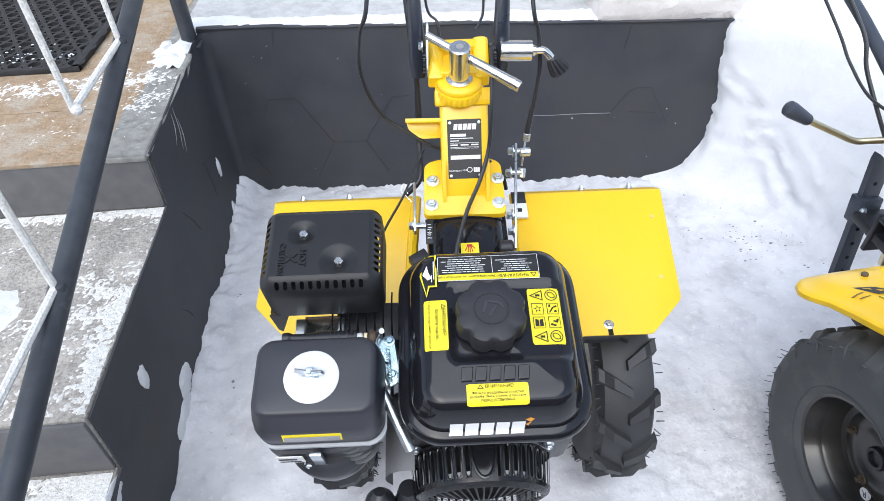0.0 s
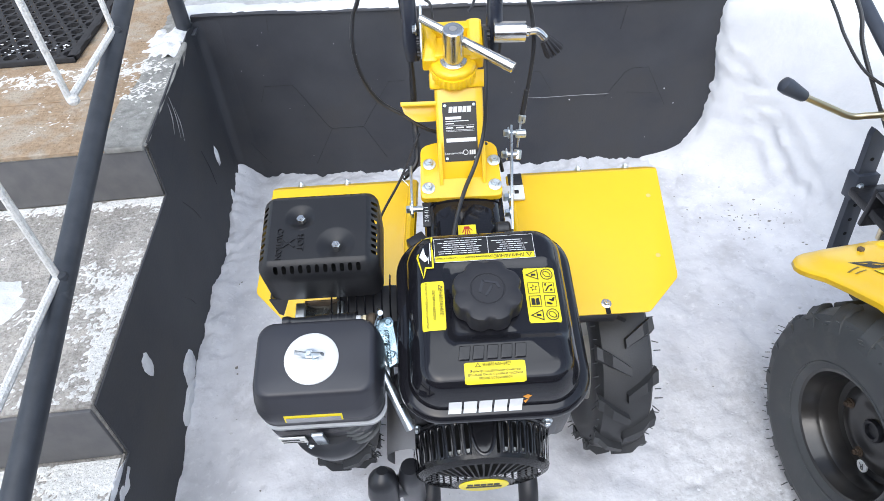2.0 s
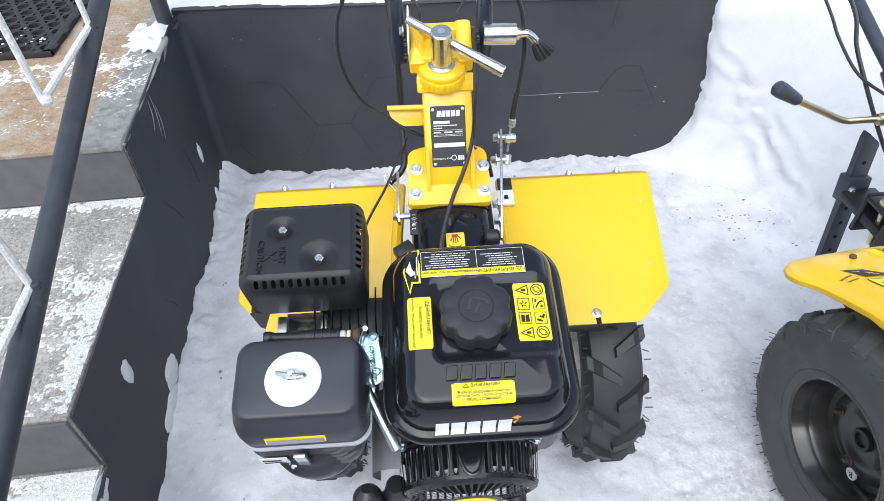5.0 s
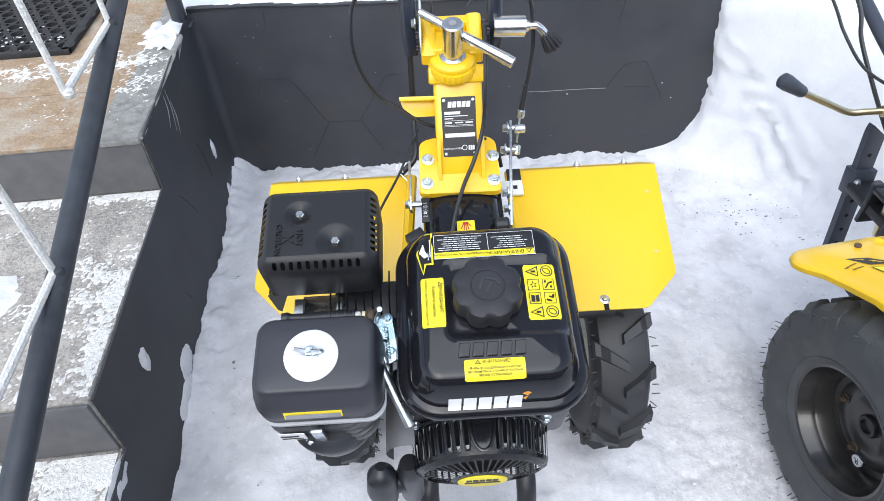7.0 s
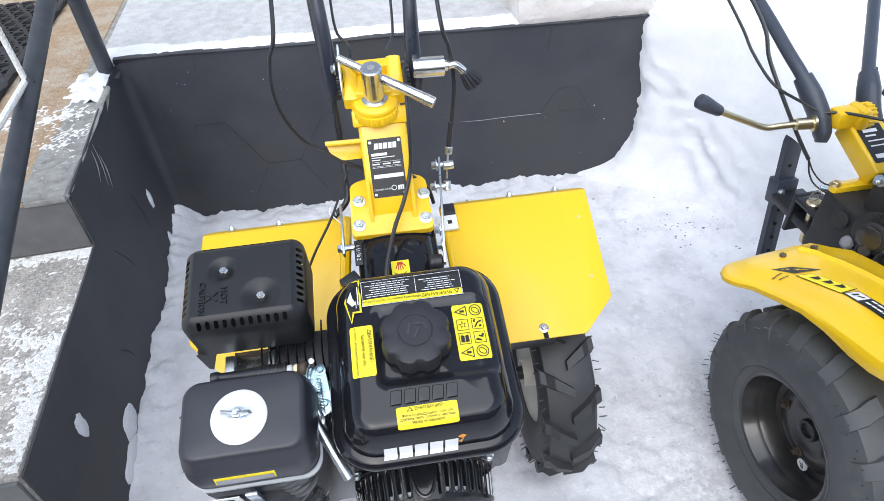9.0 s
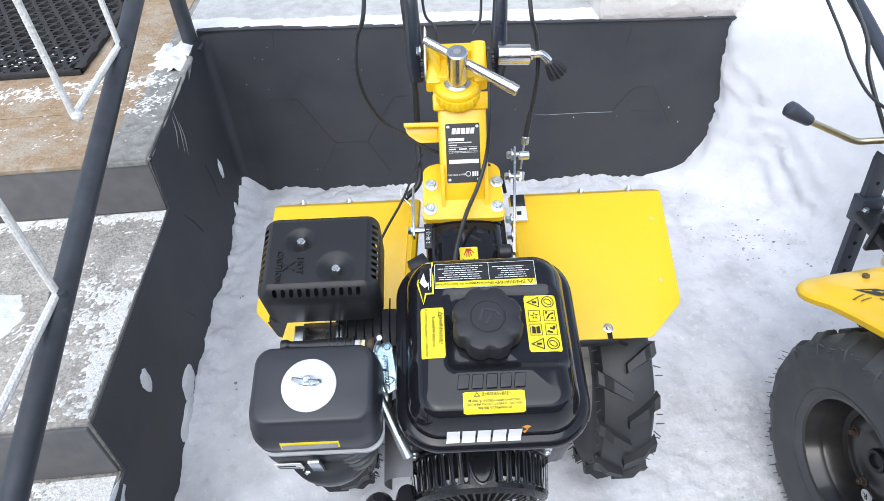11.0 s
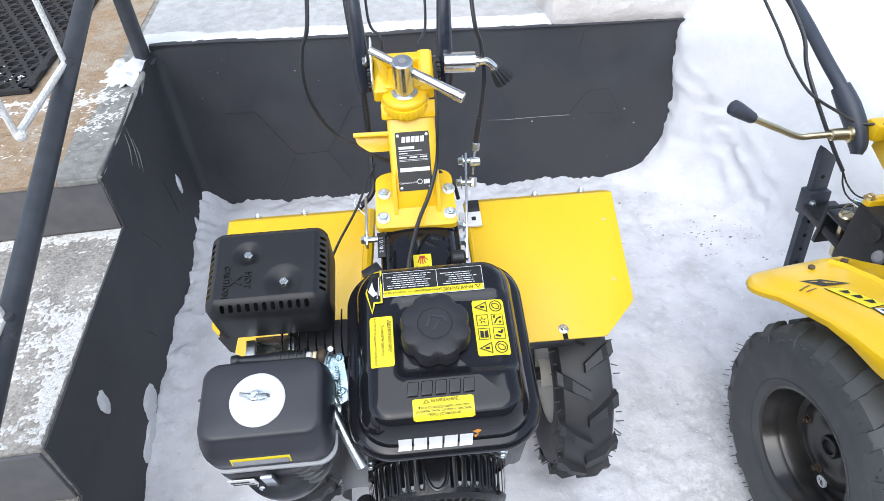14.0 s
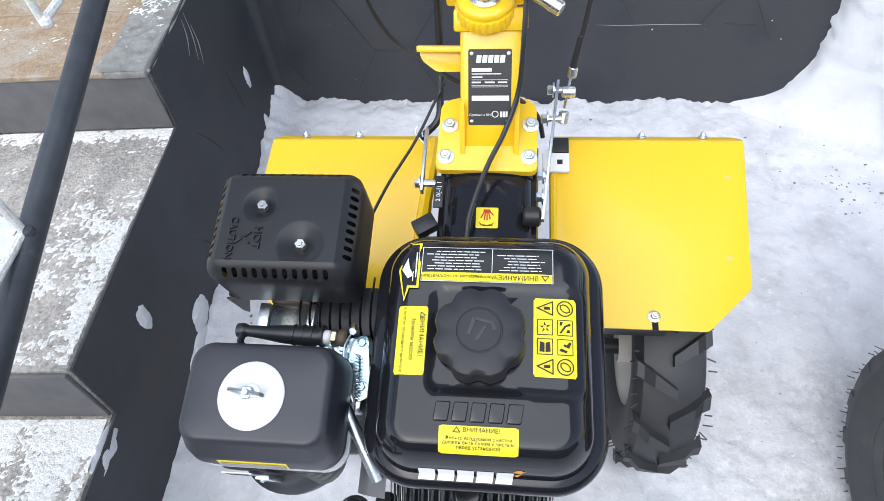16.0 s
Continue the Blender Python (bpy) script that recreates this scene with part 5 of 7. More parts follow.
part("turn_arrow", outline_poly([(-0.0225, 0.1560), (-0.0190, 0.1510), (-0.0120, 0.1500), (-0.0050, 0.1510), (-0.0015, 0.1560), (-0.0055, 0.1522), (-0.0120, 0.1510), (-0.0185, 0.1522)], 0.0008), INKB, gearbox, at=Matrix.Translation((0, 0, 0.3535)))
axle = rod((-0.24, 0.097, -0.012), (0.24, 0.097, -0.012), 0.014, 12)
mp("axle", axle, CAST)

# wheels
for side in (-1, 1):
    hub = lathe([(0.028, -0.05), (0.028, -0.01), (0.070, -0.006), (0.082, -0.018), (0.094, -0.028), (0.104, -0.038), (0.107, -0.040), (0.104, -0.036), (0.096, -0.024), (0.090, 0.0), (0.096, 0.024),
                 (0.104, 0.036), (0.107, 0.040), (0.104, 0.038), (0.094, 0.028)], 40, m=pose(side * 0.259, 0.097, -0.012) @ Matrix.Rotation(radians(90), 4, "Y"), close=False)
    wheel = mp("wheel", hub, CREAM, "cream enamelled wheel rim with a black lugged tyre", angle=40)
    t = part("tyre", tyre_bm(0.208, 0.052, 0.100, 0.013), FIELD_RUBBER, wheel, "black rubber tyre with chevron lugs", pose(side * 0.259, 0.097, -0.012, side * 4), 38)
    for s in (-1, 1):
        lug = mesh_of("lug", lug_bm(0.208, 0.052, 0.012, 0.023, s), FIELD_RUBBER)
        for k in range(13):
            ob = new("lug", lug)
            ob.parent = wheel
            ob.matrix_basis = pose(side * 0.259, 0.097, -0.012, -360 * (k + (0.5 if s > 0 else 0.0)) / 13 + 6 * side)
    wh = part("tyre_whisker", hair_bm(0.208, 0.052, 110, 0.013, 4 + side), RUBBER, wheel, at=pose(side * 0.259, 0.097, -0.012))
    wh["kind"] = "stuff"

# fenders
CREASE = 0.337


def fender_bm(pts, rear, outer):
    """Flat sheet with clipped corners and its rear edge bent down, rounded at the outer end."""
    bm = prism([(x, min(y, CREASE)) for x, y in rounded(pts, 0.006)], 0.2625, 0.2650, 0.0008)
    r = 0.020
    cols = [rear[0] + (rear[1] - rear[0]) * i / 10 for i in range(11)]
    cols += [outer + (rear[1] - outer) * g for g in (0.01, 0.06, 0.16, 0.32, 0.55, 0.8)]
    rows = []
    for x in sorted(set(cols), reverse=rear[1] < rear[0]):
        dx = max(0.0, r - abs(x - outer))
        reach = 0.029 - (r - math.sqrt(max(0.0, r * r - dx * dx)))
        line = []
        for k in range(9):
            s = reach * k / 8
            a = radians(43) * min(1.0, s / 0.007)
            bend = 0.007 / radians(43)
            y, z = bend * math.sin(a), -bend * (1 - math.cos(a))
            if s > 0.007:
                y, z = y + (s - 0.007) * math.cos(a), z - (s - 0.007) * math.sin(a)
            line.append((y, z))
        top = [bm.verts.new((x, CREASE - 0.001 + y, 0.2650 + z)) for y, z in line]
        low = [bm.verts.new((x, CREASE - 0.001 + y, 0.2628 + z)) for y, z in reversed(line)]
        rows.append(top + low)
    for a, b in zip(rows, rows[1:]):
        for i in range(len(a)):
            j = (i + 1) % len(a)
            bm.faces.new((a[i], a[j], b[j], b[i]))
    bm.faces.new(rows[0])
    bm.faces.new(rows[-1][::-1])
    bmesh.ops.recalc_face_normals(bm, faces=bm.faces[:])
    return bm


right_pts = [(0.080, 0.352), (0.360, 0.352), (0.3415, 0.106), (0.281, 0.045), (0.125, 0.046), (0.080, 0.06)]
left_pts = [(-0.098, 0.352), (-0.098, 0.06), (-0.312, 0.058), (-0.3715, 0.122), (-0.362, 0.352)]
fr = mp("fender", fender_bm(right_pts, (0.082, 0.336), 0.3590), YELLOW, "flat yellow sheet-metal fender with a clipped corner")
fl = mp("fender", fender_bm(left_pts, (-0.100, -0.340), -0.3622), YELLOW, "flat yellow sheet-metal fender with a clipped corner")
for f, xs_ in ((fr, (0.215, 0.305)), (fl, (-0.312, -0.225))):
    for x in xs_:
        part("edge_bolt", hexbolt(bmesh.new(), (x, 0.3530, 0.2545), (0, 0.8, 1), 0.0045, 0.006, shank=0.002), ZINC, f)
for f, spots in ((fr, ((0.330, 0.277), (0.318, 0.150))), (fl, ((-0.325, 0.270),))):
    for x, y in spots:
        part("rivet_hole", lathe([(0.0042, 0.0), (0.0042, 0.0004), (0.003, 0.0006)], 14, m=Matrix.Translation((x, y, 0.2651))), HOLE, f)
part("fender_bolt", hexbolt(bmesh.new(), (0.2115, 0.0632, 0.2655), (0, 0, 1), 0.0056, 0.006, shank=0.004), CHROME, fr)
# dark patch painted for the shaded opening of the slot
part("bolt_slot", box(0.2085, 0.2165, 0.0448, 0.0570, 0.2645, 0.2656), DARKVOID, fr)
part("inner_lip", tube([(0.081, 0.06, 0.262), (0.081, 0.34, 0.262)], 0.006, 8, 1), YELLOW, fr)
part("inner_lip", tube([(-0.099, 0.06, 0.262), (-0.110, 0.16, 0.272), (-0.099, 0.34, 0.262)], 0.010, 8, 5), YELLOW, fl)
part("stay", box(0.10, 0.23, 0.045, 0.060, 0.235, 0.2620, 0.002), CAST, fr)
part("stay", box(-0.24, -0.10, 0.09, 0.105, 0.235, 0.2620, 0.002), CAST, fl)

# steering column
CA = Vector((0, 0.70, 0.714))
CN = Vector((0, -0.714, 0.70))
COL = Matrix.Translation((-0.0115, 0.319, 0.4175)) @ Matrix((Vector((1, 0, 0)), CA, CN)).transposed().to_4x4()
plate = bmesh.new()
prism(rounded([(-0.084, 0.230), (0.053, 0.228), (0.051, 0.330), (0.030, 0.340), (-0.055, 0.340), (-0.080, 0.332)], 0.010), 0.0, 0.011, 0.0015, plate)
for v in plate.verts:
    v.co.z += 0.349 + 0.10 * (v.co.y - 0.236)
column = mp("column_base", plate, YELLOW, "yellow bolted base plate of the steering column")
for x, y in ((-0.0700, 0.249), (0.0415, 0.249), (-0.0665, 0.296), (0.0435, 0.297)):
    part("plate_bolt", hexbolt(bmesh.new(), (x, y, 0.3602 + 0.1 * (y - 0.236)), (0, -0.1, 1), 0.0074, 0.0075, shank=0.002), ZINC, column)
for s in (-1, 1):
    gus = prism([(0.250, 0.0), (0.300, 0.055), (0.315, 0.0)], -0.003, 0.003)
    bmesh.ops.transform(gus, matrix=Matrix(((0, 0, 1, -0.0115 + s * 0.036), (1, 0, 0, 0), (0, 1, 0, 0.358), (0, 0, 0, 1))), verts=gus.verts)
    part("gusset", gus, YELLOW, column)
post = box(-0.0395, 0.0395, -0.085, 0.078, -0.058, 0.0, 0.006, m=COL, seg=3)
col_post = mp("steering_column", post, YELLOW, "yellow square steering column")
part("column_head", box(-0.0470, 0.0470, 0.070, 0.098, -0.064, 0.006, 0.004, m=COL), YELLOW, col_post)
hook = bmesh.new()
prism(rounded([(-0.096, 0.050), (-0.092, 0.034), (-0.072, 0.019), (-0.036, 0.019), (-0.036, 0.049)], 0.005), -0.026, -0.020, 0.001, hook)
prism([(-0.096, 0.046), (-0.036, 0.045), (-0.036, 0.052), (-0.096, 0.053)], -0.026, -0.002, 0.001, hook)
bmesh.ops.transform(hook, matrix=COL, verts=hook.verts)
part("cable_hook", hook, YELLOW, col_post)
part("type_plate", sticker(-0.0285, 0.0275, -0.0480, 0.0490, 0.002), STICKB, col_post, "black type plate with white bars", COL @ Matrix.Translation((0, 0, 0.0008)))
PL = COL @ Matrix.Translation((0, 0, 0.0013))
part("plate_mark", flat_shapes(maker_mark(-0.019, 0.032, 0.038, 0.0095)), INKW, col_post, at=PL)
part("small_print", bars([(-0.024, 0.002, 0.021, 0.0255), (-0.024, 0.014, 0.0175, 0.0188), (-0.024, -0.010, 0.0135, 0.0150), (-0.024, 0.023, 0.0105, 0.0110), (-0.024, -0.012, 0.0065, 0.0085),
                          (-0.007, 0.006, 0.0065, 0.0085), (0.010, 0.022, 0.0065, 0.0085), (-0.024, 0.023, 0.0035, 0.0040), (-0.024, 0.023, 0.0015, 0.0020), (-0.024, 0.025, -0.016, -0.0095)]), INKW, col_post, at=PL)
part("lettering", letters("Сделано в КНР", 0.0042, m=pose(-0.012, -0.0345, 0), thick=0), INKW, col_post, at=PL)
part("round_mark", outline_poly([(0.007 + 0.004 * math.cos(a * math.pi / 8), -0.0335 + 0.004 * math.sin(a * math.pi / 8)) for a in range(16)], 0.001), INKW, col_post, at=PL)
part("plate_mark", flat_shapes([[(0.0135, -0.0375), (0.0165, -0.0375), (0.0165, -0.0300), (0.0135, -0.0300)], [(0.0172, -0.0375), (0.0200, -0.0375), (0.0200, -0.0300), (0.0172, -0.0300)],
                                [(0.0207, -0.0375), (0.0235, -0.0375), (0.0235, -0.0300), (0.0207, -0.0300)]]), INKW, col_post, at=PL)
for x, y in ((-0.024, 0.0435), (0.0235, 0.0435), (-0.024, -0.0430), (0.0235, -0.0430)):
    part("rivet", lathe([(0.0028, 0), (0.0022, 0.0014), (0.0, 0.0018)], 12, m=COL @ Matrix.Translation((x, y, 0.0009))), ZINC, col_post)

# swivel head with toothed discs, clamp bolt and handlebars
HY, HZ = 0.392, 0.492
teeth = []
for z, k in ((HZ - 0.014, 1), (HZ - 0.004, 1), (HZ, 0.95)):
    wave = [(0.0383 + 0.0009 * math.cos(28 * 2 * math.pi * i / 224)) * k for i in range(224)]
    teeth.append([(-0.018 + w * math.cos(2 * math.pi * i / 224), HY + w * math.sin(2 * math.pi * i / 224), z) for i, w in enumerate(wave)])
head = mp("toothed_disc", loft(teeth), YELLOW, "yellow toothed swivel disc", angle=30)
yoke = box(-0.060, 0.026, 0.396, 0.452, 0.487, 0.511, 0.005)
for x0, x1, top in ((-0.068, -0.043, 0.521), (0.007, 0.031, 0.527)):
    lo = [(x0, 0.392), (x1, 0.392), (x1, 0.462), (x0, 0.462)]
    rows = [[(x, y, 0.487) for x, y in rounded(lo, 0.006)], [(x, y, 0.506) for x, y in rounded(lo, 0.006)]]
    rows.append([(x, y, 0.506 + (top - 0.506) * step(0.392, 0.440, y)) for x, y in rounded(lo, 0.006)])
    rows.append([(x0 + 0.004 + (x - x0) * (x1 - x0 - 0.008) / (x1 - x0), 0.396 + (y - 0.392) * 0.9, 0.510 + (top + 0.003 - 0.510) * step(0.392, 0.440, y)) for x, y in rounded(lo, 0.006)])
    loft(rows, yoke)
box(-0.050, 0.014, 0.440, 0.462, 0.490, 0.527, 0.006, yoke)
lathe([(0.0370, 0.0), (0.0375, 0.004), (0.0350, 0.0085), (0.0310, 0.0105), (0.022, 0.0110)], 48, yoke, Matrix.Translation((-0.018, HY + 0.004, HZ)))
part("swivel_yoke", yoke, YELLOW, head, angle=40)
for sx in (-1, 1):
    cx = -0.016 + sx * 0.050
    wave = [0.021 + (0.0022 if i % 4 < 2 else -0.001) for i in range(72)]
    ring = [[(cx + sx * dx, 0.436 + w * math.cos(2 * math.pi * i / 72), 0.506 + w * math.sin(2 * math.pi * i / 72)) for i, w in enumerate(wave)] for dx in (-0.002, 0.009)]
    part("toothed_boss", loft(ring), CAST, head, angle=30)
    hx = cx + sx * 0.017
    bar = tube([(hx, 0.425, 0.480), (hx, 0.436, 0.506), (hx + sx * 0.002, 0.465, 0.560), (hx + sx * 0.008, 0.53, 0.650), (hx + sx * 0.030, 0.66, 0.78), (hx + sx * 0.075, 0.84, 0.92), (hx + sx * 0.10, 0.98, 0.98)],
               0.0145, 14, 6, flat=(0.55, 0.6, 0.75, 1, 1, 1, 1), radii=(0.011, 0.015, 0.0125, 0.0100, 0.0098, 0.0098, 0.0098))
    part("handlebar", bar, NAVY, head, "dark blue-black enamelled handlebar")
part("handle_clevis", tube([(-0.068, 0.396, 0.508), (-0.0675, 0.408, 0.520), (-0.067, 0.432, 0.540), (-0.066, 0.452, 0.556), (-0.066, 0.458, 0.562)], 0.012, 14, 4, radii=(0.003, 0.0065, 0.0075, 0.0065, 0.003), flat=(0.4, 0.4, 0.4)), ZINC, head, "worn bright clevis at the handlebar foot")
part("clevis_bolt", hexbolt(bmesh.new(), (-0.074, 0.432, 0.536), (-1, 0, 0), 0.0065, 0.006), ZINC, head)
clampb = rod((-0.018, HY, HZ - 0.002), (-0.018, HY, 0.566), 0.0165, 24, 0.002)
lathe([(0.0215, 0), (0.0215, 0.003), (0.018, 0.004)], 24, clampb, Matrix.Translation((-0.018, HY, HZ + 0.011)))
clamp = mp("clamp_bolt", clampb, CHROME, "bright clamp bolt with a cross handle")
tb = rod((-0.068, 0.4385, 0.5525), (0.073, 0.3500, 0.5200), 0.0062, 18, 0.0012, r2=0.0088)
rod((0.060, 0.3582, 0.5231), (0.064, 0.3557, 0.5222), 0.0094, 18, 0.0005, bm=tb)
part("cross_handle", tb, CHROME, clamp)
part("clamp_hole", lathe([(0.006, 0), (0.006, 0.0005)], 16, m=Matrix.Translation((-0.018, HY, 0.5661))), GREYPAD, clamp)
barrel = rod((0.048, 0.425, 0.528), (0.099, 0.425, 0.526), 0.0162, 24, 0.001)
rod((0.098, 0.425, 0.526), (0.106, 0.425, 0.526), 0.0085, 16, bm=barrel)
side_clamp = mp("side_clamp", barrel, CHROME, "bright side clamp with an elbow lever")
part("side_lever", tube([(0.104, 0.425, 0.526), (0.118, 0.424, 0.526), (0.130, 0.420, 0.516), (0.140, 0.416, 0.500)], 0.0062, 12, 6), CHROME, side_clamp)
boot_m = aim((0.134, 0.418, 0.512), (0.156, 0.408, 0.484))
ribbed = loft([[boot_m @ Vector(((r + w * math.cos(12 * a)) * math.cos(a), (r + w * math.cos(12 * a)) * math.sin(a), z)) for a in [2 * math.pi * i / 96 for i in range(96)]]
               for r, w, z in ((0.0090, 0.0004, -0.003), (0.0105, 0.0010, 0.001), (0.0148, 0.0019, 0.019), (0.0146, 0.0020, 0.024), (0.009, 0.001, 0.0255))])
part("lever_boot", ribbed, CAPBLACK, side_clamp, "ribbed black rubber end")

# control cables and linkages
cables = (
    [(-0.150, 0.60, 0.70), (-0.156, 0.46, 0.603), (-0.172, 0.44, 0.558), (-0.177, 0.42, 0.520), (-0.170, 0.41, 0.469), (-0.147, 0.40, 0.420), (-0.108, 0.385, 0.397), (-0.06, 0.365, 0.375), (0.0, 0.365, 0.360)],
    [(0.090, 0.60, 0.72), (0.098, 0.46, 0.593), (0.110, 0.44, 0.546), (0.115, 0.42, 0.495), (0.107, 0.39, 0.437), (0.100, 0.372, 0.402)],
    [(0.034, 0.42, 0.535), (0.032, 0.375, 0.520), (0.0300, 0.3356, 0.480), (0.0258, 0.3062, 0.430), (0.0095, 0.2665, 0.398), (-0.0123, 0.2213, 0.384), (-0.0301, 0.167, 0.374), (-0.0354, 0.1348, 0.366), (-0.036, 0.09, 0.345)],
    [(0.027, 0.335, 0.372), (0.045, 0.328, 0.360), (0.056, 0.318, 0.347), (0.062, 0.305, 0.325)],
    [(-0.066, 0.62, 0.67), (-0.067, 0.50, 0.571), (-0.050, 0.47, 0.553), (-0.047, 0.458, 0.535)],
    [(0.030, 0.62, 0.67), (0.026, 0.50, 0.568), (0.020, 0.475, 0.548), (0.011, 0.463, 0.540)],
    [(-0.105, 0.62, 0.66), (-0.098, 0.50, 0.573), (-0.088, 0.45, 0.466), (-0.086, 0.42, 0.40)],
    [(-0.080, 0.375, 0.36), (-0.091, 0.36, 0.346), (-0.118, 0.29, 0.338), (-0.149, 0.22, 0.340), (-0.17, 0.15, 0.35)],
)
for k, c in enumerate(cables):
    mp("control_cable", tube(c, 0.0034 if k in (0, 1, 2, 3) else (0.0048 if k == 6 else 0.0022), 8, 8), CABLE, "black sheathed control cable")
link = tube([(-0.087, 0.44, 0.43), (-0.088, 0.40, 0.354), (-0.088, 0.37, 0.338), (-0.090, 0.335, 0.325), (-0.118, 0.315, 0.305)], 0.0055, 10, 6)
mp("shift_rod", link, CAST, "black shift rod")
shift_lever = box(-0.100, -0.096, 0.190, 0.290, 0.362, 0.374, 0.001)
hexbolt(shift_lever, (-0.100, 0.205, 0.366), (-1, 0, 0), 0.0068, 0.007)
rod((-0.103, 0.205, 0.366), (-0.08, 0.205, 0.366), 0.005, 10, bm=shift_lever)
mp("shift_lever", shift_lever, ZINC, "zinc shift lever with a bolted pivot")
tag = box(-0.0815, -0.0690, 0.168, 0.215, 0.3665, 0.3690, 0.0006)
gear_tag = mp("gear_tag", tag, STICKB, "black gear tag reading two nought minus one one")
part("lettering", letters("2 0(-1) 1", 0.0085, m=pose(-0.0752, 0.1915, 0.3692, 0, 0, 90), thick=0.0001), INKW, gear_tag)
mp("gear_knob", box(-0.015, 0.015, -0.011, 0.011, -0.009, 0.009, 0.002, m=pose(-0.092, 0.149, 0.352, 0, 0, 32)), CAST, "angular black gear knob")
pin = bmesh.new()
tube([(-0.112, 0.314, 0.312), (-0.118, 0.330, 0.318), (-0.124, 0.322, 0.312), (-0.112, 0.306, 0.310), (-0.106, 0.300, 0.306)], 0.0011, 6, 6, pin)
mp("split_pin", pin, ZINC)
lever2 = bmesh.new()
m = aim((0.060, 0.160, 0.367), (0.079, 0.352, 0.380))
box(-0.0055, 0.0055, -0.002, 0.002, -0.008, 0.200, 0.001, lever2, m @ Matrix.Rotation(radians(90), 4, "Z"))
belt = mp("tension_lever", lever2, ZINC, "zinc tension lever beside the gearbox")
for y, x in ((0.185, 0.056), (0.215, 0.057), (0.300, 0.062), (0.345, 0.070)):
    z = 0.367 + (y - 0.16) * 0.068
    part("lever_nut", hexbolt(rod((x - 0.005, y, z), (x + (0.022 if y > 0.25 else 0.008), y, z), 0.0042, 10), (x + 0.004, y, z), (-1, 0, 0), 0.0068, 0.008), ZINC, belt)
fitting = rod((0.097, 0.362, 0.385), (0.099, 0.369, 0.397), 0.0066, 12)
rod((0.090, 0.335, 0.352), (0.096, 0.362, 0.386), 0.0018, 8, bm=fitting)
rod((0.084, 0.338, 0.384), (0.102, 0.338, 0.384), 0.0075, 12, bm=fitting)
rod((0.088, 0.318, 0.340), (0.090, 0.330, 0.352), 0.0070, 10, bm=fitting)
part("cable_fitting", fitting, ZINC, belt)
part("fitting_sleeve", rod((0.0985, 0.368, 0.395), (0.1055, 0.389, 0.436), 0.0050, 12, r2=0.0042), CABLE, belt)
part("bracket_pad", box(0.064, 0.104, 0.280, 0.312, 0.268, 0.274, 0.001), STICKW, belt)
part("pad_print", box(0.086, 0.094, 0.292, 0.300, 0.2742, 0.2746), INKB, belt)
part("bracket_slot", box(0.078, 0.104, 0.316, 0.342, 0.266, 0.270, 0.001), CAST, belt)
part("lever_boss", rod((0.035, 0.165, 0.352), (0.058, 0.165, 0.352), 0.013, 14), CAST, belt)


# ---- second cultivator, with broad all-terrain tyres and moulded fenders ----
W2 = Vector((0.95, 0.03, 0.0))
SHIFT2 = Matrix.Translation(-W2)
tiller2 = root("cultivator", Matrix.Translation(W2), "yellow and black cultivator with broad block-tread tyres beside a snow bank", "cultivator", "cultivators")


def mq(name, bm, mat, label="", parent=None, angle=35):
    return part(name, bm, mat, parent or tiller2, label, SHIFT2 if parent is None else None, angle)


def block_tyre_bm(R, half, bead):
    prof = [(bead, -half * 0.70), (bead + 0.012, -half * 0.86), (bead + 0.030, -half * 0.93), ((bead + R) / 2 + 0.01, -half * 1.02), (R - 0.040, -half * 0.97), (R - 0.016, -half * 0.86), (R - 0.008, -half * 0.6), (R - 0.0065, 0),
            (R - 0.008, half * 0.6), (R - 0.016, half * 0.86), (R - 0.040, half * 0.97), ((bead + R) / 2 + 0.01, half * 1.02), (bead + 0.030, half * 0.99), (bead + 0.008, half * 0.86), (bead, half * 0.70)]
    bm = lathe(prof, 84, m=Matrix.Rotation(radians(90), 4, "Y"), close=False)
    return bm


def ring_bm(r0, x0):
    """A moulded ring on the sidewall."""
    return tube([(x0, r0 * math.sin(a), r0 * math.cos(a)) for a in [2 * math.pi * i / 72 for i in range(73)]], 0.0022, 6, 1)


def tread_block(R, half, s0, s1, da, skew, top=0.0, slot=False):
    """One bevelled tread block between two shares of the half width, at the top of the wheel."""
    bm = bmesh.new()

    def place(s, a, h):
        drop = 0.0 if abs(s) < 0.6 else 0.030 * ((abs(s) - 0.6) / 0.4) ** 1.6
        r = R - drop + h
        return (s * half, r * math.sin(a), r * math.cos(a))
    loops = []
    for h, k in ((-0.016, 1.12), (-0.002, 1.0), (0.0, 0.9)):
        c, w = (s0 + s1) / 2, (s1 - s0) / 2
        loop = []
        for u, v in ((-1, -1), (-0.2, -1), (0.3, -0.75), (1, -0.75), (1, 1), (0.2, 1), (-0.3, 0.8), (-1, 0.8)):
            s = c + u * w * k
            loop.append(place(s, (v * da * k) + skew * s, h))
        loops.append(loop)
    loft(loops, bm, cap=(False, True))
    return bm


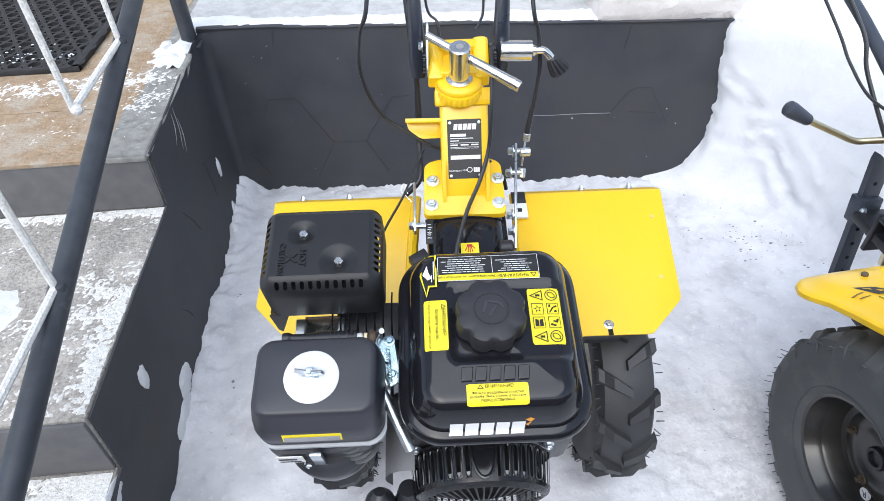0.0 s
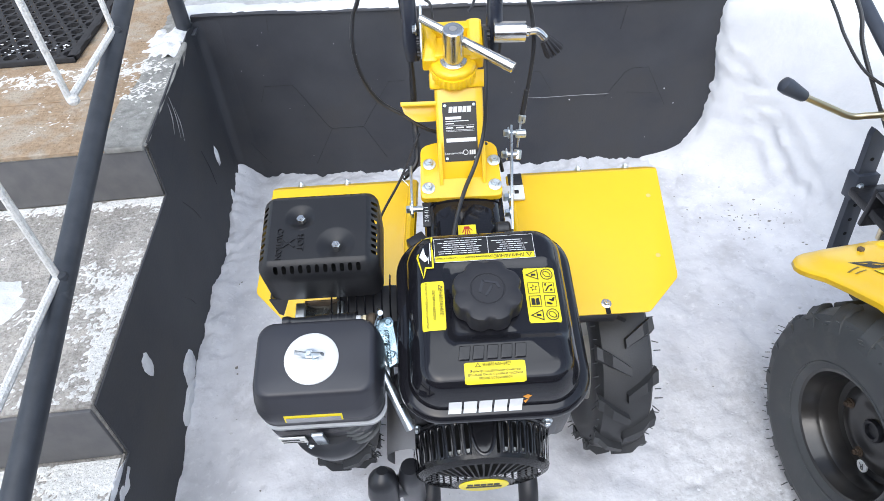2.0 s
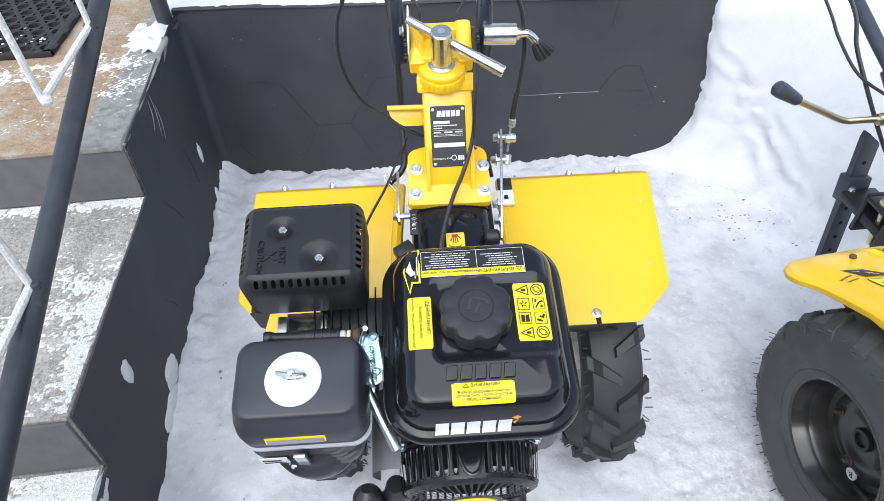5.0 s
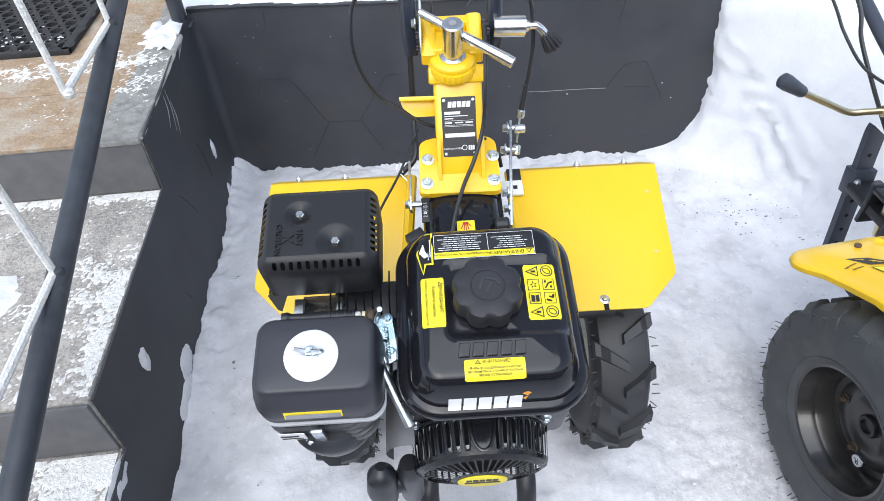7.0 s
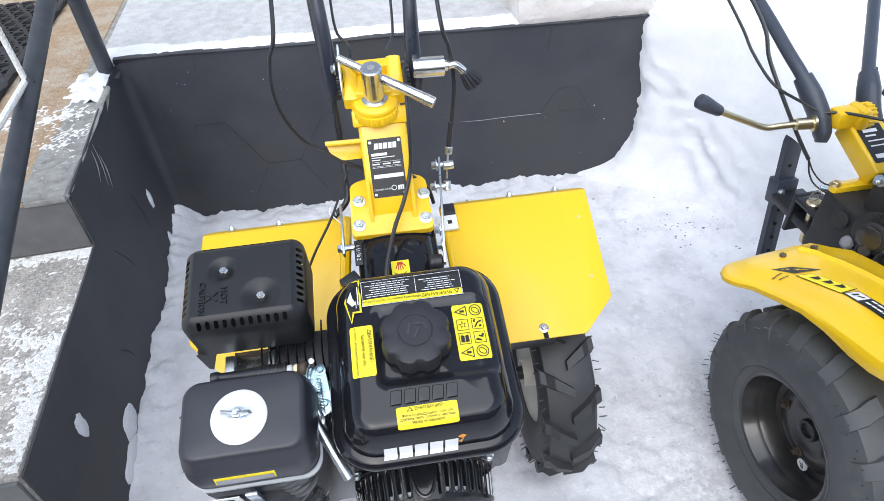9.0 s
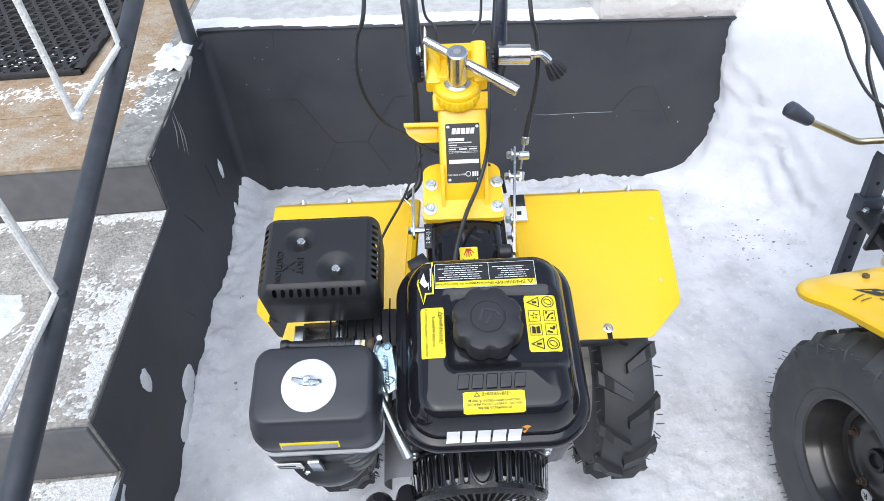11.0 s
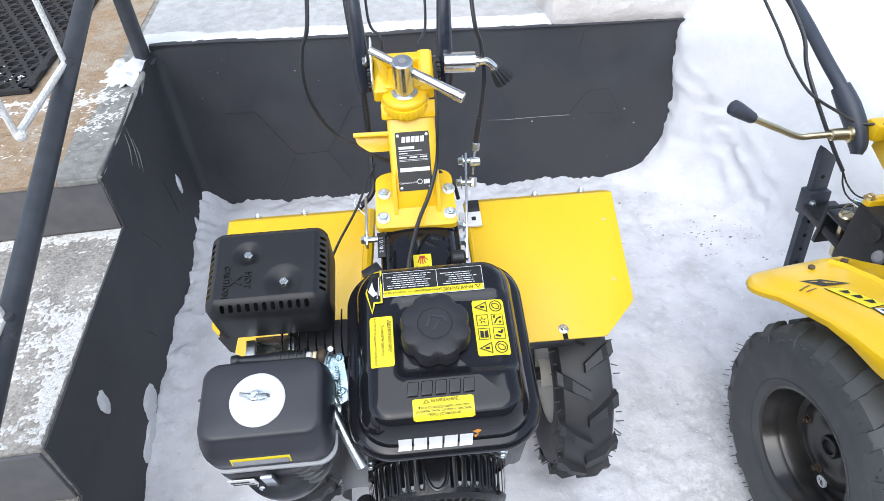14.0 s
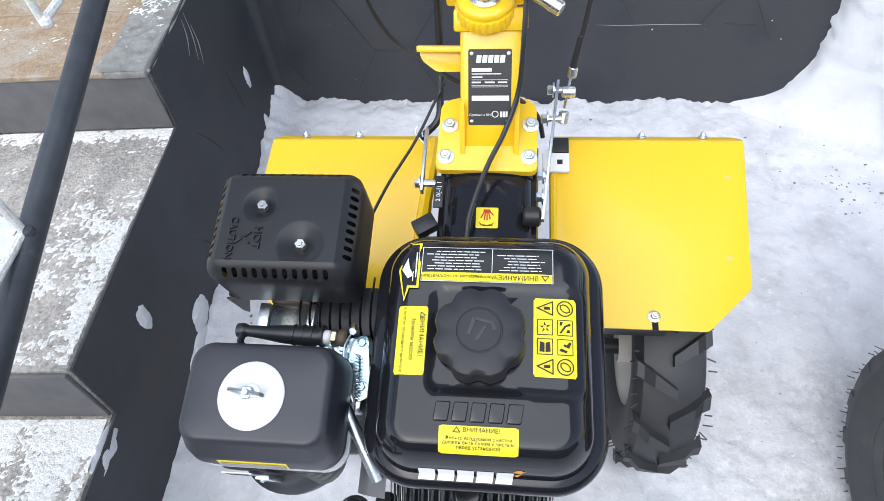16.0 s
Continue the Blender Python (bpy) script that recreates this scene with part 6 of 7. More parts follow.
R2, H2, CX2 = 0.232, 0.098, 0.704
for side in (-1, 1):
    cx = 0.95 + side * (0.95 - CX2)
    hubm = pose(cx, 0.028, 0.229) @ Matrix.Rotation(radians(90), 4, "Y")
    hub = lathe([(0.020, -0.016), (0.045, -0.016), (0.050, -0.020), (0.074, -0.020), (0.082, -0.014), (0.094, -0.016), (0.098, -0.048), (0.104, -0.056), (0.110, -0.070), (0.117, -0.075), (0.118, -0.080), (0.112, -0.078), (0.106, -0.062),
                 (0.100, -0.052), (0.098, 0.0), (0.100, 0.052), (0.110, 0.062), (0.118, 0.072), (0.124, 0.074), (0.123, 0.070), (0.108, 0.056), (0.096, 0.050), (0.088, 0.0), (0.078, -0.010), (0.020, -0.008)], 56,
                m=hubm, close=False)
    wheel = mq("wheel", hub, RIMBLACK, "black enamelled rim with a broad block-tread tyre", angle=40)
    part("tyre", block_tyre_bm(R2, H2, 0.109), RUBBER, wheel, "broad black block-tread tyre", pose(cx, 0.028, 0.229), 40)
    out_block = mesh_of("tread_block", tread_block(R2 + 0.001, H2, -0.95, -0.42, 0.072, 0.10), RUBBER, 40)
    out_block2 = mesh_of("tread_block", tread_block(R2 + 0.001, H2, 0.42, 0.95, 0.072, -0.10), RUBBER, 40)
    mid_block = mesh_of("tread_block", tread_block(R2 + 0.001, H2, -0.33, 0.06, 0.082, -0.10), RUBBER, 40)
    mid_block2 = mesh_of("tread_block", tread_block(R2 + 0.001, H2, -0.06, 0.33, 0.082, 0.10), RUBBER, 40)
    for k in range(18):
        for me, ph in ((out_block, 0.0), (out_block2, 0.5), (mid_block if k % 2 else mid_block2, 0.47)):
            ob = new("tread_block", me)
            ob.parent = wheel
            ob.matrix_basis = pose(cx, 0.028, 0.229, 360 * (k + ph) / 18)
    for r0, x0 in ((0.131, H2 * 0.90), (R2 - 0.050, H2 * 0.985)):
        for s in (-1, 1):
            part("sidewall_ring", ring_bm(r0, s * x0), RUBBER, wheel, at=pose(cx, 0.028, 0.229))
    wh = part("tyre_whisker", hair_bm(R2, H2, 150, 0.012, 20 + side), RUBBER, wheel, at=pose(cx, 0.028, 0.229))
    wh["kind"] = "stuff"
    for k in range(4):
        a = radians(175 + 90 * k)
        p = Vector((cx - 0.0205, 0.028 + 0.062 * math.cos(a), 0.229 + 0.062 * math.sin(a)))
        if side < 0:
            part("wheel_bolt", hexbolt(rod(p + Vector((0.01, 0, 0)), p - Vector((0.012, 0, 0)), 0.005, 10), p, (-1, 0, 0), 0.0066, 0.007), RUST, wheel)
    if side < 0:
        part("axle_end", lathe([(0.0, 0.002), (0.013, 0.002), (0.014, 0.008), (0.019, 0.008), (0.021, 0.005), (0.021, 0.0)], 28, m=aim((cx - 0.016, 0.028, 0.229), (cx - 0.1, 0.028, 0.229))), CAST, wheel)
        part("weld_seam", tube([(cx - 0.018, 0.028 + 0.080 * math.cos(a), 0.229 + 0.080 * math.sin(a)) for a in [radians(60 + 8 * i) for i in range(16)]], 0.0035, 6, 1), RUST, wheel)
        dot = part("side_sticker", lathe([(0.0115, -0.003), (0.0115, 0.0006)], 24, m=aim((cx - 0.0205, 0.0031, 0.1498), (cx - 0.1, 0.0031, 0.1498))), STICKW, wheel, "round white sticker with the letter R")
        part("lettering", letters("R", 0.017, m=Matrix.Translation((cx - 0.0215, 0.0031, 0.1498)) @ Matrix(((0, 0, -1), (0.80, -0.60, 0), (-0.60, -0.80, 0))).to_4x4(), thick=0.0002), INKB, wheel)

# moulded fender: arched sheet with a rolled outer edge
arch_y = [0.300, 0.2965, 0.289, 0.276, 0.255, 0.240, 0.225, 0.205, 0.16, 0.107, 0.057, 0.004, -0.033, -0.065, -0.10, -0.14, -0.19, -0.24]
arch_out = [0.419, 0.4205, 0.424, 0.4285, 0.435, 0.4404, 0.4458, 0.453, 0.472, 0.494, 0.510, 0.522, 0.530, 0.540, 0.555, 0.568, 0.572, 0.566]


def fender2_bm(mirror=1):
    bm = bmesh.new()
    shares = [0.0, 0.0, 0.015, 0.05, 0.15, 0.175, 0.30, 0.50, 0.665, 0.695, 0.725, 0.88, 1.0]
    rise = [-0.018, -0.009, -0.001, 0.001, 0.005, 0.0095, 0.012, 0.0140, 0.0135, 0.0195, 0.0130, 0.006, -0.002]
    top, low = [], []
    for y, z in zip(arch_y, arch_out):
        tip = step(0.302, 0.275, y)
        skirt = float(np.interp(y, [-0.24, 0.0, 0.08, 0.3], [1.0, 1.0, 0.5, 0.38]))
        x0 = float(np.interp(y, [-0.24, -0.137, -0.094, -0.05, 0.06, 0.13, 0.205, 0.225, 0.245, 0.262, 0.276, 0.289, 0.2965, 0.3], [0.735, 0.675, 0.645, 0.633, 0.628, 0.626, 0.612, 0.597, 0.587, 0.589, 0.597, 0.611, 0.628, 0.650]))
        x1 = float(np.interp(y, [-0.24, 0.2, 0.262, 0.275, 0.3], [0.860, 0.860, 0.850, 0.825, 0.80]))
        inner_drop = float(np.interp(y, [-0.24, 0.0, 0.1, 0.2, 0.3], [0.075, 0.050, 0.018, 0.0, -0.012]))
        rt, rl = [], []
        for s, r in zip(shares, rise):
            x = x0 + s * (x1 - x0)
            zz = z + (r * (0.35 + 0.65 * tip) if s > 0 else (r - (0.010 if r < -0.01 else 0.0)) * skirt) - inner_drop * s * s
            x = 0.95 + mirror * (x - 0.95)
            rt.append(bm.verts.new((x, y, zz)))
            rl.append(bm.verts.new((x + mirror * 0.002, y, zz - 0.003)))
        top.append(rt)
        low.append(rl)
    n, m = len(top), len(top[0])
    for i in range(n - 1):
        for j in range(m - 1):
            bm.faces.new((top[i][j], top[i][j + 1], top[i + 1][j + 1], top[i + 1][j]))
            bm.faces.new((low[i][j], low[i + 1][j], low[i + 1][j + 1], low[i][j + 1]))
        bm.faces.new((top[i][0], top[i + 1][0], low[i + 1][0], low[i][0]))
        bm.faces.new((top[i][-1], low[i][-1], low[i + 1][-1], top[i + 1][-1]))
    for j in range(m - 1):
        bm.faces.new((top[0][j], low[0][j], low[0][j + 1], top[0][j + 1]))
        bm.faces.new((top[-1][j], top[-1][j + 1], low[-1][j + 1], low[-1][j]))
    return bm


def fender2_z(x, y):
    z = float(np.interp(y, arch_y[::-1], arch_out[::-1]))
    drop = float(np.interp(y, [-0.24, 0.0, 0.1, 0.2, 0.3], [0.075, 0.050, 0.018, 0.0, -0.012]))
    s = (x - 0.61) / 0.25
    r = float(np.interp(s, [0.015, 0.05, 0.15, 0.175, 0.30, 0.50, 0.665, 0.695, 0.725, 0.88, 1.0], [-0.001, 0.001, 0.005, 0.0095, 0.012, 0.014, 0.0135, 0.0195, 0.0130, 0.006, -0.002]))
    return z + r - drop * s * s


f2 = mq("fender", fender2_bm(), YELLOW, "moulded yellow plastic fender arched over the tyre", angle=34)
mq("fender", fender2_bm(-1), YELLOW, "moulded yellow plastic fender arched over the tyre", angle=75)


def laid(poly, lift, sub=6):
    """A quadrilateral finely divided and laid on the fender."""
    bm = bmesh.new()
    a, b, c, d = [Vector(p) for p in poly]
    vv = {}
    for i in range(sub + 1):
        for j in range(sub + 1):
            u, v = i / sub, j / sub
            p = a * (1 - u) * (1 - v) + b * u * (1 - v) + c * u * v + d * (1 - u) * v
            vv[i, j] = bm.verts.new((p.x, p.y, fender2_z(p.x, p.y) + lift))
    for i in range(sub):
        for j in range(sub):
            bm.faces.new((vv[i, j], vv[i + 1, j], vv[i + 1, j + 1], vv[i, j + 1]))
    return bm


part("maker_label", laid([(0.698, 0.113), (0.725, 0.110), (0.736, 0.001), (0.703, -0.002)], 0.0012, 10), STICKB, f2, "long black label with plain white bars")
part("label_mark", laid([(0.7005, 0.1105), (0.7225, 0.108), (0.7250, 0.085), (0.7020, 0.086)], 0.0018, 6), STICKW, f2)
part("label_mark", laid([(0.706, 0.106), (0.718, 0.103), (0.716, 0.098), (0.707, 0.100)], 0.0022, 4), INKB, f2)
part("label_mark", laid([(0.709, 0.097), (0.714, 0.096), (0.720, 0.089), (0.715, 0.089)], 0.0022, 4), INKB, f2)
for k in range(7):
    y = 0.079 - 0.0105 * k
    part("small_print", laid([(0.7195 + 0.0004 * k, y), (0.7235 + 0.0004 * k, y), (0.7243 + 0.0004 * k, y - 0.0088), (0.7203 + 0.0004 * k, y - 0.0088)], 0.0018, 3), INKW, f2)
    part("small_print", laid([(0.7085 + 0.0006 * k, y), (0.7125 + 0.0006 * k, y), (0.7132 + 0.0006 * k, y - 0.0085), (0.7092 + 0.0006 * k, y - 0.0085)], 0.0018, 3), INKW, f2)
part("label_frame", laid([(0.681, 0.194), (0.7085, 0.190), (0.731, 0.1175), (0.696, 0.1125)], 0.0010, 8), INKB, f2)
part("safety_label", laid([(0.6825, 0.192), (0.7078, 0.1885), (0.7290, 0.1190), (0.6965, 0.1145)], 0.0015, 8), STICKY, f2, "yellow safety label with dark signs")
for a, dx in ((0.178, 0.0), (0.158, 0.006), (0.139, 0.012)):
    part("safety_sign", laid([(0.693 + dx, a), (0.709 + dx, a - 0.002), (0.705 + dx, a - 0.013), (0.698 + dx, a - 0.012)], 0.0020, 4), INKB, f2)
part("dirty_label", laid([(0.662, 0.2310), (0.698, 0.2243), (0.733, 0.1965), (0.686, 0.2010)], 0.0012, 8), STICKB, f2, "rubbed black label")
worn = random.Random(17)
for k in range(12):
    u, v = worn.uniform(0.08, 0.85), worn.uniform(0.05, 0.9)
    x, y = 0.664 + 0.045 * u + 0.018 * v, 0.229 - 0.024 * u - 0.006 * v
    w, h = worn.uniform(0.003, 0.009), worn.uniform(0.0015, 0.004)
    part("worn_patch", laid([(x, y), (x + w, y - 0.4 * w), (x + w * 1.1, y - 0.4 * w - h), (x + 0.2 * w, y - h)], 0.0018, 2), YELLOW if k % 3 else GRIME, f2)
for q in ([(0.640, 0.222), (0.660, 0.236), (0.663, 0.233), (0.644, 0.218)], [(0.645, 0.206), (0.668, 0.214), (0.670, 0.211), (0.648, 0.203)], [(0.650, 0.196), (0.672, 0.201), (0.673, 0.1985), (0.652, 0.193)]):
    part("rub_mark", laid(q, 0.0010, 4), GRIME, f2)
for x, y in ((0.710, 0.264), (0.775, 0.267)):
    part("fender_bolt", hexbolt(bmesh.new(), (x, y, fender2_z(x, y)), (0, 0.1, 1), 0.0062, 0.006, False), RUST, f2)
    part("grease_mark", laid([(x - 0.011, y - 0.004), (x - 0.002, y - 0.010), (x + 0.012, y + 0.002), (x + 0.001, y + 0.007)], 0.0007, 4), GRIME, f2)
part("fender_bolt", hexbolt(bmesh.new(), (0.689, -0.108, fender2_z(0.689, -0.108)), (0, 0.1, 1), 0.0075, 0.005), RUST, f2)

# column, swivel and handlebars
c2 = bmesh.new()
C2 = Matrix.Translation((0.995, 0.4265, 0.5468)) @ Matrix((Vector((1, 0, 0)), Vector((0, 0.9195, 0.393)), Vector((0, -0.393, 0.9195)))).transposed().to_4x4()
box(-0.038, 0.038, -0.066, 0.068, -0.046, 0.0, 0.005, c2, C2, 3)
column2 = mq("steering_column", c2, YELLOW, "yellow square steering column")
base2 = prism(rounded([(0.888, 0.380), (1.045, 0.370), (1.045, 0.410), (0.888, 0.398)], 0.006), 0.0, 0.012, 0.002)
for v in base2.verts:
    v.co.z += 0.474 - 0.10 * (v.co.y - 0.40)
part("column_base", base2, YELLOW, column2)
part("base_bolt", hexbolt(bmesh.new(), (0.899, 0.393, 0.486), (0, 0, 1), 0.008, 0.008), BRASSY, column2)
part("type_plate", sticker(-0.030, 0.026, -0.042, 0.050, 0.002), STICKB, column2, "black type plate with white bars", C2 @ Matrix.Translation((0, 0, 0.0008)))
part("small_print", bars([(-0.022, 0.028, -0.032, -0.022), (-0.020, 0.012, 0.030, 0.038), (-0.020, 0.004, 0.020, 0.024), (-0.020, 0.016, 0.008, 0.011), (-0.020, 0.010, -0.004, -0.001)]), INKW, column2, at=C2 @ Matrix.Translation((0, 0, 0.0014)))
head2 = box(0.922, 0.990, 0.470, 0.510, 0.560, 0.601, 0.010)
box(0.962, 0.990, 0.458, 0.512, 0.556, 0.606, 0.012, head2)
toothed = [[(x, 0.484 + (0.025 + (0.0018 if i % 4 < 2 else -0.001)) * math.cos(2 * math.pi * i / 72), 0.582 + (0.025 + (0.0018 if i % 4 < 2 else -0.001)) * math.sin(2 * math.pi * i / 72)) for i in range(72)] for x in (0.982, 0.998)]
loft(toothed, head2)
swivel2 = mq("swivel_head", head2, YELLOW, "yellow swivel head with a toothed boss", angle=30)
for pts, low in (([(0.905, 0.545, 0.606), (0.898, 0.585, 0.636), (0.896, 0.64, 0.660), (0.903, 0.78, 0.710), (0.91, 0.98, 0.77)],
                  [(0.912, 0.483, 0.530), (0.915, 0.492, 0.545), (0.914, 0.512, 0.572), (0.905, 0.545, 0.606), (0.898, 0.580, 0.633)]),
                 ([(1.042, 0.548, 0.600), (1.058, 0.582, 0.622), (1.105, 0.652, 0.651), (1.174, 0.75, 0.685), (1.30, 0.93, 0.745)],
                  [(1.030, 0.478, 0.526), (1.030, 0.490, 0.548), (1.032, 0.520, 0.574), (1.042, 0.548, 0.600), (1.056, 0.578, 0.620)])):
    part("handlebar", tube(pts, 0.0130, 16, 6), SLATE, swivel2, "dark blue-black enamelled handlebar")
    socket = tube(low, 0.02, 16, 6, radii=(0.015, 0.0225, 0.0255, 0.0245, 0.0185), flat=(0.7, 0.75, 0.8, 0.88, 1.0))
    part("handle_socket", socket, SLATE, swivel2, "pressed lower end of the handlebar")
    mid, end = Vector(low[3]), Vector(low[2])
    part("socket_seam", rod(mid + Vector((-0.012, -0.012, 0.014)), end + Vector((-0.010, -0.014, 0.012)), 0.0022, 6), NAVY, swivel2)
part("handle_rib", rod((1.048, 0.515, 0.560), (1.075, 0.585, 0.628), 0.005, 8), SLATE, swivel2)
barrel2 = rod((0.856, 0.510, 0.567), (0.898, 0.502, 0.568), 0.0125, 18)
lathe([(0.017, 0), (0.017, 0.005), (0.013, 0.006)], 18, barrel2, aim((0.896, 0.502, 0.568), (0.85, 0.512, 0.566)))
lev2 = mq("clamp_lever", barrel2, BRASSY, "yellow-passivated clamp lever with a black knob")
part("lever_arm", tube([(0.858, 0.510, 0.567), (0.825, 0.515, 0.565), (0.795, 0.520, 0.564), (0.755, 0.528, 0.580), (0.690, 0.541, 0.608)], 0.0068, 12, 6), BRASSY, lev2)
part("knob", lathe([(0.0095, 0), (0.0115, 0.004), (0.0160, 0.045), (0.0150, 0.056), (0.010, 0.060), (0.0, 0.061)], 20, m=aim((0.697, 0.5395, 0.605), (0.640, 0.551, 0.637))), SLATE, lev2, "black tapered plastic knob")
for c, r in (([(0.74, 0.78, 0.83), (0.777, 0.66, 0.728), (0.785, 0.61, 0.689), (0.815, 0.56, 0.640), (0.869, 0.53, 0.607), (0.905, 0.503, 0.592), (0.935, 0.4800, 0.598), (0.960, 0.4440, 0.604), (0.985, 0.4120, 0.608), (1.02, 0.36, 0.62)], 0.0030),
             ([(0.79, 0.76, 0.82), (0.814, 0.64, 0.732), (0.820, 0.60, 0.676), (0.842, 0.54, 0.602), (0.870, 0.495, 0.535), (0.887, 0.47, 0.500)], 0.0040),
             ([(0.887, 0.47, 0.500), (0.898, 0.455, 0.475), (0.910, 0.43, 0.462), (0.93, 0.40, 0.470)], 0.0018),
             ([(0.887, 0.47, 0.500), (0.892, 0.458, 0.470), (0.905, 0.44, 0.448), (0.930, 0.39, 0.440)], 0.0018)):
    mq("control_cable", tube(c, r, 8, 8), CABLE, "black sheathed control cable")
mq("cable_end", rod((0.905, 0.432, 0.452), (0.934, 0.404, 0.449), 0.0044, 10), ZINCBLUE, "bright cable end")

# drag bar and hitch pin
leg = bmesh.new()
prism(rounded([(-0.020, -0.20), (0.020, -0.20), (0.020, 0.165), (-0.016, 0.195), (-0.020, 0.18)], 0.003), -0.008, 0.008, 0.001, leg)
LM = Matrix.Translation((0.944, 0.560, 0.290)) @ Matrix.Rotation(radians(-1), 4, "Y") @ Matrix.Rotation(radians(82), 4, "X")
bmesh.ops.transform(leg, matrix=LM, verts=leg.verts)
drag = mq("drag_bar", leg, SLATE, "dark grey drag bar with a row of holes")
for k in range(7):
    # flat near-black discs painted as the shaded holes
    part("bar_hole", lathe([(0.0045, 0), (0.0045, 0.0007)], 12, m=LM @ Matrix.Translation((0, -0.12 + 0.040 * k, 0.0082))), DARKVOID, drag)
part("bar_clamp", box(-0.026, 0.026, 0.020, 0.085, -0.018, 0.020, 0.003, m=LM), SLATE, drag)
part("clamp_bolt", hexbolt(bmesh.new(), LM @ Vector((-0.018, 0.060, 0.022)), LM.to_3x3() @ Vector((0, 0, 1)), 0.006, 0.006), ZINC, drag)
hitch = box(0.905, 0.985, 0.40, 0.55, 0.330, 0.352, 0.004)
box(0.895, 0.960, 0.405, 0.470, 0.388, 0.400, 0.003, hitch)
box(0.900, 0.960, 0.470, 0.482, 0.300, 0.400, 0.003, hitch)
hitch_ob = mq("hitch_bracket", hitch, CAST, "black hitch bracket")
pinb = rod((0.930, 0.437, 0.290), (0.914, 0.437, 0.405), 0.0085, 16)
lathe([(0.016, 0), (0.016, 0.006), (0.012, 0.009)], 18, pinb, aim((0.9155, 0.437, 0.400), (0.912, 0.437, 0.425)))
part("hitch_pin", pinb, BRASSY, hitch_ob)
part("pin_ring", tube([(0.912 + 0.0125 * math.cos(a), 0.440, 0.421 + 0.0125 * math.sin(a)) for a in [2 * math.pi * i / 20 for i in range(21)]], 0.0014, 6, 1), BRASSY, hitch_ob)

# gearbox, engine, filter
g2 = box(0.884, 1.05, 0.16, 0.400, 0.16, 0.476, 0.010)
gear2 = mq("gearbox", g2, DARKCAST, "black cast gearbox")
for c, d, r, h, mt in (((0.886, 0.252, 0.468), (-1, -0.2, 0.1), 0.032, 0.014, DARKCAST), ((0.874, 0.250, 0.470), (-1, -0.2, 0.1), 0.024, 0.008, RIMBLACK), ((0.880, 0.330, 0.450), (-1, -0.1, 0.2), 0.018, 0.006, DARKCAST),
                       ((0.880, 0.250, 0.440), (-0.8, -0.4, 0.3), 0.012, 0.02, DARKCAST)):
    part("gear_cover", lathe([(r, 0), (r, h * 0.8), (r * 0.85, h), (0, h)], 24, m=aim(c, Vector(c) + Vector(d))), mt, gear2)
part("breather_cap", lathe([(0.010, 0), (0.014, 0.006), (0.013, 0.018), (0.008, 0.022)], 16, m=aim((0.886, 0.296, 0.418), (0.856, 0.280, 0.434))), GREYPAD, gear2)
for k in range(3):
    part("gear_rib", box(0.868, 0.880, 0.215 + 0.022 * k, 0.221 + 0.022 * k, 0.36, 0.46, 0.002), CAST, gear2)
for p in ((0.895, 0.225, 0.455), (0.893, 0.205, 0.430)):
    part("gear_bolt", hexbolt(rod(p, Vector(p) + Vector((-0.018, -0.006, 0.004)), 0.004, 10), p, (-1, -0.3, 0.2), 0.0075, 0.008), RUST, gear2)
eng2 = box(0.915, 1.16, 0.06, 0.34, 0.30, 0.56, 0.02)
block2 = mq("engine_block", eng2, DARKCAST, "black engine block")
st2 = lathe([(0.105, 0), (0.105, 0.03), (0.098, 0.055), (0.080, 0.068), (0.03, 0.074), (0.0, 0.074)], 44, m=aim((0.985, 0.085, 0.415), (0.985, -0.1, 0.415)))
part("recoil_starter", st2, SATIN, block2, "black ribbed recoil starter cover")
for k in range(22):
    a = 2 * math.pi * k / 22
    c, s = math.cos(a), math.sin(a)
    part("starter_rib", tube([(0.985 + 0.045 * c, 0.0115, 0.415 + 0.045 * s), (0.985 + 0.085 * c, 0.018, 0.415 + 0.085 * s), (0.985 + 0.1045 * c, 0.045, 0.415 + 0.1045 * s)], 0.0030, 6, 3), SATIN, block2)
part("clip", box(0.893, 0.925, 0.172, 0.207, 0.526, 0.562, 0.004), PIPE, block2)
stack = box(0.892, 1.02, 0.170, 0.330, 0.655, 0.690, 0.010)
box(0.922, 1.0, 0.240, 0.325, 0.50, 0.66, 0.008, stack)
carb2 = mq("carburettor_shroud", stack, DARKCAST, "black intake shroud above the carburettor")
bowl = lathe([(0.010, 0), (0.020, 0.006), (0.022, 0.030), (0.016, 0.036), (0.016, 0.048), (0.024, 0.052), (0.024, 0.062), (0.015, 0.066), (0.015, 0.10)], 24, m=Matrix.Translation((0.912, 0.222, 0.560)))
part("carburettor", bowl, DARKCAST, carb2, "dark carburettor with bright fittings")
part("carburettor_plate", box(0.890, 0.925, 0.195, 0.245, 0.628, 0.634, 0.002), ZINC, carb2)
part("carburettor_nut", hexbolt(bmesh.new(), (0.890, 0.226, 0.585), (-1, 0, 0.2), 0.008, 0.010), BRASSY, carb2)
part("carburettor_screw", rod((0.892, 0.205, 0.600), (0.876, 0.196, 0.604), 0.006, 10), ZINC, carb2)
part("carburettor_linkage", tube([(0.900, 0.190, 0.610), (0.888, 0.182, 0.585), (0.890, 0.178, 0.560), (0.905, 0.185, 0.535)], 0.0016, 6, 5), ZINC, carb2)
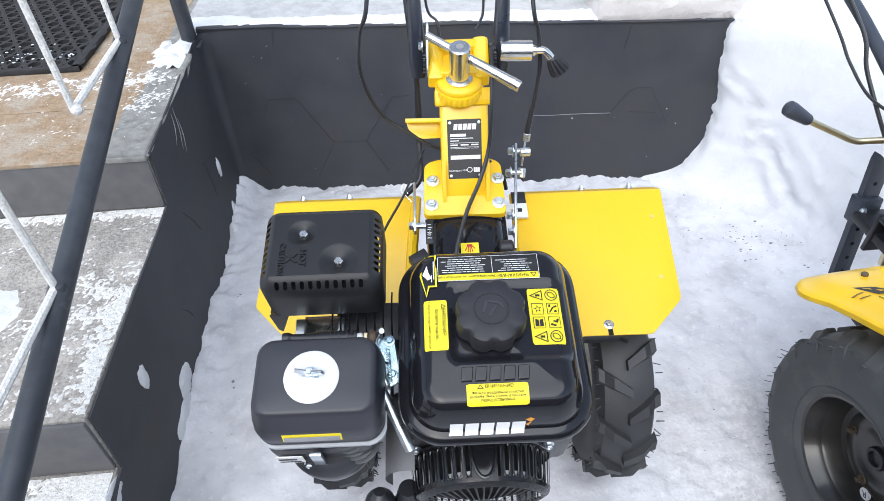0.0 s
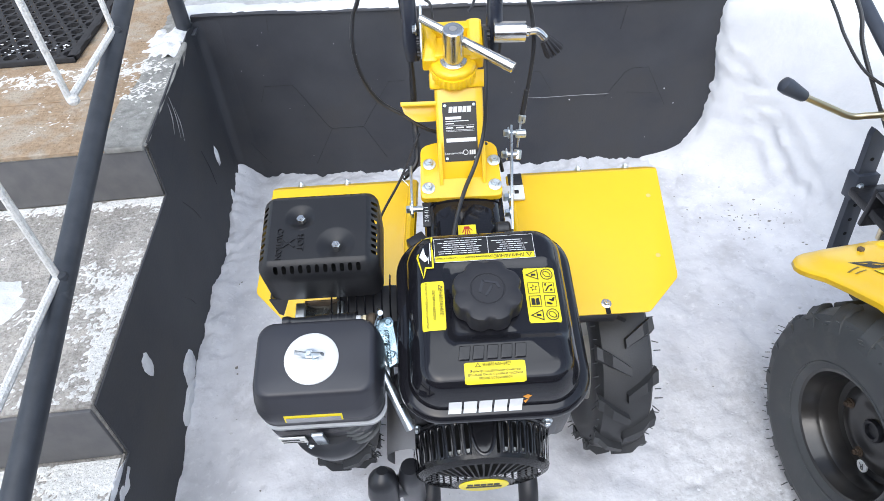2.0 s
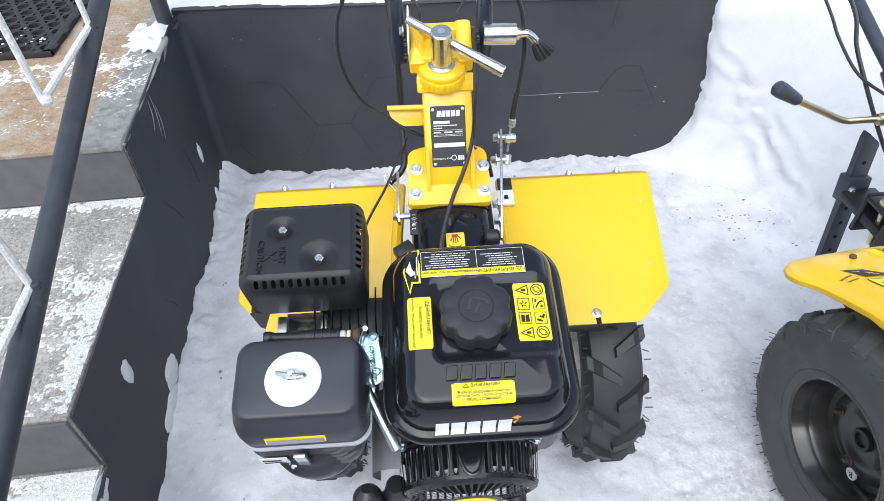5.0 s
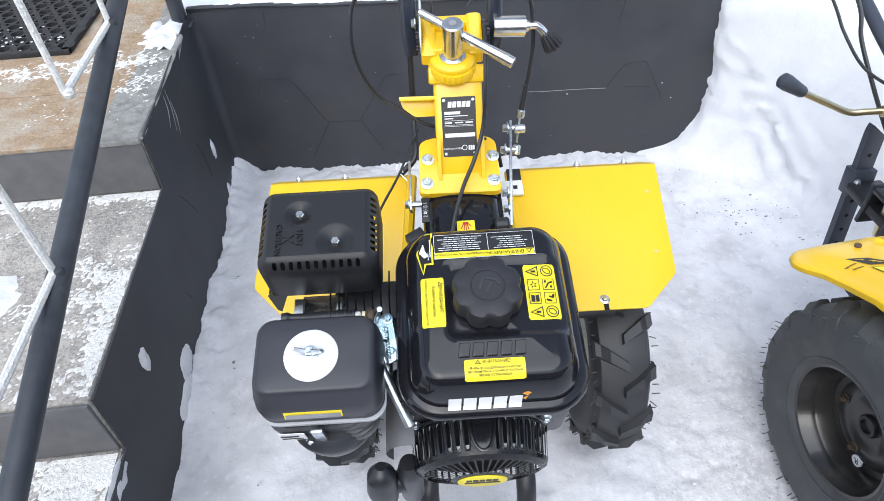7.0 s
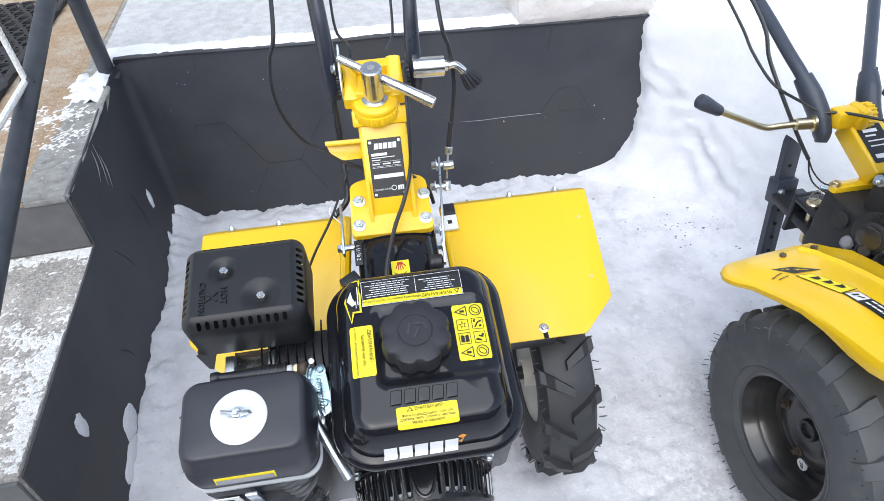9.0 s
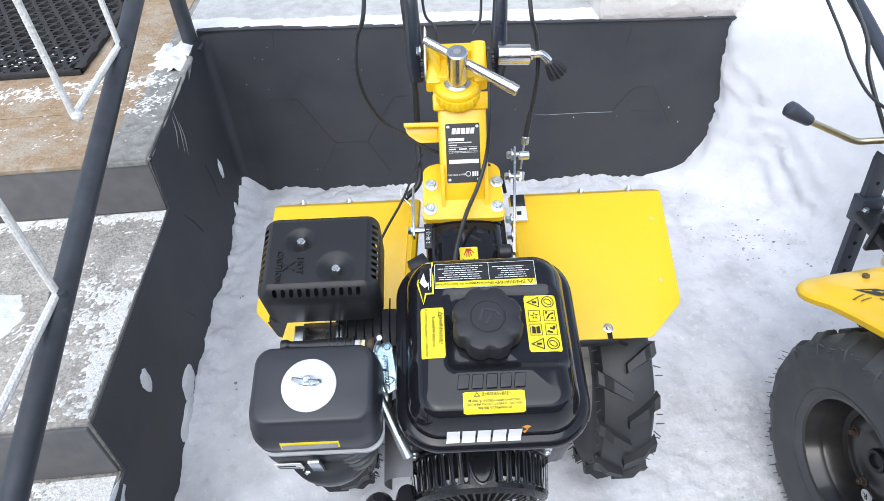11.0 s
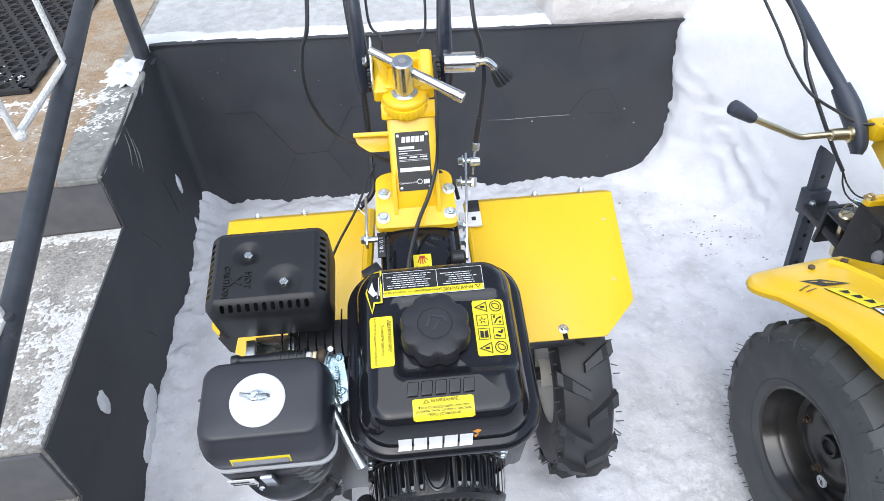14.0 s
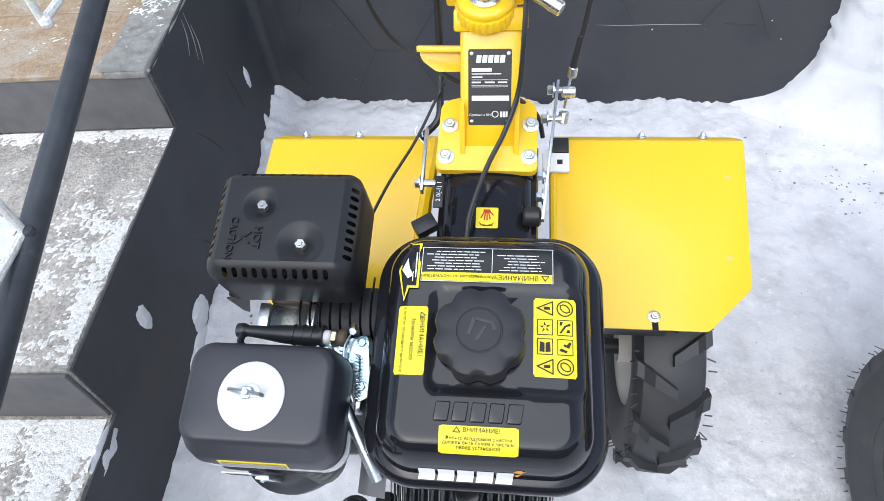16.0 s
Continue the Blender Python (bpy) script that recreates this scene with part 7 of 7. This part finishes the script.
part("shroud_print", bars([(0, 0.012, 0, 0.006), (0, 0.012, 0.008, 0.020), (0.002, 0.010, 0.023, 0.030)]), INKW, carb2, at=Matrix.Translation((0.9213, 0.318, 0.590)) @ Matrix(((0, 0, -1), (-1, 0, 0), (0, 1, 0))).to_4x4())
part("shroud_bolt", hexbolt(rod((0.930, 0.325, 0.545), (0.900, 0.318, 0.545), 0.005, 10), (0.914, 0.32, 0.545), (-1, -0.2, 0), 0.008, 0.009), ZINC, carb2)


NOSE = Matrix.Translation((0.978, 0.286, 0.728)) @ Matrix.Rotation(radians(-10), 4, "X") @ Matrix.Translation((0, -0.28, -0.710)) @ Matrix.Translation((-0.976, 0, 0))


def airbox2():
    rings = []
    for z, x0, x1, y0, y1, r in ((0.704, 0.856, 1.10, 0.165, 0.328, 0.022), (0.712, 0.853, 1.103, 0.162, 0.331, 0.024), (0.740, 0.856, 1.10, 0.166, 0.328, 0.026), (0.778, 0.876, 1.08, 0.186, 0.312, 0.030), (0.786, 0.886, 1.07, 0.196, 0.304, 0.028)):
        rings.append([(x, y, z) for x, y in rrect((x0 + x1) / 2, (y0 + y1) / 2, x1 - x0, y1 - y0, r, 6, 6, 6)])
    return loft(rings)


air2 = mq("air_filter_cover", airbox2(), SATIN, "tall satin black air filter cover", angle=28)
air2.matrix_basis = SHIFT2 @ NOSE
part("filter_disc", lathe([(0.030, 0), (0.030, 0.003), (0.0, 0.005)], 32, m=Matrix.Translation((0.955, 0.252, 0.786))), FROST, air2, "round filter disc white with frost")
part("filter_band", loft([[(x, y, z) for x, y in rrect(0.978, 0.247, 0.228, 0.148, 0.022, 6, 6, 6)] for z in (0.674, 0.7035)]), BAND, air2, "pale grey filter base band")
part("filter_label", box(-0.0006, 0.0004, 0.195, 0.272, 0.0, 0.028, m=Matrix.Translation((0.8528, 0, 0.735)) @ Matrix.Rotation(radians(27.5), 4, "Y")), STICKY, air2, "yellow label with black print")
part("small_print", box(-0.0016, -0.0010, 0.1985, 0.2685, 0.003, 0.021, m=Matrix.Translation((0.8528, 0, 0.735)) @ Matrix.Rotation(radians(27.5), 4, "Y")), STICKB, air2)
for k in range(5):
    part("label_line", box(-0.0022, -0.0018, 0.2005 + 0.004 * (k % 2), 0.2665 - 0.006 * (k % 3), 0.0050 + 0.0032 * k, 0.0064 + 0.0032 * k, m=Matrix.Translation((0.8528, 0, 0.735)) @ Matrix.Rotation(radians(27.5), 4, "Y")), INKW, air2)
mq("choke_knob", lathe([(0.010, 0), (0.013, 0.004), (0.013, 0.018), (0.009, 0.022)], 16, m=aim((0.891, 0.352, 0.707), (0.872, 0.372, 0.730))), RIMBLACK)
mq("choke_stem", rod((0.905, 0.335, 0.688), (0.890, 0.353, 0.709), 0.006, 10), CREAM)
mq("axle", rod((0.72, 0.028, 0.229), (1.18, 0.028, 0.229), 0.016, 12), CAST)
part("gear_flange", lathe([(0.050, 0), (0.050, 0.006), (0.044, 0.009), (0.036, 0.010)], 36, m=aim((0.893, 0.252, 0.466), (0.80, 0.235, 0.474))), DARKCAST, gear2)
for k in range(6):
    a = radians(60 * k + 15)
    part("flange_bolt", hexbolt(bmesh.new(), (0.884, 0.252 + 0.043 * math.cos(a), 0.468 + 0.043 * math.sin(a)), (-1, -0.2, 0.1), 0.0042, 0.005), CAST, gear2)
part("drain_funnel", lathe([(0.005, 0), (0.012, 0.012), (0.012, 0.020), (0.005, 0.022)], 16, m=aim((0.905, 0.222, 0.548), (0.897, 0.226, 0.570))), GREYPAD, gear2)
part("engine_bracket", tube([(0.893, 0.180, 0.560), (0.890, 0.160, 0.566), (0.889, 0.117, 0.572), (0.892, 0.08, 0.570)], 0.008, 8, 4, flat=(0.5, 0.5, 0.5, 0.5)), PIPE, block2)
part("engine_bracket", tube([(0.889, 0.117, 0.572), (0.888, 0.122, 0.530), (0.888, 0.128, 0.470)], 0.007, 8, 4, flat=(0.5, 0.5, 0.5)), DARKCAST, block2)
for y in (0.0, -0.012, 0.013):
    part("oil_pipe", tube([(0.892, 0.262 + y, 0.566), (0.886, 0.256 + y, 0.555), (0.885, 0.225 + y, 0.525), (0.886, 0.195 + y, 0.490), (0.892, 0.190 + y, 0.470)], 0.0030, 8, 5), CAST, gear2)
part("bracket_bolt", hexbolt(rod((0.900, 0.165, 0.512), (0.878, 0.158, 0.515), 0.005, 10), (0.886, 0.161, 0.5135), (-1, -0.2, 0.1), 0.008, 0.008), RUST, block2)
part("bracket_bolt", hexbolt(rod((0.900, 0.130, 0.490), (0.880, 0.124, 0.492), 0.004, 10), (0.888, 0.127, 0.491), (-1, -0.2, 0.1), 0.0065, 0.007), ZINC, block2)
part("fuel_hose", tube([(0.905, 0.245, 0.575), (0.888, 0.205, 0.580), (0.884, 0.170, 0.600), (0.890, 0.150, 0.640)], 0.0042, 8, 6), CABLE, block2)


# ---- steps: tiles, mat, railing, patches of snow ----
def tile_mesh(w, d):
    return mesh_of("tile", box(0, w, 0, d, 0, 0.011, 0.0015, seg=1), TILE)


tile_ys = [(0.722, 0.950), (0.953, 1.250), (1.253, 1.560), (1.563, 1.860), (1.863, 2.160), (2.163, 2.460)]
tile_xs = [(-0.738 - 0.603 * (i + 1), -0.741 - 0.603 * i) for i in range(3)]
for j, (ya, yb) in enumerate(tile_ys):
    me = tile_mesh(0.6, yb - ya)
    for i, (xa, xb) in enumerate(tile_xs):
        ob = new("tile", me)
        ob.parent = landing
        ob.location = (xa, ya, LAND - 0.0105 + 0.001 * ((i + j) % 2))

# ring mat with open holes
def ring_mat():
    bm = bmesh.new()
    pitch, hole, seg = 0.052, 0.0172, 10
    x1, y0, nx, ny = -0.935, 1.17, 16, 17
    zt, zb = LAND + 0.016, LAND + 0.002
    for j in range(ny):
        for i in range(nx):
            shift = 0.5 * pitch if j % 2 else 0.0
            cx, cy = x1 - 0.02 - pitch * i - shift, y0 + 0.02 + pitch * 0.9 * j
            outer, inner, low = [], [], []
            for k in range(seg):
                a = 2 * math.pi * (k + 0.5) / seg
                sx, sy = math.cos(a), math.sin(a)
                q = max(abs(sx), abs(sy))
                outer.append(bm.verts.new((cx + sx / q * pitch / 2, cy + sy / q * pitch * 0.45, zt)))
                inner.append(bm.verts.new((cx + sx * hole, cy + sy * hole, zt)))
                low.append(bm.verts.new((cx + sx * hole, cy + sy * hole, zb)))
            for k in range(seg):
                n = (k + 1) % seg
                bm.faces.new((outer[k], outer[n], inner[n], inner[k]))
                bm.faces.new((inner[k], inner[n], low[n], low[k]))
    ye = y0 + 0.002 + pitch * 0.9 * ny
    xe = x1 - pitch * nx
    box(x1 - 0.022, x1, y0 - 0.01, ye, zb, zt + 0.001, 0.002, bm)
    box(xe - 0.02, x1, y0 - 0.012, y0 + 0.004, zb, zt + 0.001, 0.002, bm)
    return bm


thing("ring_mat", ring_mat(), MAT_RUBBER, "black rubber ring mat with open holes on the landing", "doormat", angle=30)

# railing: sloping lower pipe, frosted white balusters, post
RAILX = -0.672


def rail_z(y):
    return 0.4525 + 0.2985 * y


railing = root("stair_railing", pose(RAILX, -0.6, TREAD3), "dark grey pipe railing with frosted white bars beside the steps", "railing")
def lift(v):
    return Vector(v) - Vector((RAILX, -0.6, TREAD3))


part("lower_rail", tube([lift((RAILX, y, rail_z(y))) for y in (-0.62, 0.0, 0.7, 1.34)], 0.0195, 16, 4), PIPE, railing)
part("top_rail", tube([lift((RAILX, y, rail_z(y) + 0.62)) for y in (-0.62, 0.0, 0.7, 1.34)], 0.0195, 16, 4), PIPE, railing)
for y, z in ((1.30, 0.515), (-0.60, 0.075)):
    part("post", rod(lift((RAILX - 0.004, y, z)), lift((RAILX - 0.004, y, rail_z(y) + 0.63)), 0.021, 16), PIPE, railing)
part("post_foot", box(-0.035, 0.03, -0.035, 0.035, 0, 0.005, 0.001, m=Matrix.Translation(lift((RAILX, 1.30, 0.517)))), PIPE, railing)
for k in range(5):
    y = 0.8455 - 0.279 * k
    odd = k % 2 == 1
    zb = rail_z(y) + (0.094 if odd else 0.014)
    part("baluster", rod(lift((RAILX, y, zb)), lift((RAILX, y, rail_z(y) + 0.61)), 0.0062, 8), FROST, railing)
    if not odd:
        part("cross_bar", rod(lift((RAILX, y, zb + 0.002)), lift((RAILX, y - 0.279, rail_z(y - 0.279) + 0.094)), 0.0068, 8), FROST, railing)
    part("weld", lathe([(0.0, -0.011), (0.009, -0.006), (0.011, 0), (0.009, 0.006), (0.0, 0.011)], 10, m=Matrix.Translation(lift((RAILX + 0.006, y, zb)))), FROST if odd else PIPE, railing)

# cement smeared over the tiles' edge
crust("cement_smear", -0.80, SIDE - 0.006, 0.724, 1.50, LAND + 0.0008, lambda x, y: 22 * (x + 0.752 + 0.016 * n2(0.3, y, 7, 2.0) + 0.007 * n2(x, y, 34, 5.0)), 0.0016, CEMENT,
      "thin smear of grey cement over the tiles' edge", 0.005, "pavement")

# snow patches on the treads
def speck(x, y, seed):
    return 0.44 * n2(x, y, 17, seed, 4) + 0.40 * n2(x, y, 60, seed + 3, 3) + 0.60 * n2(x, y, 150, seed + 6, 2)


def tread_mask(x, y):
    edge = 0.70 * step(-0.755, -0.668, x + 0.05 * n2(x, y, 9, 2.0)) * (0.55 + 0.45 * step(0.62, 0.45, y))
    mid = 0.50 * step(0.16, 0.05, math.hypot(x + 0.735, (y - 0.40) * 0.8))
    back_row = 0.85 * step(0.675, 0.715, y + 0.012 * n2(x, y, 15, 1.0))
    front = 0.45 * step(0.27, 0.19, y)
    return max(edge, mid, back_row, front) - 0.46 + speck(x, y, 8.0)


crust("tread_snow", -1.5, SIDE - 0.0045, 0.17, 0.725, TREAD1 - 0.0005, tread_mask, 0.0028, FROST, "thin speckled crust of snow on the concrete step", 0.0031)
crust("tread_snow", -1.15, -0.78, 0.25, 0.56, TREAD1, lambda x, y: 0.8 - 10.5 * math.hypot((x + 0.955) * 0.85, y - 0.415) + 0.12 * n2(x, y, 20, 4.0), 0.010, SNOW,
      "patch of clean snow on the concrete step", 0.008)
crust("tread_snow", -1.3, SIDE - 0.008, -0.40, 0.148, TREAD2 - 0.0005, lambda x, y: 0.10 + speck(x, y, 5.0) + 0.35 * step(0.05, 0.14, y) + 0.25 * step(-0.78, -0.68, x), 0.004, FROST,
      "thin speckled crust of snow on the concrete step", 0.0031)


def landing_mask(x, y):
    band = 0.58 * step(0.075, 0.02, abs(y - 1.085 - 0.10 * (x + 0.9)))
    patch = 0.68 * step(0.12, 0.03, math.hypot((x + 0.705) * 1.2, (y - 0.985) * 0.8))
    return max(band, patch) - 0.46 + speck(x, y, 3.0)


crust("landing_snow", -1.5, SIDE - 0.0055, 0.78, 1.34, LAND + 0.0005, landing_mask, 0.0026, FROST, "thin speckled crust of snow on the tiled landing", 0.0036)
crust("landing_snow", -0.80, SIDE - 0.010, 1.14, 1.40, LAND + 0.001, lambda x, y: 0.52 - 8.0 * math.hypot((x + 0.695), (y - 1.24) * 0.6) + 0.30 * n2(x, y, 34, 2.0), 0.016, SNOW,
      "small heap of snow round the railing post", 0.008)

# snow stuck to the membrane
def blob(name, at, ry, rz, seed, mat=SNOW, label="lump of snow stuck to the black membrane"):
    bm = bmesh.new()
    bmesh.ops.create_icosphere(bm, subdivisions=3, radius=1)
    for v in bm.verts:
        k = 1 + 0.35 * noise.noise(v.co * 2.0 + Vector((seed, 0, 0)))
        v.co = Vector((v.co.x * 0.006 * k, v.co.y * ry * k, v.co.z * rz * k))
    return thing(name, bm, mat, label, "snow", at=Matrix.Translation(at), angle=60)


blob("snow_lump", (SIDE, 1.138, 0.20), 0.012, 0.032, 1.0)
blob("snow_lump", (SIDE, 0.338, 0.247), 0.018, 0.030, 2.0)
blob("snow_lump", (SIDE, 0.470, 0.055), 0.040, 0.035, 3.0)
blob("snow_lump", (SIDE, 0.40, 0.01), 0.06, 0.030, 4.0)
blob("snow_lump", (SIDE, 1.16, 0.035), 0.014, 0.022, 5.0)

blob("snow_lump", (SIDE - 0.003, 0.095, 0.205), 0.050, 0.028, 8.0)

# building behind the ledge
plinth = box(0.0, 0.40, 0.0, 0.5, 0.0, 0.75, 0.012)
bmesh.ops.subdivide_edges(plinth, edges=plinth.edges[:], cuts=14, use_grid_fill=True)
for v in plinth.verts:
    v.co += Vector((noise.noise(v.co * 14) * 0.012, noise.noise(v.co * 11 + Vector((4, 0, 0))) * 0.006, noise.noise(v.co * 16 + Vector((0, 7, 0))) * 0.006))
    x = 0.478 + v.co.x
    v.co = Vector((x, wall_line(x) + 0.010 + v.co.y, 0.530 + v.co.z))
thing("plinth_block", plinth, PLASTER, "rough white plaster plinth on the ledge", "wall", kind="structure")
thing("wall_building", box(-2.6, 0.90, 2.42, 2.7, 0.40, 3.0), GREYWALL, "grey plastered building wall behind the ledge", "wall", kind="structure")

# grit lying on the snow
rng = random.Random(5)
bm = bmesh.new()
for k in range(240):
    if k < 85:
        x, y = rng.gauss(0.92, 0.065), rng.gauss(0.85, 0.06)
    else:
        x, y = rng.uniform(-0.6, 1.1), rng.uniform(-0.4, 1.15)
    r = rng.choice((0.0009, 0.0014, 0.0022, 0.0034)) * rng.uniform(0.7, 1.2)
    ret = bmesh.ops.create_icosphere(bm, subdivisions=1, radius=r)
    sx, sy = rng.uniform(0.7, 1.6), rng.uniform(0.6, 1.3)
    for v in ret["verts"]:
        q = 1 + 1.1 * noise.noise(v.co * 520 + Vector((k * 1.7, 0, 0)))
        v.co = Vector((v.co.x * sx * q + x, v.co.y * sy * q + y, v.co.z * 0.45 * q + ground_height(x, y) + r * 0.1))
thing("grit", bm, DIRT, "dark crumbs of grit scattered on the snow", "grit", kind="stuff")

# plain unseen wall added behind the camera; closes the yard, darkens gloss reflections
thing("wall_behind", box(-6.0, 6.0, -3.2, -2.9, -0.1, 1.8), BACKWALL, "plain dark timber wall added out of view to close the yard and darken reflections", "wall", kind="structure")

# crumbs and clods of trodden snow
clods = bmesh.new()
for k in range(340):
    x, y = rng.uniform(-0.62, 1.0), rng.uniform(-0.6, 1.15)
    if k < 200:
        x, y = rng.gauss(0.52, 0.16), rng.gauss(0.02, 0.22)
    if x > bank_foot(y) - 0.05 or y > wall_line(x) - 0.02 or x < SIDE + 0.02:
        continue
    r = rng.choice((0.0012, 0.0018, 0.0026, 0.0038)) * rng.uniform(0.7, 1.3)
    ret = bmesh.ops.create_icosphere(clods, subdivisions=1, radius=r)
    sx, sy, ph = rng.uniform(0.8, 1.7), rng.uniform(0.7, 1.4), rng.uniform(0, 9)
    for v in ret["verts"]:
        q = 1 + 0.5 * noise.noise(v.co * 300 + Vector((ph, 0, 0)))
        v.co = Vector((v.co.x * sx * q + x, v.co.y * sy * q + y, v.co.z * 0.45 * q + ground_height(x, y) + r * 0.05))
thing("snow_clods", clods, CLOD, "crumbs and clods of trodden snow", "snow", kind="stuff", angle=15)

# flecks of snow on the ring mat
flecks = bmesh.new()
for k in range(45):
    x, y = rng.uniform(-1.6, -0.95), rng.uniform(1.17, 1.6)
    if k < 50:
        x, y = rng.gauss(-1.10, 0.10), rng.gauss(1.24, 0.05)
    if y < 1.165 or x > -0.94:
        continue
    r = rng.uniform(0.001, 0.0036)
    ret = bmesh.ops.create_icosphere(flecks, subdivisions=1, radius=r)
    for v in ret["verts"]:
        v.co = Vector((v.co.x * 1.5 + x, v.co.y + y, v.co.z * 0.5 + LAND + 0.0165))
thing("mat_snow", flecks, SNOW, "flecks of snow on the black ring mat", "snow", kind="stuff", angle=60)
